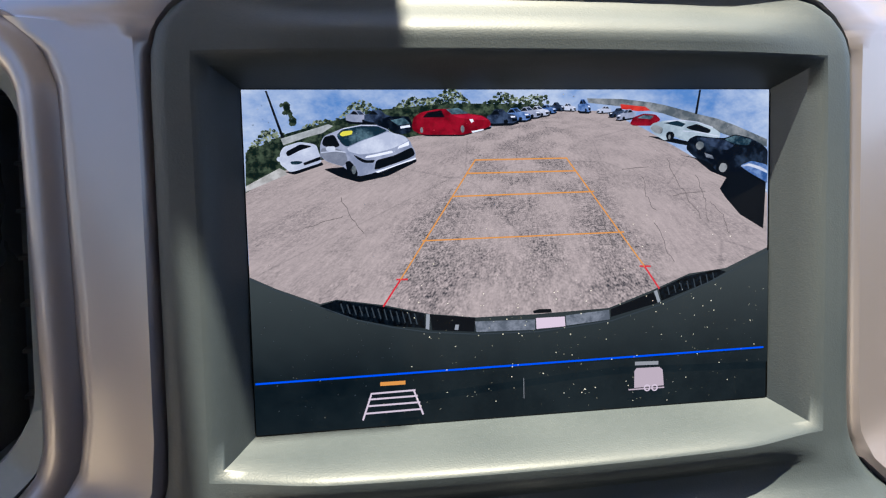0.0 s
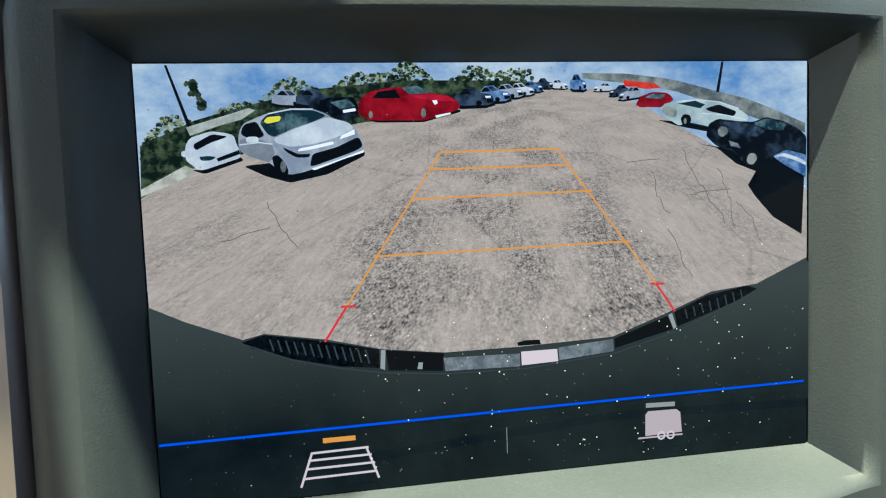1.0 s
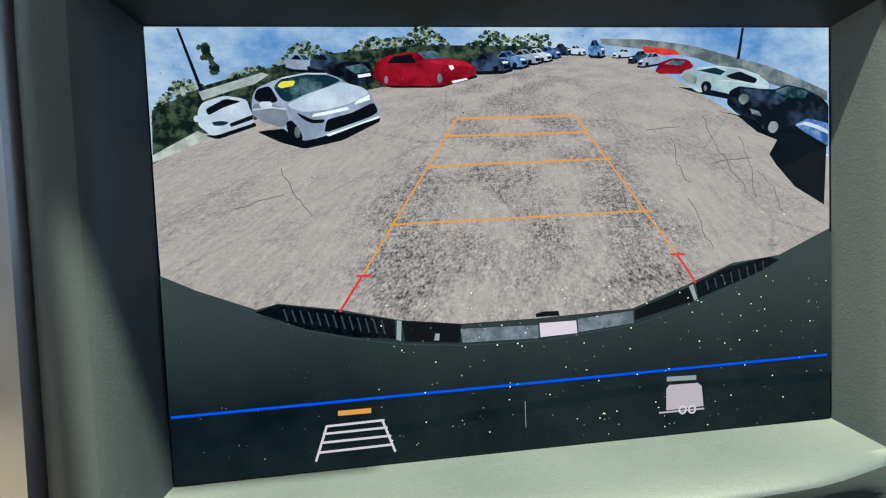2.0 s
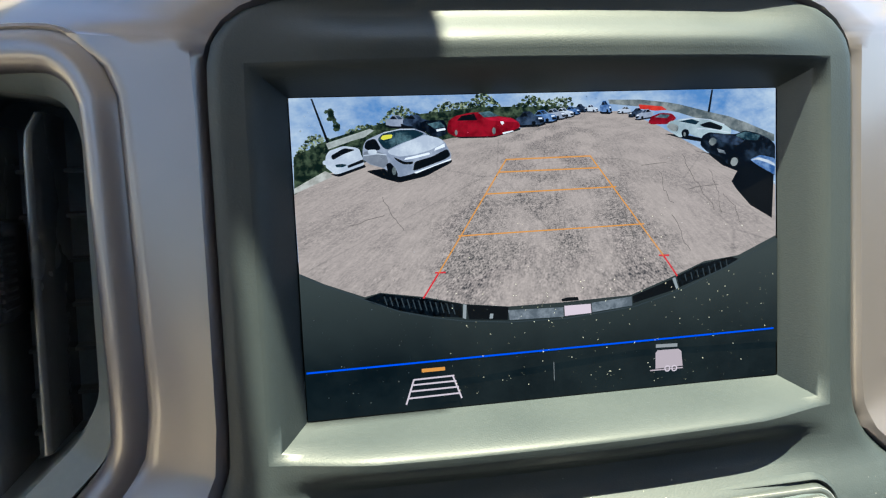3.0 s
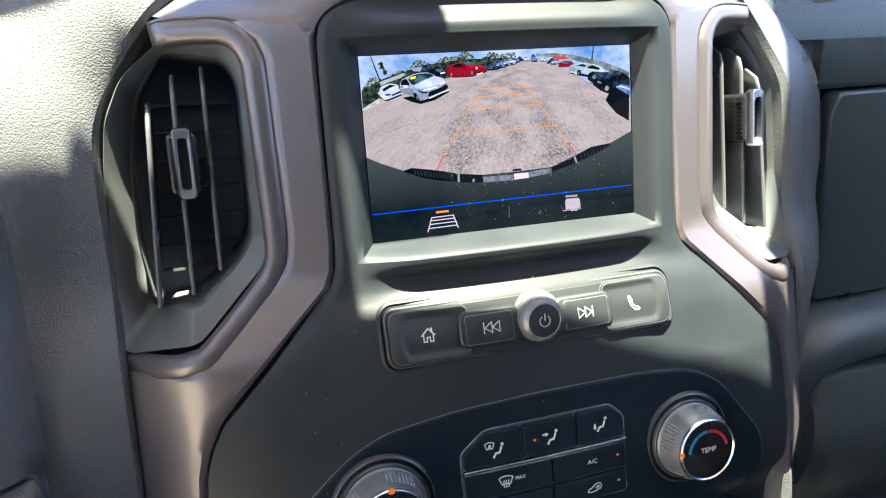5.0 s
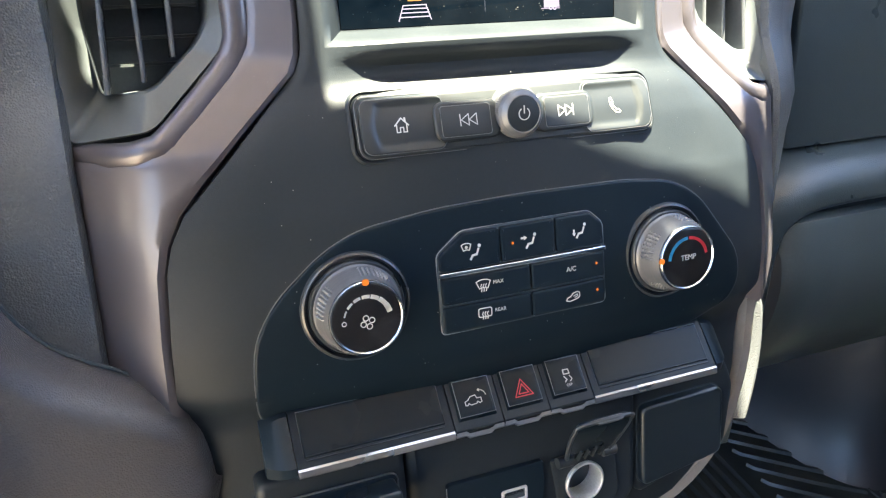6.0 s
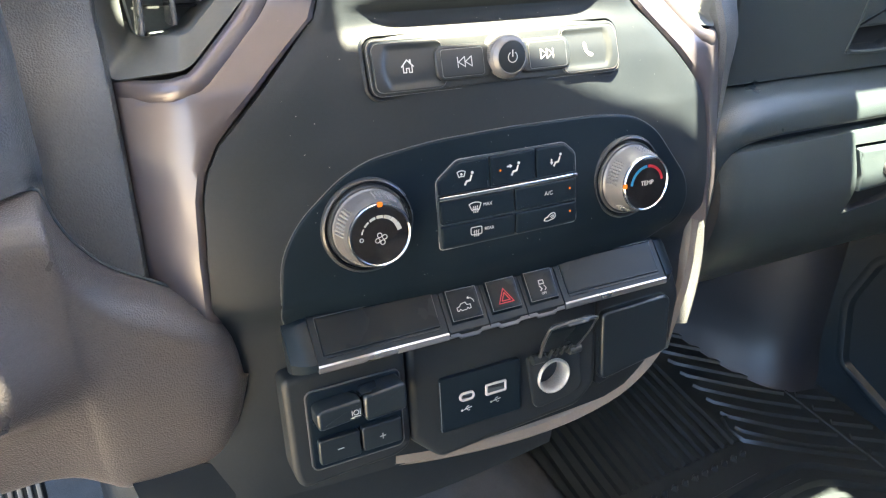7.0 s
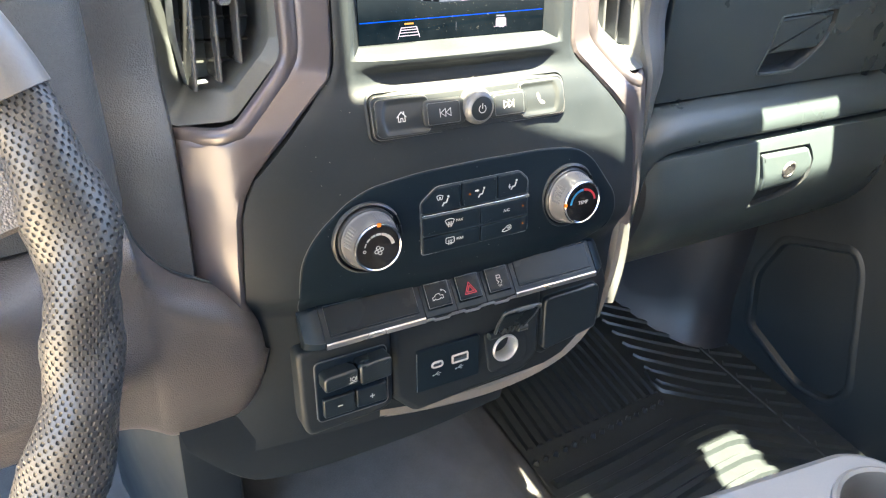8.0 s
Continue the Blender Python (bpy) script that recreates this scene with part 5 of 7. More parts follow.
# bright outline painted in for the highlight along the tray's bevel
part("tray_glint", drape(stroke(bmesh.new(), smooth_loop([(-0.0488, -0.1993), (0.0475, -0.1983), (0.0475, -0.1540), (0.0390, -0.1464), (-0.0350, -0.1470), (-0.0488, -0.1577)], 0.003), 0.0005, 0.0013, closed=True)), SATIN, buttons)
def ckey(pts, h=0.0032):
    k = part("key", drape(plate(smooth_loop(pts, 0.0014, 3), h, 0.0011, 0.0005)), CLIMATE, buttons)
    return k
ckey([(-0.0478, -0.1665), (-0.0148, -0.1662), (-0.0148, -0.1478), (-0.0345, -0.1481), (-0.0478, -0.1583)])
ckey([(-0.0140, -0.1662), (0.0170, -0.1658), (0.0170, -0.1474), (-0.0140, -0.1478)])
ckey([(0.0178, -0.1658), (0.0465, -0.1655), (0.0465, -0.1545), (0.0385, -0.1473), (0.0178, -0.1474)])
ckey([(-0.0478, -0.1838), (0.0012, -0.1834), (0.0012, -0.1694), (-0.0478, -0.1698)])
ckey([(0.0020, -0.1834), (0.0465, -0.1828), (0.0465, -0.1690), (0.0020, -0.1694)])
ckey([(-0.0478, -0.1985), (0.0012, -0.1980), (0.0012, -0.1845), (-0.0478, -0.1849)])
ckey([(0.0020, -0.1980), (0.0465, -0.1975), (0.0465, -0.1839), (0.0020, -0.1845)])
part("chrome_strip", drape(plate([(-0.0485, -0.1692), (0.0472, -0.1686), (0.0472, -0.1662), (-0.0485, -0.1668)], 0.0042, 0.0006)), CHROME, buttons, "thin chrome strip")
KZ = 0.0033
def seat(bm, c, v):
    """A seated figure."""
    stroke(bm, [(c - 0.0012, v - 0.0034), (c + 0.0000, v - 0.0014)], 0.0010, KZ)
    stroke(bm, [(c + 0.0000, v - 0.0015), (c + 0.0022, v - 0.0012)], 0.0010, KZ)
    stroke(bm, [(c + 0.0022, v - 0.0012), (c + 0.0033, v + 0.0016)], 0.0009, KZ)
    patch(bm, arc(c + 0.0038, v + 0.0031, 0.0009, 0, 330, 11), KZ)


def shield(bm, c, v, w, h):
    """A windscreen outline."""
    stroke(bm, [(c + x * w, v + y * h) for x, y in ((-0.5, 0.28), (-0.28, 0.44), (0, 0.5), (0.28, 0.44), (0.5, 0.28), (0.30, -0.5), (0.1, -0.42), (-0.1, -0.42), (-0.30, -0.5))], 0.00045, KZ, closed=True)


def waves(bm, c, v, h=0.0038):
    for d in (-0.0013, 0, 0.0013):
        stroke(bm, [(c + d + 0.0003, v + 0.5 * h), (c + d - 0.0003, v + 0.2 * h), (c + d + 0.0003, v - 0.15 * h), (c + d, v - 0.5 * h)], 0.0004, KZ)


def arrow(bm, c, v, a, size=0.0024):
    d = Vector((math.cos(radians(a)), math.sin(radians(a))))
    n = Vector((-d.y, d.x))
    p = Vector((c, v))
    stroke(bm, [tuple(p - d * size * 0.6), tuple(p + d * size * 0.2)], 0.0009, KZ)
    patch(bm, [tuple(p + d * size * 0.75), tuple(p + n * size * 0.5), tuple(p - n * size * 0.5)], KZ)


def sym1(bm):
    seat(bm, -0.0300, -0.1584); shield(bm, -0.0332, -0.1552, 0.0052, 0.0036); patch(bm, arc(-0.0332, -0.1554, 0.0008, 0, 330, 9), KZ)
def sym2(bm):
    seat(bm, 0.0012, -0.1572); arrow(bm, -0.0012, -0.1552, 0)
def sym3(bm):
    seat(bm, 0.0312, -0.1562); arrow(bm, 0.0284, -0.1570, -90)
def sym4(bm):
    shield(bm, -0.0256, -0.1752, 0.0078, 0.0046); waves(bm, -0.0256, -0.1772)
def sym5(bm):
    stroke(bm, rounded(0.0072, 0.0046, 0.0009, 2, -0.0256, -0.1902), 0.00045, KZ, closed=True); waves(bm, -0.0256, -0.1918)
def sym6(bm):
    stroke(bm, [(0.0218, -0.1928), (0.0224, -0.1914), (0.0244, -0.1908), (0.0258, -0.1892), (0.0284, -0.1886), (0.0298, -0.1892), (0.0300, -0.1912), (0.0292, -0.1922), (0.0262, -0.1930), (0.0240, -0.1934)], 0.00045, KZ, closed=True)
    stroke(bm, [(0.0262, -0.1908), (0.0284, -0.1900), (0.0288, -0.1910), (0.0270, -0.1917)], 0.0004, KZ)
for nm, f in (("defog_symbol", sym1), ("face_symbol", sym2), ("feet_symbol", sym3), ("defrost_symbol", sym4), ("rear_defrost_symbol", sym5), ("recirculate_symbol", sym6)):
    mark(nm, buttons, f)
for text, x, y, size in (("MAX", -0.0174, -0.1752, 0.0028), ("REAR", -0.0170, -0.1900, 0.0027), ("A/C", 0.0254, -0.1758, 0.0036)):
    lettering("lettering", text, size, buttons, PRINT, Matrix.Translation((x, y, skin(x, y) + KZ + 0.0002)))
for x, y in ((-0.0078, -0.1568), (0.0410, -0.1750), (0.0410, -0.1897)):
    bm = patch(bmesh.new(), arc(0, 0, 0.0007, 0, 330, 11))
    part("indicator", bm, AMBER, buttons, "lit amber indicator", m=Matrix.Translation((x, y, skin(x, y) + KZ + 0.0002)))


def climate_knob(u, v, name):
    m = Matrix.Translation((u, v, skin(u, v))) @ pose(0, 0, 0, 0, math.degrees(1.4 * u) * 0.1, 0)
    collar = part("collar", lathe(bmesh.new(), [(0.0275, 0.0004), (0.0268, 0.0022), (0.0258, 0.0028), (0.0252, 0.0022), (0.0248, 0.0002), (0.0236, 0.0002), (0.0236, 0.0030), (0.0228, 0.0042), (0.0212, 0.0044)], 72), COLLAR, climate, m=m)
    ribs = lambda k, r, z: 0.0008 * ((k // 2) % 2) * (round(z * 1e4) % 2) if 0.0065 < z < 0.0145 and (k % 60) > 30 else 0
    k = part("knob", lathe(bmesh.new(), [(0.0220, 0.002), (0.0218, 0.0045), (0.0212, 0.0052), (0.0209, 0.0062)] + [(0.0208 - 0.0001 * q, 0.0066 + 0.0005 * q + (0.0001 if (round((0.0066 + 0.0005 * q) * 1e4) % 2) != (q // 2) % 2 else 0.0)) for q in range(16)] + [(0.0190, 0.0150), (0.0188, 0.0160), (0.0178, 0.0190)], 240, ribs), GRIP, climate, "satin grip with ribbed sections", m=m)
    part("knob_ring", lathe(bmesh.new(), [(0.0179, 0.0184), (0.0179, 0.0200), (0.0174, 0.0209), (0.0168, 0.0210), (0.0163, 0.0203)], 72), CHROME, k, "chrome ring")
    part("knob_face", lathe(bmesh.new(), [(0.0166, 0.0196), (0.0164, 0.0203), (0.0157, 0.0206), (0.001, 0.0207)], 64), BLACK, k)
    return k


FZK = 0.0207
fan = climate_knob(-0.0905, -0.1768, "fan")
bm = bmesh.new()
for i in range(7):
    a0 = 164 - i * 22.5
    w = 0.0007 + 0.00030 * i
    stroke(bm, arc(0, -0.0005, 0.0110, a0, a0 - 13.5, 4), w, FZK)
part("fan_scale", bm, PRINT, fan)
bm = stroke(bmesh.new(), arc(-0.0110, -0.0008, 0.0010, 0, 360, 14), 0.0004, FZK)
part("fan_zero", bm, PRINT, fan)
bm = bmesh.new()
for i in range(4):
    a = 90 * i + 20
    cx, cy = 0.0022 * math.cos(radians(a)), -0.0018 + 0.0022 * math.sin(radians(a))
    stroke(bm, arc(cx, cy, 0.0013, 0, 360, 12), 0.0004, FZK)
part("fan_symbol", bm, PRINT, fan)
temp = climate_knob(0.0890, -0.1765, "temp")
bm = stroke(bmesh.new(), arc(0, -0.001, 0.0122, 172, 96, 14), 0.0017, FZK)
part("cold_arc", bm, BLUEPRINT, temp, "blue arc")
bm = stroke(bmesh.new(), arc(0, -0.001, 0.0122, 86, 14, 14), 0.0017, FZK)
part("warm_arc", bm, REDPRINT, temp, "red arc")
lettering("lettering", "TEMP", 0.0042, temp, PRINT, Matrix.Translation((0, 0.0004, FZK + 0.0002)))
for kb, a in ((fan, 88), (temp, 178)):
    bm = slab(rounded(0.0030, 0.0032, 0.0011, 3), 0.0, 0.0009, 0.0005)
    part("pointer", bm, AMBER, kb, "lit amber pointer", m=pose(0, 0, 0, 0, 0, a) @ Matrix.Translation((0.0172, 0, 0.0203)))

# ---- button shelf under the climate panel ----
shelf = thing("switch_shelf", CONSOLE, "black tray shelf with three switches and chrome edge", "switch panel")
BV, BW, FV, FW = -0.2305, 0.0175, -0.2540, 0.0335


def slope(u0, u1, inset=0.0, raise_by=0.0, back=0.0, front=0.0):
    """The sloping top of a piece of the shelf, from its back to its front edge."""
    out = []
    for u, t in ((u0 + inset, back), (u1 - inset, back), (u1 - inset, 1 - front), (u0 + inset, 1 - front)):
        out.append((u, BV + (FV - BV) * t + 0.5 * raise_by, BW + (FW - BW) * t + 0.86 * raise_by))
    return out


def shelf_piece(name, u0, u1, mat, notch=False):
    bm = bmesh.new()
    drop = 0.0015 if notch else 0
    rows = [[(u, BV + 0.004, BW - 0.012), (u, BV + 0.0004, BW - 0.001), (u, BV - 0.0006, BW + 0.0004), (u, FV + 0.0008, FW), (u, FV - 0.0002, FW + 0.0006), (u, FV - 0.0018 - drop, FW + 0.0004), (u, FV - 0.0055 - drop, FW - 0.004), (u, FV - 0.0065 - drop, FW - 0.018)] for u in (u0, u1)]
    loft(bm, rows, caps=True)
    return part(name, bm, mat, shelf)


for u0, u1 in ((-0.1280, -0.0452), (0.0405, 0.1255)):
    tray = shelf_piece("tray", u0, u1, CLIMATE)
    bm = bmesh.new()
    a, b, c = slope(u0, u1, 0.0040, 0.0001, 0.02, 0.16), slope(u0, u1, 0.0046, 0.0010, 0.05, 0.19), slope(u0, u1, 0.0056, 0.0012, 0.10, 0.23)
    loft(bm, [a, b, c], closed=True)
    bm.faces.new([bm.verts.new(q) for q in c])
    part("tray_pad", bm, GLOSS, tray, "smooth black inlay")
    # thin satin line added as the highlight on the inlay's bevel
    part("pad_glint", tube(bmesh.new(), a, 0.00030, 5, closed=True), SATIN_DARK, tray)
    for back in (0.80, 0.875):
        ridge = slope(u0, u1, 0.005, 0.0008, back, 1 - back)
        part("tray_ridge", tube(bmesh.new(), [ridge[0], ridge[1]], 0.00045, 6), KEYCAP, tray)
    bm = bmesh.new()
    loft(bm, [[(u, FV + 0.0004, FW + 0.0005), (u, FV - 0.0004, FW + 0.0016), (u, FV - 0.0034, FW + 0.0018), (u, FV - 0.0044, FW + 0.0010), (u, FV - 0.0044, FW - 0.002)] for u in (u0, u1)], caps=True)
    part("chrome_edge", bm, EDGE_METAL, tray, "chrome edge strip")
for u0, u1, sym in ((-0.0444, -0.0166, "tailgate"), (-0.0160, 0.0116, "hazard"), (0.0122, 0.0398, "traction")):
    key = shelf_piece("switch", u0, u1, PANEL)
    bm = bmesh.new()
    a, b, c = slope(u0, u1, 0.0028, 0.0002, 0.05, 0.13), slope(u0, u1, 0.0036, 0.0024, 0.12, 0.20), slope(u0, u1, 0.0052, 0.0028, 0.20, 0.27)
    loft(bm, [a, b, c], closed=True)
    bm.faces.new([bm.verts.new(q) for q in c])
    cap = part("switch_cap", bm, GLOSS, key)
    # thin satin line added as the highlight on the cap's bevel
    part("cap_glint", tube(bmesh.new(), b, 0.00028, 5, closed=True), SATIN_DARK, cap)
    w = u1 - u0
    bm = bmesh.new()
    prof = [(0.0, 0), (0.20, 0), (0.27, 0.0016), (0.73, 0.0016), (0.80, 0), (1.0, 0)]
    rows = [[(u0 + w * t, FV - 0.0010 - d, FW + 0.0012) for t, d in prof], [(u0 + w * t, FV - 0.0030 - d, FW + 0.0018) for t, d in prof], [(u0 + w * t, FV - 0.0042 - d, FW + 0.0006) for t, d in prof], [(u0 + w * t, FV - 0.0042 - d, FW - 0.003) for t, d in prof]]
    loft(bm, rows)
    part("chrome_edge", bm, EDGE_METAL, key, "satin metal edge strip")
    c = (u0 + u1) / 2
    ang = math.degrees(math.atan2(FW - BW, BV - FV))
    cm = Matrix.Translation((c, (BV + FV) / 2 + 0.0014, (BW + FW) / 2 + 0.0032)) @ pose(0, 0, 0, -ang, 0, 0)
    bm = bmesh.new()
    if sym == "hazard":
        for r in (0.0062, 0.0034):
            stroke(bm, [(r * math.cos(radians(a)), -0.0012 + r * math.sin(radians(a))) for a in (90, 210, 330)], 0.00050, 0, closed=True)
        part("hazard_symbol", bm, REDPRINT, key, "red triangle", m=cm)
    elif sym == "tailgate":
        stroke(bm, [(-0.0060, -0.0024), (-0.0060, -0.0004), (-0.0042, 0.0002), (-0.0026, 0.0018), (0.0004, 0.0022), (0.0010, 0.0004), (0.0034, 0.0004), (0.0034, -0.0020), (0.0022, -0.0024), (0.0012, -0.0014), (0.0002, -0.0024), (-0.0030, -0.0026), (-0.0040, -0.0016), (-0.0050, -0.0026)], 0.00042, 0, closed=True)
        stroke(bm, arc(0.0030, 0.0010, 0.0034, 5, 85, 8), 0.00045, 0)
        patch(bm, [(0.0020, 0.0044), (0.0034, 0.0054), (0.0034, 0.0034)])
        part("tailgate_symbol", bm, PRINT, key, m=cm)
    else:
        stroke(bm, [(-0.0016, 0.0044), (0.0016, 0.0044), (0.0018, 0.0020), (-0.0018, 0.0020)], 0.0006, 0, closed=True)
        stroke(bm, [(-0.0020, 0.0008), (-0.0006, -0.0012), (-0.0020, -0.0024)], 0.0006, 0)
        stroke(bm, [(0.0014, 0.0008), (0.0026, -0.0012), (0.0012, -0.0024)], 0.00045, 0)
        part("traction_symbol", bm, PRINT, key, m=cm)
        lettering("lettering", "OFF", 0.0022, key, PRINT, cm @ Matrix.Translation((0, -0.0044, 0.0002)))
for sgn, u0 in ((-1, -0.1285), (1, 0.1260)):
    bm = bmesh.new()
    e = 0.0135
    rows = []
    for t in (0, 0.3, 0.6, 0.85, 1.0):
        u = u0 + sgn * e * t
        rows.append([(u, BV + 0.002 - 0.003 * t, BW - 0.010), (u, BV - 0.001 - 0.006 * t * t, BW + 0.001 - 0.004 * t * t), (u, FV + 0.0016 - 0.001 * t, FW + 0.0006 - 0.009 * t * t), (u, FV - 0.0035 - 0.003 * t, FW - 0.001 - 0.010 * t * t), (u, FV - 0.008, FW - 0.018)])
    loft(bm, rows, caps=True)
    part("shelf_end", bm, CLIMATE, shelf)

# ---- lower modules ----
lower = thing("lower_fascia", CONSOLE, "black lower centre fascia with sockets below the switches", "dashboard panel", kind="structure")
def hull(pts, w, bevel=0.004, base=-0.012, name="block", mat=None, parent=None, r=0.006):
    return part(name, slab(smooth_loop(pts, r), base, w, bevel, steps=3), mat or PANEL, parent or lower)
hull([(-0.1480, -0.2640), (-0.0700, -0.2600), (-0.0690, -0.3330), (-0.0780, -0.3390), (-0.1430, -0.3420), (-0.1470, -0.3300)], 0.0215, 0.004)
SU, SV = 0.0395, -0.3135
WELL = [(SU + 0.0126 * math.cos(2 * math.pi * k / 32), SV + 0.0126 * math.sin(2 * math.pi * k / 32)) for k in range(32)]
def bored(pts, w0, w1, bevel, steps):
    """A plate with the round well of the power socket through its face."""
    bm = slab(pts, w0, w1, bevel, top=False, steps=steps)
    wall_with_hole(bm, shrink(pts, bevel + 0.0004), WELL, lambda u, v: (u, v, w1))
    return bm
part("block", bored(smooth_loop([(-0.0690, -0.2590), (0.0790, -0.2590), (0.0790, -0.3330), (0.0640, -0.3470), (-0.0480, -0.3540), (-0.0690, -0.3330)], 0.006), -0.012, 0.0200, 0.006, 3), PANEL, lower)
hull([(0.0800, -0.2640), (0.1500, -0.2600), (0.1580, -0.2800), (0.1520, -0.3220), (0.0850, -0.3400), (0.0790, -0.3320)], 0.0150, 0.004)
blank = thing("blank_cover", CONSOLE, "plain black blank cover plate beside the sockets", "cover plate")
CV = smooth_loop([(0.0825, -0.2775), (0.1400, -0.2760), (0.1445, -0.2800), (0.1445, -0.3230), (0.0860, -0.3315), (0.0830, -0.3280)], 0.006, 6)
cover = part("cover", slab(CV, 0.010, 0.0205, 0.0024, steps=4), KEYCAP, blank, smooth=60)
part("cover_gap", stroke(bmesh.new(), shrink(CV, -0.0006), 0.0010, 0.0149, closed=True, thick=0.0003), DARK, blank)

brake = thing("brake_controller", CONSOLE @ Matrix.Translation((-0.001, 0.0035, 0)), "black trailer brake controller with slider and two buttons", "brake controller")
# light outline painted in as the highlight round the bezel
part("bezel_glint", stroke(bmesh.new(), rounded(0.0606, 0.0546, 0.0045, 5, -0.1045, -0.3055), 0.0006, 0.0222, closed=True, thick=0.0012), SATIN_DARK, brake)
part("bezel", slab(rounded(0.0600, 0.0540, 0.004, cx=-0.1045, cy=-0.3055), 0.010, 0.0238, 0.0012), CLIMATE, brake)
def block_key(name, pts, w, r=0.0034):
    """A thick moulded key whose upper edges are well rounded."""
    return part(name, slab(smooth_loop(pts, r, 6), 0.018, w, 0.0020, steps=5), KEYCAP, brake, smooth=60)


block_key("slider", [(-0.1318, -0.2985), (-0.1040, -0.2965), (-0.1040, -0.2838), (-0.1290, -0.2852), (-0.1318, -0.2870)], 0.0368)
block_key("slider_stop", [(-0.1032, -0.2995), (-0.0762, -0.2980), (-0.0762, -0.2802), (-0.1032, -0.2818)], 0.0385)
part("slider_seam", stroke(bmesh.new(), [(-0.1316, -0.2998), (-0.1040, -0.2980), (-0.1034, -0.3008), (-0.0764, -0.2994)], 0.0005, 0.0238), DARK, brake)
for nm, c, s2 in (("minus_button", -0.1175, 0), ("plus_button", -0.0900, 1)):
    b = part(nm, slab(rounded(0.0262, 0.0170, 0.0018, cx=c, cy=-0.3190 + 0.0008 * s2), 0.018, 0.0280, 0.0011, steps=4), KEYCAP, brake, smooth=60)
    bm = stroke(bmesh.new(), [(c - 0.0018, -0.319), (c + 0.0018, -0.319)], 0.0006, 0.0280)
    if s2:
        stroke(bm, [(c, -0.3172), (c, -0.3208)], 0.0006, 0.0280)
    part("button_symbol", bm, PRINT, b)
bm = stroke(bmesh.new(), arc(-0.1085, -0.2915, 0.0016, 0, 360, 14), 0.0004, 0.0369)
stroke(bm, [(-0.1110, -0.2942), (-0.1060, -0.2942)], 0.0004, 0.0369)
for c in (-0.1110, -0.1060):
    stroke(bm, [(c, -0.2898), (c, -0.2930)], 0.0004, 0.0369)
stroke(bm, [(-0.1122, -0.2948), (-0.1098, -0.2948)], 0.0004, 0.0369)
part("brake_symbol", bm, PRINT, brake)

RIM = material("grey port moulding", (0.35, 0.335, 0.345), 0.4, vary=0.08)
usb = thing("usb_plate", CONSOLE, "black plate with one small and one large charging port", "charging port")
part("plate", slab(rounded(0.0605, 0.0400, 0.0022, cx=-0.0178, cy=-0.3118), 0.012, 0.0232, 0.0008), CLIMATE, usb)
# bright stroke painted as the highlight on the plate's left edge
part("plate_glint", stroke(bmesh.new(), [(-0.0482, -0.2935), (-0.0482, -0.3305)], 0.0004, 0.0228), SATIN, usb)
def port(c, w, h, r, nm):
    bm = bmesh.new()
    o = rounded(w, h, r, 5, c, -0.3085)
    loft(bm, [[(x, y, 0.0228) for x, y in o], [(x, y, 0.0242) for x, y in shrink(o, 0.0003)], [(x, y, 0.0244) for x, y in shrink(o, 0.0013)], [(x, y, 0.0236) for x, y in shrink(o, 0.0018)], [(x, y, 0.0120) for x, y in shrink(o, 0.0019)]], closed=True)
    p = part(nm, bm, RIM, usb, "pale grey port rim")
    bm = patch(bmesh.new(), shrink(o, 0.0017), 0.0233)
    part("port_cavity", bm, DARK, p)
    return p
small = port(-0.0292, 0.0118, 0.0068, 0.0033, "small_port")
part("tongue", slab(rounded(0.0056, 0.0012, 0.0005, 2, -0.0292, -0.3085), 0.0230, 0.0240, 0.0002), PANEL, small)
large = port(-0.0072, 0.0166, 0.0088, 0.0016, "large_port")
part("tongue", slab(rounded(0.0108, 0.0020, 0.0003, 2, -0.0072, -0.3070), 0.0230, 0.0240, 0.0002), PANEL, large)
for c in (-0.0292, -0.0072):
    bm = stroke(bmesh.new(), [(c - 0.0036, -0.3185), (c + 0.0034, -0.3175)], 0.0004, 0.0232)
    stroke(bm, [(c - 0.0016, -0.3182), (c + 0.0002, -0.3164), (c + 0.0014, -0.3163)], 0.0004, 0.0232)
    stroke(bm, [(c - 0.0006, -0.3181), (c + 0.0008, -0.3196), (c + 0.0020, -0.3195)], 0.0004, 0.0232)
    stroke(bm, arc(c - 0.0038, -0.3185, 0.0005, 0, 360, 8), 0.0005, 0.0232)
    part("port_symbol", bm, PRINT, usb)

sock = thing("power_socket", CONSOLE, "round metal power socket with its black lid open", "power socket")
part("housing", bored(smooth_loop([(0.0180, -0.2945), (0.0610, -0.2930), (0.0650, -0.3260), (0.0600, -0.3330), (0.0280, -0.3370), (0.0235, -0.3330)], 0.003), 0.010, 0.0222, 0.0016, 2), PANEL, sock)
bm = lathe(bmesh.new(), [(0.0130, -0.0006), (0.0130, 0.0014), (0.0126, 0.0020), (0.0116, 0.0020), (0.0112, 0.0012), (0.0110, -0.0050), (0.0109, -0.0240)], 48)
part("sleeve", bm, material("zinc", (0.66, 0.66, 0.66), 0.36, metal=0.75, vary=0.2, scale=90), sock, "pale metal sleeve", m=Matrix.Translation((SU, SV, 0.0224)))
bm = lathe(bmesh.new(), [(0.0109, 0.0), (0.0045, 0.0), (0.0042, 0.0016), (0.0034, 0.0020), (0.0006, 0.0020)], 32)
part("contact_plate", bm, DARK, sock, "dark floor of the socket", m=Matrix.Translation((SU, SV, 0.0010)))
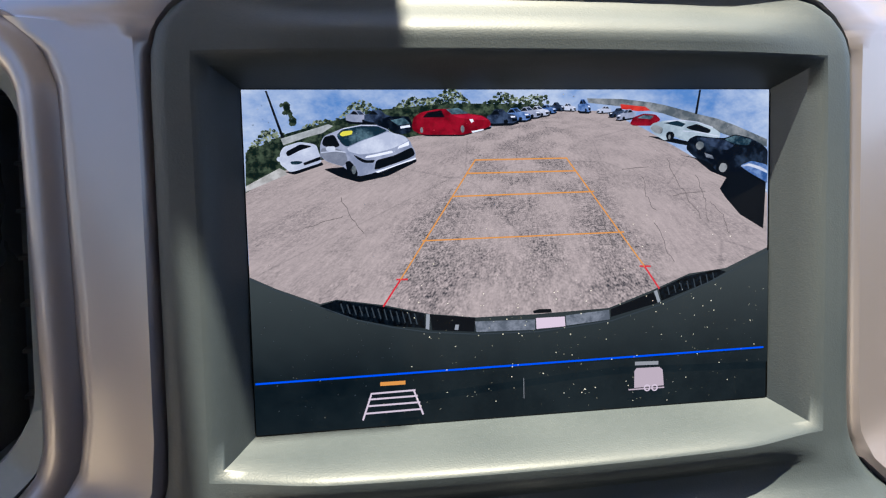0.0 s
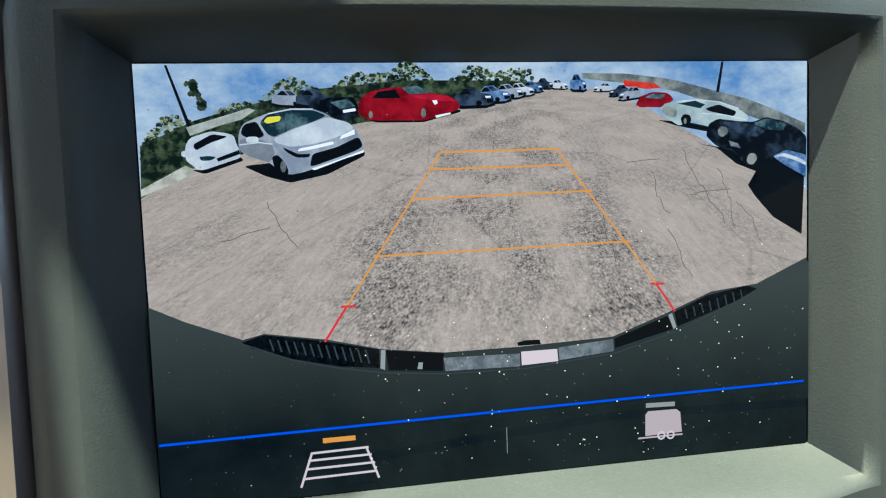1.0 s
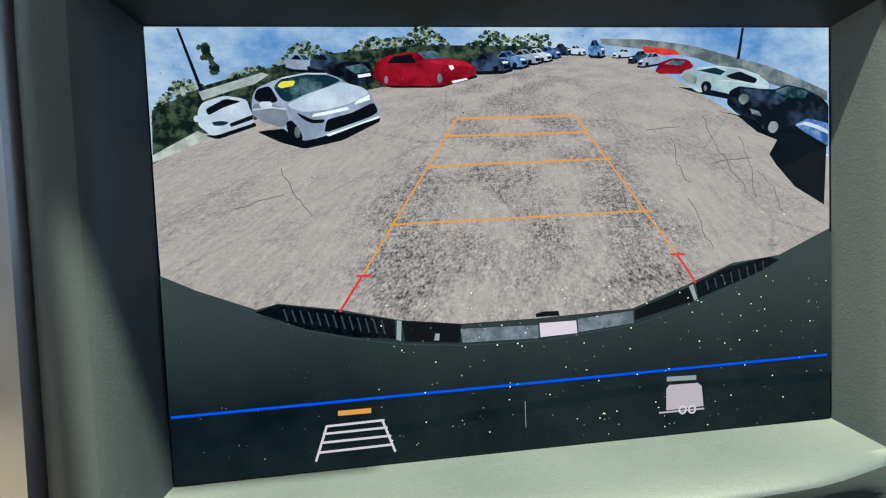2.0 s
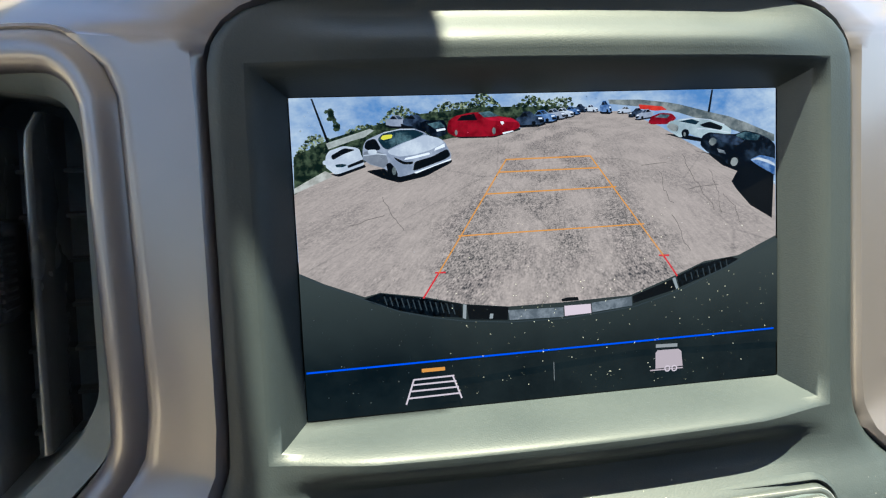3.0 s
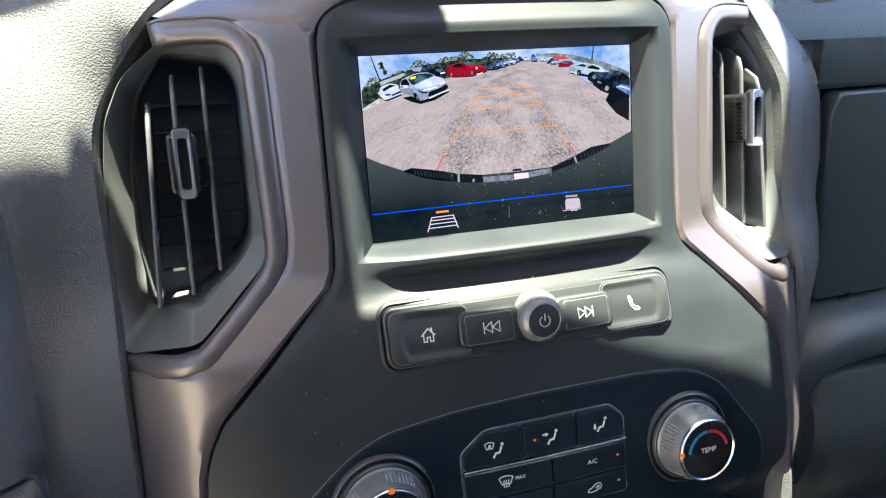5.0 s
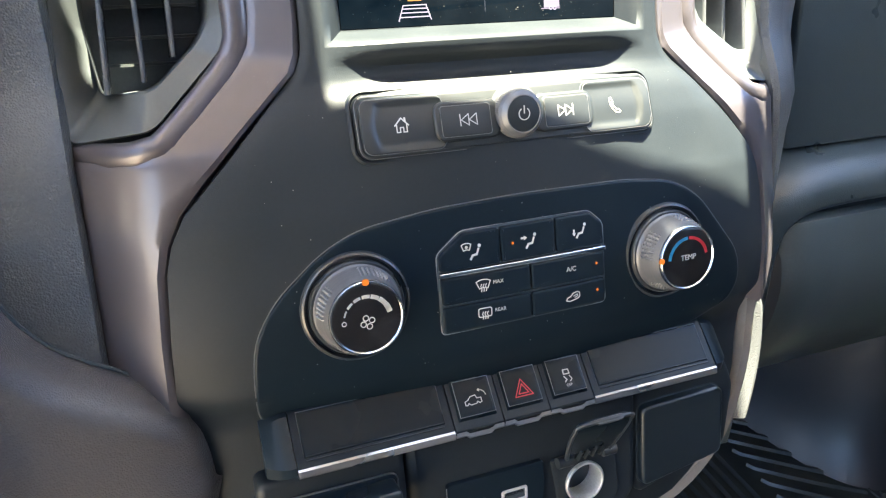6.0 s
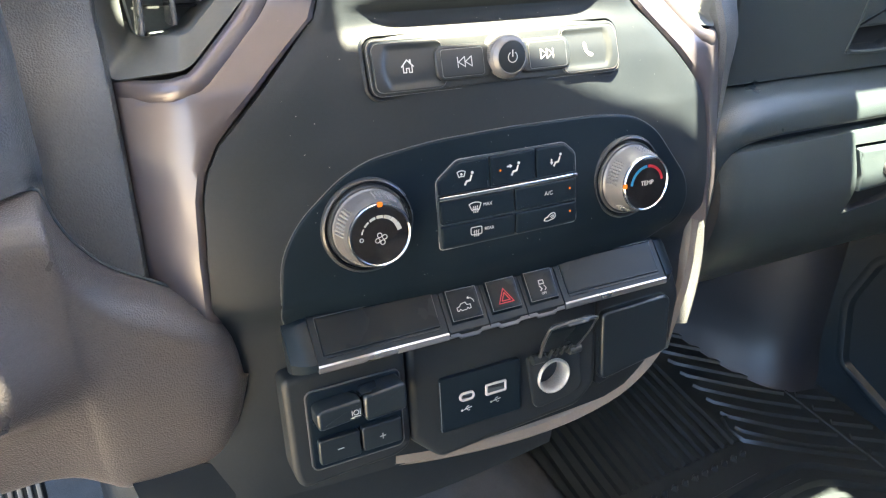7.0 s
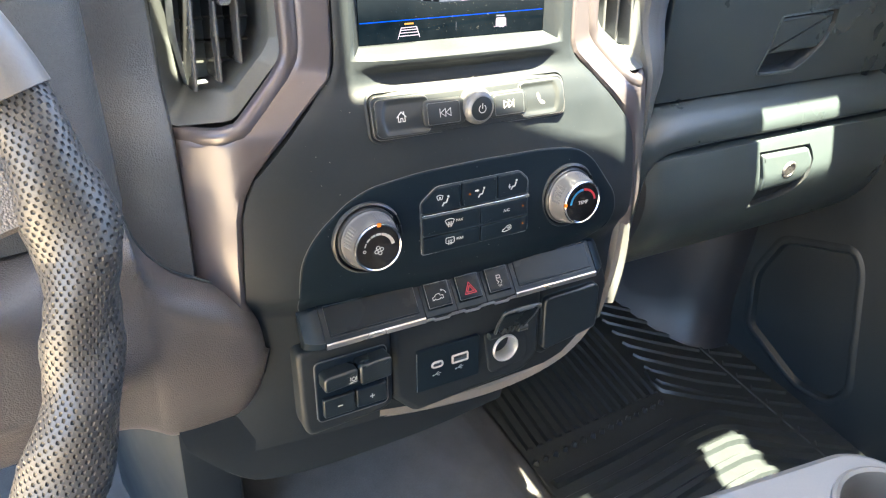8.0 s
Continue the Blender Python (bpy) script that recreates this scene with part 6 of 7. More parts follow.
for du in (-0.0150, 0.0150):
    bm = tube(bmesh.new(), [(SU + du - 0.0045, -0.2950, 0.0255), (SU + du + 0.0045, -0.2950, 0.0255)], 0.0034, 12)
    part("hinge", bm, COLLAR if du > 0 else PANEL, sock)
bm = bmesh.new()
rows = []
for t, hw, th in ((0.0, 0.0145, 0.0012), (0.25, 0.0160, 0.0016), (0.5, 0.0178, 0.0018), (0.8, 0.0185, 0.0018), (0.95, 0.0175, 0.0014), (1.0, 0.0150, 0.0008)):
    v, w = -0.2930 + 0.0320 * t, 0.0262 + 0.0200 * t
    rows.append([(SU - hw, v, w), (SU - hw + 0.0015, v + th * 0.7, w - th * 0.7), (SU + hw - 0.0015, v + th * 0.7, w - th * 0.7), (SU + hw, v, w), (SU + hw - 0.0015, v - th * 0.7, w + th * 0.7), (SU - hw + 0.0015, v - th * 0.7, w + th * 0.7)])
loft(bm, rows, closed=True, caps=True)
lid = part("lid", bm, GLOSS, sock, "open hinged black lid")
edge = [(SU - 0.0145, -0.2925, 0.0275), (SU - 0.0162, -0.2850, 0.0322), (SU - 0.0178, -0.2765, 0.0375), (SU - 0.0180, -0.2675, 0.0432), (SU - 0.0150, -0.2625, 0.0466)]
edge += [(2 * SU - x, y, z) for x, y, z in edge[::-1]]
part("lid_rim", tube(bmesh.new(), [tuple(q) for q in fine_path([Vector(p) for p in edge], 3)], 0.0013, 8), COLLAR, lid, "raised rim of the lid", smooth=70)
part("lid_tongue", slab(rounded(0.017, 0.0035, 0.0012, 3), -0.0006, 0.0008, 0.0005), COLLAR, lid, m=Matrix.Translation((SU + 0.002, -0.2622, 0.0474)) @ pose(0, 0, 0, -35, 0, 0))
for k in range(4):
    u = SU - 0.0075 + 0.005 * k
    bm = bmesh.new()
    loft(bm, [[(u - 0.0006, -0.2950, 0.0250), (u + 0.0006, -0.2950, 0.0250), (u + 0.0006, -0.2950, 0.0290), (u - 0.0006, -0.2950, 0.0290)], [(u - 0.0006, -0.2850, 0.0300), (u + 0.0006, -0.2850, 0.0300), (u + 0.0006, -0.2870, 0.0340), (u - 0.0006, -0.2870, 0.0340)]], closed=True, caps=True)
    part("lid_rib", bm, PANEL, lid)

# the curved underside of the stack
under = thing("lower_trim", CONSOLE, "taupe curved trim under the centre stack", "dashboard trim", kind="structure")
bm = bmesh.new()
UL = [(0.1790, -0.2250), (0.1760, -0.2650), (0.1680, -0.2950), (0.1520, -0.3250), (0.1200, -0.3470), (0.0750, -0.3560), (0.0200, -0.3560), (-0.0400, -0.3500), (-0.0750, -0.3440)]
pth = fine_path(UL, 4)
rows = []
for off, w in ((-0.016, 0.004), (-0.010, 0.0105), (-0.004, 0.0090), (0.002, 0.002), (0.007, -0.012), (0.010, -0.035), (0.006, -0.10), (0.0, -0.16)):
    row = []
    for i, p in enumerate(pth):
        d = (pth[min(len(pth) - 1, i + 1)] - pth[max(0, i - 1)]).normalized()
        q = p + Vector((d.y, -d.x)) * off
        row.append((q.x, q.y, w - 0.35 * q.x * q.x))
    rows.append(row)
loft(bm, rows)
part("trim_panel", bm, TRIM, under)

# ---- padded dashboard round the stack ----
pad = thing("dash_pad", CONSOLE, "black grained vinyl dashboard pad round the centre stack", "dashboard", kind="structure")
EDGE = [(-0.2050, -0.215), (-0.2045, -0.16), (-0.2045, -0.10), (-0.2050, -0.05), (-0.2055, 0.0), (-0.202, 0.025), (-0.191, 0.0455), (-0.1705, 0.0715), (-0.155, 0.0830), (-0.135, 0.0932), (-0.116, 0.0967), (-0.094, 0.0992), (-0.05, 0.0995), (0.0, 0.0995)]
EDGE = EDGE + [(-x, y) for x, y in EDGE[-2::-1]]
LEFT = [(0.0, -0.022), (0.0005, -0.006), (0.003, 0.0), (0.008, 0.003), (0.03, 0.005), (0.07, 0.004), (0.12, -0.004), (0.20, -0.03)]
OVER = [(0.0, -0.055), (0.0003, -0.041), (0.0012, -0.035), (0.0035, -0.033), (0.009, -0.038), (0.016, -0.060), (0.027, -0.11), (0.100, -0.58)]
RIGHT = [(0.0, -0.022), (0.0005, -0.008), (0.003, -0.003), (0.008, -0.001), (0.025, -0.006), (0.045, -0.019), (0.0755, -0.045), (0.080, -0.075)]
path = fine_path(EDGE, 4)
outs = []
for i in range(len(path)):
    d = (path[min(len(path) - 1, i + 5)] - path[max(0, i - 5)]).normalized()
    outs.append(Vector((-d.y, d.x)))
rows, spread = [], []
for j in range(len(LEFT)):
    row, offs = [], []
    for p, out in zip(path, outs):
        up = min(1.0, max(0.0, out.y)) ** 2.2
        side = LEFT if p.x < 0 else RIGHT
        thin = 1.0 if p.x < 0 else glide(p.y, [-0.215, -0.16, -0.10, -0.04], [0.12, 0.45, 0.82, 1.0]) if p.y < -0.04 else 1.0
        off = side[j][0] * thin * (1 - up) + OVER[j][0] * up
        dep = side[j][1] * (1 - up) + OVER[j][1] * up - 0.012 * (1 - thin)
        q = p + out * off
        row.append(Vector((q.x, q.y, silver_depth(min(0.21, abs(p.x)), p.y) + 0.004 + dep)))
        offs.append(off)
    rows.append(row)
    spread.append(offs)
bm = bmesh.new()
loft(bm, rows)
part("pad", bm, PAD, pad)
bm = bmesh.new()
ridge = []
for i in [k for k, p in enumerate(path) if p.y > 0.075 and p.x < 0.12]:
    at = [spread[j][i] for j in range(len(rows))]
    ridge.append(Vector([lerp(0.026, at, [rows[j][i][k] for j in range(len(rows))]) for k in range(3)]))
seam = [sum((ridge[min(len(ridge) - 1, max(0, i + k))] for k in range(-3, 4)), Vector()) / 7 for i in range(len(ridge))]
tube(bm, seam, 0.0013, 6)
part("stitched_seam", bm, PAD, pad)

# the grained strip beside the lower stack
bm = bmesh.new()
rows = []
for k in range(13):
    t = k / 12
    u, v = 0.1960 + 0.004 * math.sin(math.pi * t) - 0.008 * t * t, -0.226 - 0.098 * t
    wide = 0.0090 * (1 - 0.25 * t) * min(1.0, 0.35 + 5 * t)
    w = -0.010 - 0.004 * max(0.0, 0.1 - t) / 0.1
    rows.append([(u - 0.024, v, w - 0.010), (u - 0.012, v, w - 0.008), (u - 0.004, v, w - 0.002), (u, v, w), (u + 0.3 * wide, v, w + 0.0012), (u + 0.6 * wide, v, w + 0.0004), (u + 0.88 * wide, v, w - 0.003), (u + wide, v, w - 0.010), (u + wide, v, w - 0.05)])
loft(bm, rows)
part("lower_strip", bm, PAD, pad)

# ---- passenger side of the dashboard (world coordinates) ----
def sweep(bm, profile, x0, x1, n=2):
    loft(bm, [[(x0 + (x1 - x0) * k / n, y, z) for y, z in profile] for k in range(n + 1)])


I4 = Matrix.Identity(4)
pdash = thing("dashboard", I4, "black grained passenger dashboard with rounded ledge", "dashboard", kind="structure")
XL, XR = 0.335, 0.80
SLOT = [(0.526, 0.534), (0.621, 0.538), (0.624, 0.520), (0.616, 0.497), (0.592, 0.475), (0.574, 0.466), (0.512, 0.4675), (0.520, 0.495)]
bm = bmesh.new()
hole = smooth_loop(SLOT, 0.004)
LID = smooth_loop([(0.350, 0.600), (0.355, 0.617), (XR, 0.617), (XR, 0.4490), (0.364, 0.4490), (0.3605, 0.484), (0.353, 0.563)], 0.006, 5)
wall_with_hole(bm, shrink(LID, 0.0022), hole, lambda x, z: (x, 0.2475, z))
loft(bm, [[(x, y, z) for x, z in shrink(LID, d)] for d, y in ((0.0022, 0.2475), (0.0009, 0.2480), (0.0002, 0.2492), (0.0, 0.252), (0.0, 0.262))], closed=True)
part("upper_lid", bm, GLOVE, pdash, smooth=60)
bm = bmesh.new()
sweep(bm, [(0.290, 0.440), (0.290, 0.6190), (0.2550, 0.6190), (0.2515, 0.6205), (0.2505, 0.624), (0.2505, 0.655)], XL, XR)
sweep(bm, [(0.2505, 0.655), (0.254, 0.675), (0.262, 0.69), (0.278, 0.702), (0.31, 0.712), (0.42, 0.72), (0.72, 0.70)], XL - 0.09, XR)
part("upper_panel", bm, GLOVE, pdash, smooth=75)
bm = bmesh.new()
loft(bm, [[(x, 0.2475, z) for x, z in hole], [(x, 0.250, z) for x, z in shrink(hole, 0.0015)], [(x, 0.262 + 0.16 * max(0, z - 0.48), z) for x, z in shrink(hole, 0.004)]], closed=True)
vs = [bm.verts.new((x, 0.262 + 0.16 * max(0, z - 0.48), z)) for x, z in shrink(hole, 0.004)]
bm.faces.new(vs)
slot = part("finger_slot", bm, PANEL, pdash, "recessed finger slot of the upper glove box")
flap = smooth_loop([(0.5275, 0.5308), (0.6185, 0.5342), (0.6205, 0.5190), (0.6145, 0.4990), (0.6080, 0.4915), (0.5215, 0.4900)], 0.003)
bm = bmesh.new()
loft(bm, [[(x, y, z) for x, z in shrink(flap, d)] for d, y in ((0.0, 0.258), (0.0, 0.2512), (0.0006, 0.2498), (0.0020, 0.2490), (0.0040, 0.2488))], closed=True)
bm.faces.new([bm.verts.new((x, 0.2488, z)) for x, z in shrink(flap, 0.0040)])
part("pull_flap", bm, GLOVE, slot, smooth=60)
part("slot_rim", tube(bmesh.new(), [(x, 0.2470, z) for x, z in hole], 0.0011, 6, closed=True), GLOVE, slot)
part("slot_lip", tube(bmesh.new(), [(0.516, 0.2466, 0.4690), (0.530, 0.2455, 0.4680), (0.560, 0.2455, 0.4672), (0.574, 0.2466, 0.4672)], 0.0022, 8), GLOVE, slot)
# the rounded brow over the glove box, bending down at its inner end
INNER = fine_path([(0.80, 0.4080), (0.60, 0.4080), (0.46, 0.4080), (0.40, 0.4072), (0.366, 0.4030), (0.350, 0.392), (0.3450, 0.374), (0.3445, 0.33), (0.3445, 0.26), (0.349, 0.18)], 4)
BROW = fine_path([(0.0, 0.240), (0.0008, 0.218), (0.0035, 0.2125), (0.008, 0.2118), (0.017, 0.2138), (0.0265, 0.2195), (0.0330, 0.229), (0.0362, 0.240), (0.0388, 0.2505), (0.046, 0.268)], 3)
bm = bmesh.new()
rows = []
for i, p in enumerate(INNER):
    d = (INNER[min(len(INNER) - 1, i + 1)] - INNER[max(0, i - 1)]).normalized()
    sag = 0.10 * max(0.0, 0.31 - p.y)
    rows.append([(p.x + d.y * q.x, q.y + sag, p.y - d.x * q.x) for q in BROW])
loft(bm, rows)
part("brow", bm, GLOVE, pdash, smooth=60)
bm = bmesh.new()
rows = []
for k in range(9):
    t = k / 8
    z = 0.70 - 0.29 * t
    rows.append([(0.255 + 0.075 * t, 0.282, z), (0.300 + 0.030 * t, 0.266, z), (0.326 + 0.016 * t, 0.2560, z), (0.345, 0.2565, z), (0.3475, 0.262, z), (0.3475, 0.29, z)])
loft(bm, rows)
part("end_panel", bm, PAD, pdash)

glove = thing("glove_box", I4, "black glove box door with lock and pull latch", "glove box")
GZ = [0.18, 0.21, 0.235, 0.265, 0.295, 0.325, 0.345, 0.360, 0.383, 0.396, 0.4010, 0.4030]
GY = [0.330, 0.285, 0.248, 0.2220, 0.2040, 0.1955, 0.1940, 0.1965, 0.2040, 0.2090, 0.2115, 0.2200]
LATCH = ([(0.512, 0.389), (0.601, 0.3875)], [(0.601, 0.3875), (0.611, 0.372), (0.606, 0.348), (0.588, 0.331), (0.568, 0.3255)], [(0.568, 0.3255), (0.510, 0.3185)], [(0.510, 0.3185), (0.516, 0.345), (0.512, 0.389)])


def along(pts, n):
    """n + 1 points at even steps along a line."""
    lens = [0.0]
    for a, b in zip(pts, pts[1:]):
        lens.append(lens[-1] + math.dist(a, b))
    return [(lerp(lens[-1] * k / n, lens, [p[0] for p in pts]), lerp(lens[-1] * k / n, lens, [p[1] for p in pts])) for k in range(n + 1)]


def on_door(x, z, d):
    return (x, glide(z, GZ, GY) - d, z)


bm = bmesh.new()
gx = [0.3465, 0.350, 0.356, 0.366, 0.40, 0.45, 0.49] + [0.510 + 0.0125 * k for k in range(9)] + [0.64, 0.70, 0.76, 0.79]
gz = [0.18, 0.195, 0.21, 0.222, 0.235, 0.25, 0.265, 0.28, 0.295, 0.307] + [0.322 + 0.0083 * k for k in range(9)] + [0.3915, 0.3950, 0.3980, 0.4006, 0.4022, 0.4030]
grid = [[[x, z] for x in gx] for z in gz]
I0, K0, NN = 10, 7, 8
for k, p in enumerate(along(LATCH[0], NN)):
    grid[I0 + NN][K0 + k] = list(p)
for k, p in enumerate(along(LATCH[1], NN)):
    grid[I0 + NN - k][K0 + NN] = list(p)
for k, p in enumerate(along(LATCH[2], NN)):
    grid[I0][K0 + NN - k] = list(p)
for k, p in enumerate(along(LATCH[3], NN)):
    grid[I0 + k][K0] = list(p)
made = []
for row in grid:
    line = []
    for x, z in row:
        r = max(0.0, 0.366 - x) / 0.020
        px, py, pz = on_door(x, z, 0.0)
        line.append(bm.verts.new((px, py + 0.012 * r * r, pz - (0.006 * r * r if z > 0.38 else 0))))
    made.append(line)
for i in range(len(gz) - 1):
    for k in range(len(gx) - 1):
        if not (I0 <= i < I0 + NN and K0 <= k < K0 + NN):
            bm.faces.new((made[i][k], made[i][k + 1], made[i + 1][k + 1], made[i + 1][k]))
door = part("door", bm, GLOVE, glove)
# dark strip put behind the gap to stand in for its shade
bm = bmesh.new()
loft(bm, [[(x, 0.226, z) for x in (0.347, 0.5, 0.80)] for z in (0.392, 0.414)])
part("gap_shadow", bm, DARK, pdash, "dark strip for the shade between brow and glove box")
ring = along(LATCH[0], NN)[:-1] + along(LATCH[1], NN)[:-1] + along(LATCH[2], NN)[:-1] + along(LATCH[3], NN)[:-1]
bm = bmesh.new()
deep = lambda x, z: on_door(x, z, -0.010 + 0.12 * max(0.0, 0.345 - z))
vs = loft(bm, [[on_door(x, z, 0.0) for x, z in ring], [on_door(x, z, -0.0012) for x, z in shrink(ring[::-1], 0.0006)[::-1]], [deep(x, z) for x, z in shrink(ring[::-1], 0.0018)[::-1]]], closed=True)
bm.faces.new(vs[-1])
part("latch_recess", bm, PANEL, door)
bm = bmesh.new()
pl = smooth_loop([(0.518, 0.3430), (0.574, 0.3455), (0.590, 0.3480), (0.6040, 0.3600), (0.6055, 0.3700), (0.5975, 0.3835), (0.5160, 0.3852), (0.5205, 0.3600)], 0.003)
loft(bm, [[on_door(x, z, -0.009) for x, z in pl], [on_door(x, z, 0.0008) for x, z in pl], [on_door(x, z, 0.0020) for x, z in shrink(pl, 0.0014)], [on_door(x, z, 0.0022) for x, z in shrink(pl, 0.004)]], closed=True)
bm.faces.new([bm.verts.new(on_door(x, z, 0.0022)) for x, z in shrink(pl, 0.004)])
latch = part("latch", bm, GLOVE, door)
bm = lathe(bmesh.new(), [(0.0105, 0), (0.0105, 0.0022), (0.0098, 0.0032), (0.0082, 0.0032), (0.0076, 0.0014), (0.0070, 0.0014), (0.0066, 0.0026), (0.0014, 0.0026), (0.0012, 0.0008)], 32)
lock = part("lock", bm, SATIN_DARK, latch, "satin metal key lock", m=Matrix.Translation(on_door(0.562, 0.364, 0.0018)) @ pose(0, 0, 0, 90, 0, 0))

# ---- knee panel, driver side ----
knee = thing("knee_panel", I4, "dark brown moulded driver knee panel with rounded end", "dashboard panel", kind="structure")
bm = bmesh.new()
rows = []
KL = [-0.62, -0.50, -0.40, -0.34] + [-0.30 + 0.0075 * k for k in range(14)] + [-0.198, -0.1935, -0.190, -0.1875, -0.1855, -0.184, -0.1825, -0.181, -0.179, -0.176, -0.172, -0.167, -0.162, -0.156, -0.150, -0.142, -0.135, -0.129, -0.124, -0.120, -0.116, -0.113, -0.111, -0.1085]
for x in KL:
    sx = x + 0.012 * (max(0.0, x + 0.15) / 0.0415) ** 2
    top = glide(x, [-0.62, -0.186, -0.182, -0.1800, -0.1765, -0.170, -0.158, -0.148, -0.139, -0.127, -0.116, -0.1085], [0.487, 0.487, 0.4855, 0.474, 0.463, 0.451, 0.437, 0.430, 0.4235, 0.4130, 0.398, 0.370])
    bot = glide(x, [-0.62, -0.216, -0.2, -0.17, -0.125, -0.115, -0.1085], [0.330, 0.318, 0.313, 0.290, 0.288, 0.304, 0.342])
    yf = glide(x, [-0.62, -0.25, -0.15, -0.13, -0.116, -0.1085], [0.070, 0.098, 0.110, 0.113, 0.120, 0.133])
    h = top - bot
    row = [(sx, 0.20, top - 0.014), (sx, 0.158, top - 0.010), (sx, 0.150, top - 0.003), (sx, 0.146, top), (sx, yf + 0.020, top - 0.0025), (sx, yf + 0.012, top - 0.0070), (sx, yf + 0.0075, top - 0.0150), (sx, yf + 0.0058, top - 0.10 * h - 0.014), (sx, yf + 0.001, top - 0.40 * h), (sx, yf + 0.004, top - 0.62 * h), (sx, yf + 0.014, top - 0.85 * h), (sx, yf + 0.025, bot + 0.05 * h), (sx, yf + 0.05, bot), (sx, 0.24, bot)]
    line = []
    for q in fine_path(row, 4):
        inside = lerp(q[2], [0.33, 0.405, 0.476, 0.54], [-0.171, -0.173, -0.208, -0.245]) - q[0]
        swell = ease(inside, -0.004, 0.055) * ease(q[2], 0.375, 0.408) * ease(0.150 - q[1], 0.0, 0.03)
        line.append((q[0], q[1] - 0.026 * swell, q[2]))
    rows.append(line)
loft(bm, rows)
part("panel", bm, KNEE, knee, smooth=70)
# dark tube laid on the seam, standing in for the shade in its gap
bm = tube(bmesh.new(), [(r[12][0], 0.1475, r[12][2] + 0.0006) for r in rows[4:36]], 0.0011, 6)
part("seam_shade", bm, DARK, knee, "dark tube for the shaded seam along the top edge")
bm = bmesh.new()
rows = []
for z in (0.470, 0.4885, 0.4895, 0.500, 0.52, 0.55, 0.58, 0.62):
    row = []
    for x, y in ((-0.1790, 0.176), (-0.1793, 0.160), (-0.1815, 0.1500), (-0.1870, 0.1425), (-0.198, 0.1355), (-0.213, 0.1290), (-0.235, 0.122), (-0.27, 0.117), (-0.40, 0.11), (-0.62, 0.10)):
        row.append((x - 0.03 * (z - 0.489), y + 0.15 * (z - 0.489) + (0.006 if z < 0.489 else 0.0), z))
    rows.append(row)
loft(bm, rows)
part("column_trim", bm, PAD, knee, "black grained trim above the seam", smooth=60)
bm = bmesh.new()
loft(bm, [[(x, 0.25, z) for x in (-0.62, -0.3, -0.16, 0.02)] for z in (0.285, 0.42)])
part("backing", bm, DARK, knee)

# ---- floor, mat, tunnel, footwell ----
FZ = -0.07
floor = thing("floor", I4, "charcoal carpeted cabin floor", "floor", kind="structure")
bm = bmesh.new()
rows = []
for y in [-0.70, -0.4, 0.0, 0.15, 0.28, 0.40, 0.52, 0.62, 0.70]:
    rise = max(0, y - 0.62) * 0.9
    row = []
    for x in [-0.72, -0.3, -0.22, -0.16, -0.10, 0.0, 0.065, 0.13, 0.20, 0.24, 0.27, 0.30, 0.5, 0.84]:
        hump = 0.10 * (1 / (1 + math.exp((abs(x - 0.05) - 0.185) / 0.016)))
        row.append((x, y, FZ - 0.012 + max(rise, 0) + hump))
    rows.append(row)
loft(bm, rows)
part("carpet", bm, CARPET, floor, smooth=60)

mat = thing("floor_mat", I4, "black ribbed rubber floor mat in passenger footwell", "floor mat")
MX0, MX1, MY0, MY1 = 0.290, 0.772, -0.35, 0.61
bm = slab(smooth_loop([(MX0, MY0), (MX1, MY0), (MX1, MY1), (MX0 + 0.05, MY1), (MX0, MY1 - 0.10)], 0.05, 8), FZ - 0.004, FZ, 0.002)
part("base", bm, RUBBER, mat)
def rib(pts, r=0.0048):
    bm = bmesh.new()
    tube(bm, [(x, y, FZ) for x, y in pts], r, 6)
    part("rib", bm, RUBBER, mat)
for k in range(15):
    x = 0.304 + 0.0178 * k
    rib([(x, 0.247 + 0.05 * (x - 0.30)), (x + 0.003, 0.30), (x + 0.008, 0.37), (x + 0.014, 0.46), (x + 0.020, 0.60)], 0.0058)
    bm = bmesh.new()
    lathe(bm, [(0.0056, 0), (0.0044, 0.0045), (0.0014, 0.0068)], 4)
    part("stud", bm, RUBBER, mat, m=Matrix.Translation((x - 0.006, 0.222 + 0.07 * (x - 0.30), FZ)))
for k in range(10):
    y = 0.563 - 0.031 * k
    x = 0.605 - 0.003 * k
    rib([(x, y), (x + 0.004, y - 0.010), (x + 0.028, y - 0.033), (x + 0.060, y - 0.062), (0.698, y - 0.100)], 0.0046)
rib([(0.576, 0.304), (0.566, 0.280), (0.570, 0.260), (0.603, 0.234), (0.65, 0.200), (0.698, 0.169)], 0.0058)
for k in range(14):
    y = 0.183 - 0.0315 * k
    rib([(0.300, y), (0.42, y + 0.006), (0.537, y + 0.017), (0.580, y + 0.018), (0.602, y + 0.015), (0.622, y + 0.006), (0.652, y - 0.016), (0.698, y - 0.047)], 0.0082)
for k in range(17):
    y = 0.34 - 0.0315 * k
    rib([(0.712, y - 0.010), (0.758, y - 0.040)], 0.005)
rib([(0.705, 0.36), (0.705, 0.15), (0.706, -0.30)], 0.0022)

foot = thing("footwell_wall", I4, "dark moulded footwell side wall and firewall", "wall", kind="structure")
bm = bmesh.new()
FOOT = [(-0.72, 0.625), (0.0, 0.625), (0.56, 0.622), (0.622, 0.608), (0.655, 0.566), (0.670, 0.50), (0.678, 0.44), (0.688, 0.392), (0.706, 0.352), (0.734, 0.326), (0.775, 0.318)]
FOOT = [tuple(q) for q in fine_path([(x, y, 0.0) for x, y in FOOT], 4)]
rows = []
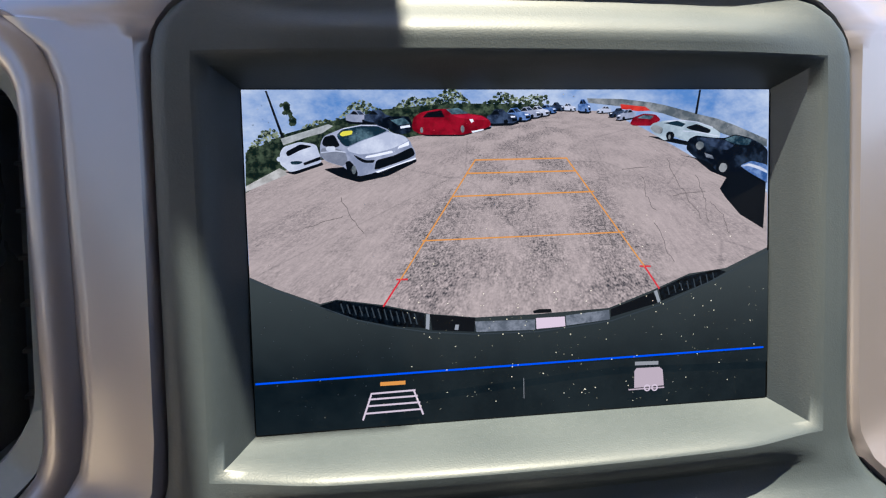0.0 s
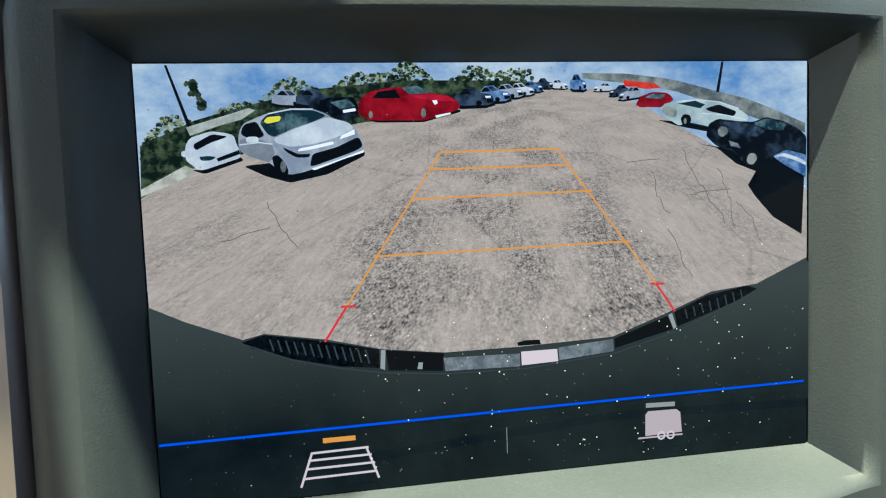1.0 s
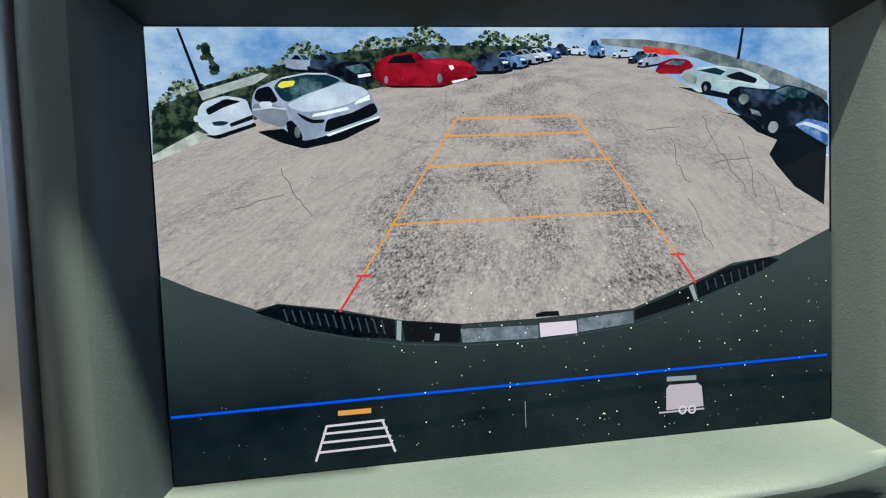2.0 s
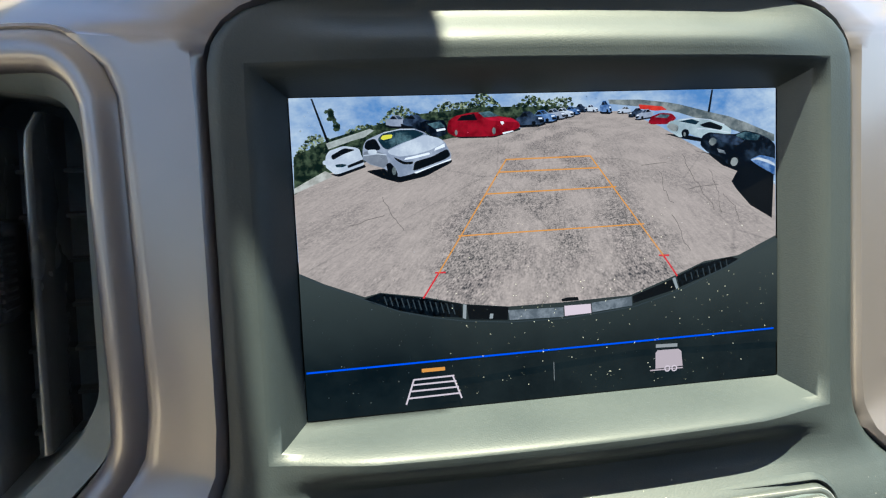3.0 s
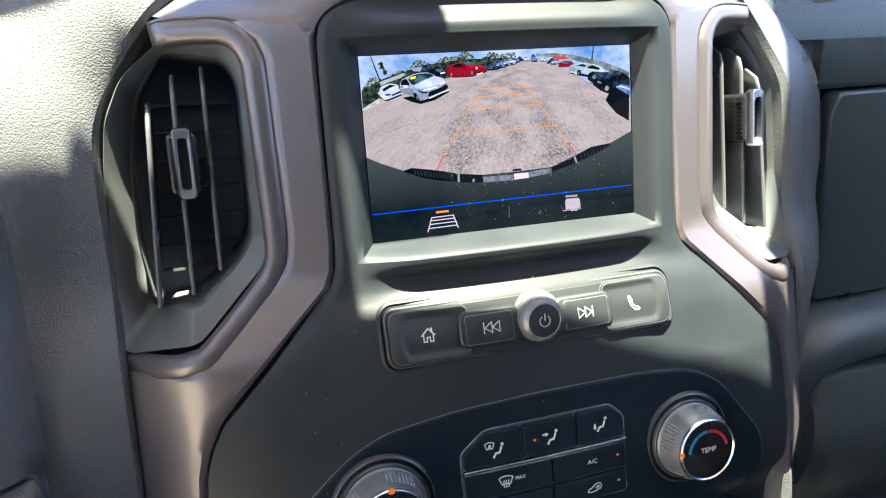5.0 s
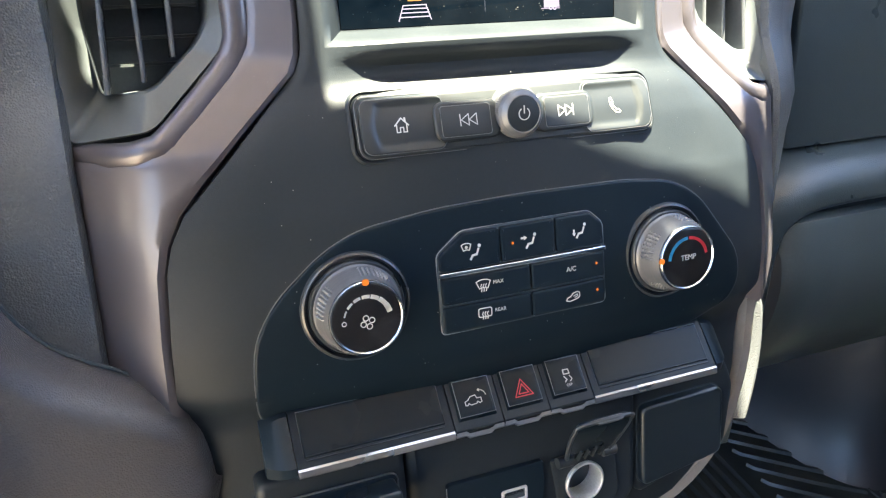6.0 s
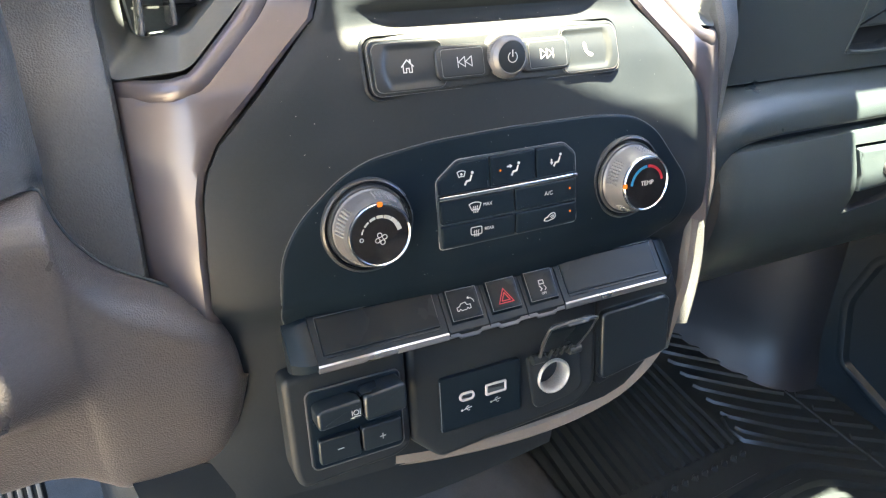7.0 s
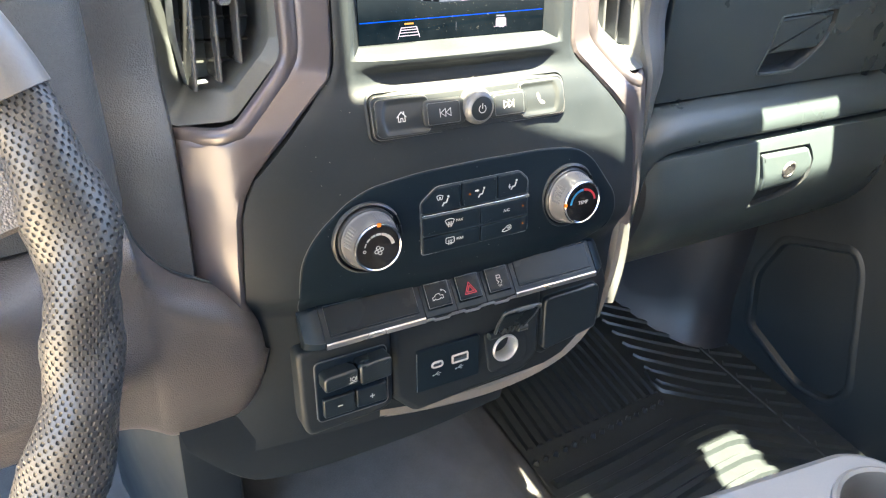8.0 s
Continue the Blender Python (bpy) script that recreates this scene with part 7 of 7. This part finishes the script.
for z in (FZ - 0.02, FZ, FZ + 0.012, FZ + 0.028, FZ + 0.05, FZ + 0.08, 0.06, 0.12, 0.2, 0.3, 0.5):
    flare = max(0.0, 1 - (z - FZ) / 0.085) ** 2
    rows.append([(x + 0.05 * max(0.0, z - FZ) ** 2 - 0.022 * flare * ease(x, 0.62, 0.68), y + 0.05 * (z - FZ) - 0.020 * flare, z) for x, y, o in FOOT])
loft(bm, rows)
part("kick_panel", bm, KICK, foot, smooth=60)

# ---- passenger door ----
pdoor = thing("door_1", I4, "black passenger door lining with a speaker grille", "door", kind="structure")
bm = bmesh.new()
sp = smooth_loop([(0.290, -0.02), (0.315, 0.08), (0.290, 0.165), (0.175, 0.215), (0.150, 0.19), (0.085, 0.0), (0.105, -0.045), (0.17, -0.06)], 0.02, 5)
wall_with_hole(bm, [(-0.70, FZ - 0.05), (0.36, FZ - 0.05), (0.36, 0.72), (-0.70, 0.72)], sp, lambda y, z: (0.765, y, z))
loft(bm, [[(0.765, y, z) for y, z in sp], [(0.7632, y, z) for y, z in shrink(sp, 0.004)], [(0.7626, y, z) for y, z in shrink(sp, 0.008)], [(0.7640, y, z) for y, z in shrink(sp, 0.012)], [(0.772, y, z) for y, z in shrink(sp, 0.016)]], closed=True)
part("lining", bm, DOOR, pdoor)
bm = bmesh.new()
bm.faces.new([bm.verts.new((0.772, y, z)) for y, z in shrink(sp, 0.016)])
part("speaker_grille", bm, DOOR, pdoor)
ddoor = thing("door_2", I4, "black sill of the open driver door", "door", kind="structure")
bm = bmesh.new()
loft(bm, [[(-0.66, -0.70, z), (-0.66, 0.65, z)] for z in (FZ - 0.05, FZ + 0.07)])
part("sill", bm, PANEL, ddoor)

# ---- cabin shell ----
shell = thing("cabin", I4, "pale grey headliner and pillars, with unseen pieces added to block light", "cabin", kind="structure")
def block(bm, x0, x1, y0, y1, z0, z1):
    loft(bm, [[(x0, y0, z), (x1, y0, z), (x1, y1, z), (x0, y1, z)] for z in (z0, z1)], closed=True, caps=True)
bm = bmesh.new()
RZ = 1.20
# unseen roof, its outline cut so that sun falls in chosen patches
SUN_CUT_ROOF = [(-0.72, -0.73), (0.84, -0.73), (0.84, -0.162), (0.50, -0.162), (0.42, -0.13), (0.40, -0.077), (0.272, -0.070), (0.272, -0.010), (0.254, -0.010), (0.254, 0.050), (0.222, 0.057), (0.222, 0.023), (0.123, 0.031),
        (-0.025, 0.054), (-0.04, 0.188), (-0.077, 0.188), (-0.082, 0.144), (-0.126, 0.143), (-0.126, 0.125), (-0.106, 0.125), (-0.106, 0.113), (-0.130, 0.113), (-0.130, 0.127), (-0.150, 0.125), (-0.155, 0.119), (-0.24, 0.117), (-0.296, 0.112), (-0.304, 0.148), (-0.72, 0.135),
        (-0.72, -0.021), (-0.214, -0.026), (-0.210, -0.031), (-0.216, -0.037), (-0.72, -0.036)]
loft(bm, [[(x, y, z) for x, y in SUN_CUT_ROOF] for z in (RZ, RZ + 0.010)], closed=True, caps=True)
part("sun_cut_roof", bm, HEADLINER, shell)
# unseen pieces added to block the sun and shape its lit patches
for blocker in ([(-0.72, 0.159), (-0.303, 0.159), (-0.295, 0.148), (-0.078, 0.158), (-0.078, 0.079), (-0.028, 0.091), (-0.012, 0.081), (0.03, 0.081), (0.03, 0.278), (-0.72, 0.277)],
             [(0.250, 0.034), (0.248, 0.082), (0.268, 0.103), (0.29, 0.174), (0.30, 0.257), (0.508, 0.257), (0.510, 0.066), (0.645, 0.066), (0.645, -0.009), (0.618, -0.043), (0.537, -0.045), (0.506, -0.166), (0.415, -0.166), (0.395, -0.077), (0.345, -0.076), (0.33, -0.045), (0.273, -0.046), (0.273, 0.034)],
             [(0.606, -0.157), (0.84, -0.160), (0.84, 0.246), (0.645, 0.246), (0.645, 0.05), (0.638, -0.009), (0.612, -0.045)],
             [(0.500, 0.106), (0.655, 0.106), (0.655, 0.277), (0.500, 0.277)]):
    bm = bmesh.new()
    loft(bm, [[(x, y, z) for x, y in blocker] for z in (RZ + 0.003, RZ + 0.007)], closed=True, caps=True)
    part("sun_blocker", bm, HEADLINER, shell)
# unseen dark wall, its height set to limit light from behind
bm = bmesh.new()
block(bm, -0.72, 0.84, -0.73, -0.70, FZ - 0.05, 1.12)
part("rear_light_block", bm, PANEL, shell)
bm = bmesh.new()
loft(bm, [[(-0.72, y, z), (-0.30, y, z)] for y, z in ((0.16, 0.56), (0.16, 0.68), (0.20, 0.705), (0.30, 0.72), (0.76, 0.70))])
part("driver_dash_top", bm, PAD, shell)
# hidden slab added to stop sun leaking in behind the pad
bm = bmesh.new()
block(bm, -0.72, 0.84, 0.27, 0.80, 0.640, 0.660)
part("dash_sun_block", bm, DARK, shell)
for x in (-0.70, 0.80):
    bm = bmesh.new()
    loft(bm, [[(x - 0.02, 0.75, 0.70), (x + 0.03, 0.75, 0.70), (x + 0.03, 0.82, 0.70), (x - 0.02, 0.82, 0.70)], [(x - 0.02, 0.33, RZ), (x + 0.03, 0.33, RZ), (x + 0.03, 0.40, RZ), (x - 0.02, 0.40, RZ)]], closed=True, caps=True)
    part("pillar", bm, HEADLINER, shell)
ground = thing("ground", I4, "sunlit asphalt lot, lightened for its bounce light", "ground", kind="structure")
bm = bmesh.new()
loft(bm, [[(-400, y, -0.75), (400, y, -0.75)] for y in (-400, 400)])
part("lot", bm, BRIGHT_ASPHALT, ground)

# ---- console base between the knee panel and the stack ----
base = thing("console_base", I4, "dark plastic base under the centre stack", "dashboard panel", kind="structure")
TOPE = [(-0.172, 0.315), (-0.14, 0.308), (-0.118, 0.300), (-0.09, 0.288), (-0.05, 0.275), (0.0, 0.266), (0.06, 0.262), (0.125, 0.264)]
BOTE = [(-0.166, 0.287), (-0.143, 0.252), (-0.117, 0.2255), (-0.085, 0.2165), (-0.05, 0.2140), (0.012, 0.2145), (0.06, 0.2175), (0.122, 0.226)]
bm = bmesh.new()
rows = []
for t, y in ((0, 0.150), (0.02, 0.128), (0.3, 0.122), (0.7, 0.119), (0.92, 0.120), (1.0, 0.125)):
    rows.append([(a[0] + (b[0] - a[0]) * t, y, a[1] + (b[1] - a[1]) * t) for a, b in zip(fine_path(TOPE, 3), fine_path(BOTE, 3))])
rows.append([(x, 0.135, z - 0.001) for x, y, z in rows[-1]])
rows.append([(x, 0.30, z + 0.01) for x, y, z in rows[-1]])
loft(bm, rows)
part("skirt", bm, PANEL, base)

bm = bmesh.new()
loft(bm, [[(-0.212, 0.42, z), (-0.190, 0.30, z), (-0.1665, 0.206, z), (-0.1625, 0.200, z), (-0.120, 0.198, z), (-0.112, 0.201, z), (-0.108, 0.210, z), (-0.100, 0.40, z)] for z in (-0.07, 0.08, 0.245)])
part("lower_column", bm, PANEL, base)

# ---- pedal under the knee panel ----
pedal = thing("pedal", Matrix.Translation((-0.280, 0.37, 0.035)) @ pose(0, 0, 0, 68, 0, 0), "grey ribbed accelerator pedal under the knee panel", "pedal")
part("plate", slab(rounded(0.050, 0.13, 0.006), -0.006, 0.0, 0.0015), RUBBER, pedal)
for k in range(6):
    bm = slab(rounded(0.0040, 0.122, 0.0015, 3, cx=-0.0200 + 0.0080 * k), -0.001, 0.0030, 0.0008)
    part("rib", bm, GREY, pedal, "pale rib")
part("arm", tube(bmesh.new(), [(0.0, 0.04, -0.010), (0.0, 0.10, -0.020), (0.0, 0.20, 0.0)], 0.008, 8), DARK, pedal)

# ---- steering wheel ----
wheel = thing("steering_wheel", Matrix.Translation((-0.400, 0.0, 0.562)) @ pose(0, 0, 0, 66, 0, 0), "taupe black perforated leather steering wheel", "steering wheel")
bm = bmesh.new()
rows = []
NW = 160
for k in range(NW):
    a = 2 * math.pi * k / NW
    grip = 0.0026 * math.sin(a * 11 + 0.6)
    ring = []
    for j in range(20):
        b = 2 * math.pi * j / 20
        r = 0.0150 + 0.0012 * math.cos(2 * b) + grip * max(0, math.cos(b - 0.5)) + 0.0021 * math.sin(2 * b + a * 22) ** 3
        ring.append(((0.186 + r * math.cos(b)) * math.cos(a), (0.186 + r * math.cos(b)) * math.sin(a), 1.15 * r * math.sin(b)))
    rows.append(ring)
rows.append(rows[0])
loft(bm, rows, closed=True)
uvl = bm.loops.layers.uv.new("UVMap")
for f in bm.faces:
    for lp in f.loops:
        c = lp.vert.co
        a = math.atan2(c.y, c.x)
        b = math.atan2(c.z / 1.15, math.hypot(c.x, c.y) - 0.186)
        lp[uvl].uv = (a / (2 * math.pi), b / (2 * math.pi))
    us = [lp[uvl].uv for lp in f.loops]
    for axis in (0, 1):
        if max(u[axis] for u in us) - min(u[axis] for u in us) > 0.5:
            for u in us:
                u[axis] += 1 if u[axis] < 0 else 0
rim = part("rim", bm, PERFORATED, wheel)
bm = bmesh.new()
rows = []
for k in range(25):
    a = radians(20 + 60 * k / 24)
    rows.append([((0.186 + 0.0172 * math.cos(b)) * math.cos(a), (0.186 + 0.0172 * math.cos(b)) * math.sin(a), 0.0190 * math.sin(b)) for b in (2 * math.pi * j / 20 for j in range(20))])
loft(bm, rows, closed=True, caps=True)
part("smooth_grip", bm, material("smooth grey leather", (0.12, 0.115, 0.11), 0.42, vary=0.08, bump=0.2, bump_scale=900), rim, "smooth grey leather section")
for a in (9, 171):
    bm = bmesh.new()
    rows = []
    for t in (0, 0.3, 0.6, 1.0):
        r = 0.175 - 0.10 * t
        w = 0.013 + 0.014 * t
        rows.append([(r, -w, -0.004 - 0.02 * t), (r, -w * 0.8, 0.006 - 0.02 * t), (r, w * 0.8, 0.006 - 0.02 * t), (r, w, -0.004 - 0.02 * t)])
    loft(bm, rows, closed=True, caps=True)
    part("spoke", bm, KNEE, wheel, m=pose(0, 0, 0, 0, 0, a))
part("hub", slab(rounded(0.13, 0.12, 0.04, 6, cy=0.02), -0.06, -0.004, 0.014, steps=4), KNEE, wheel)

# ---- cup holder on the middle seat ----
cup = thing("cup_holder", I4, "light grey plastic cup holder tray between the seats", "cup holder")
CZ = 0.30
tray_pts = smooth_loop([(0.10, -0.50), (0.10, -0.072), (0.20, -0.084), (0.318, -0.098), (0.350, -0.140), (0.365, -0.50)], 0.030, 8)
bm = bmesh.new()
ringc = [(0.288 + 0.052 * math.cos(2 * math.pi * k / 48), -0.170 + 0.052 * math.sin(2 * math.pi * k / 48)) for k in range(48)]
wall_with_hole(bm, shrink(tray_pts, 0.008), ringc, lambda x, y: (x, y, CZ))
loft(bm, [[(x, y, CZ - 0.06) for x, y in tray_pts], [(x, y, CZ - 0.009) for x, y in tray_pts], [(x, y, CZ - 0.003) for x, y in shrink(tray_pts, 0.003)], [(x, y, CZ) for x, y in shrink(tray_pts, 0.008)]], closed=True)
part("tray", bm, GREY, cup)
bm = bmesh.new()
lathe(bm, [(0.0535, -0.002), (0.0530, 0.003), (0.0505, 0.0045), (0.0475, 0.003), (0.0455, -0.004), (0.0420, -0.07)], 64)
part("ring", bm, GREY, cup, m=Matrix.Translation((0.288, -0.170, CZ)))
bm = bmesh.new()
block(bm, 0.115, 0.34, -0.50, -0.15, FZ + 0.02, CZ - 0.055)
part("pedestal", bm, PANEL, cup)

# ---- dust on the stack ----
rng = random.Random(9)
bm = bmesh.new()
for k in range(150):
    u, v = rng.uniform(-0.13, 0.13), rng.uniform(-0.235, -0.065)
    r = rng.choice((0.00012, 0.00016, 0.0003))
    w = skin(u, v) + 0.0011
    bm.faces.new([bm.verts.new((u + r * math.cos(a), v + r * math.sin(a), w)) for a in (0.2, 1.5, 2.9, 4.1, 5.3)])
tagged(part("dust", bm, material("pale dust", (0.25, 0.245, 0.23), 0.9), stack, "fine pale dust specks"), kind="stuff")
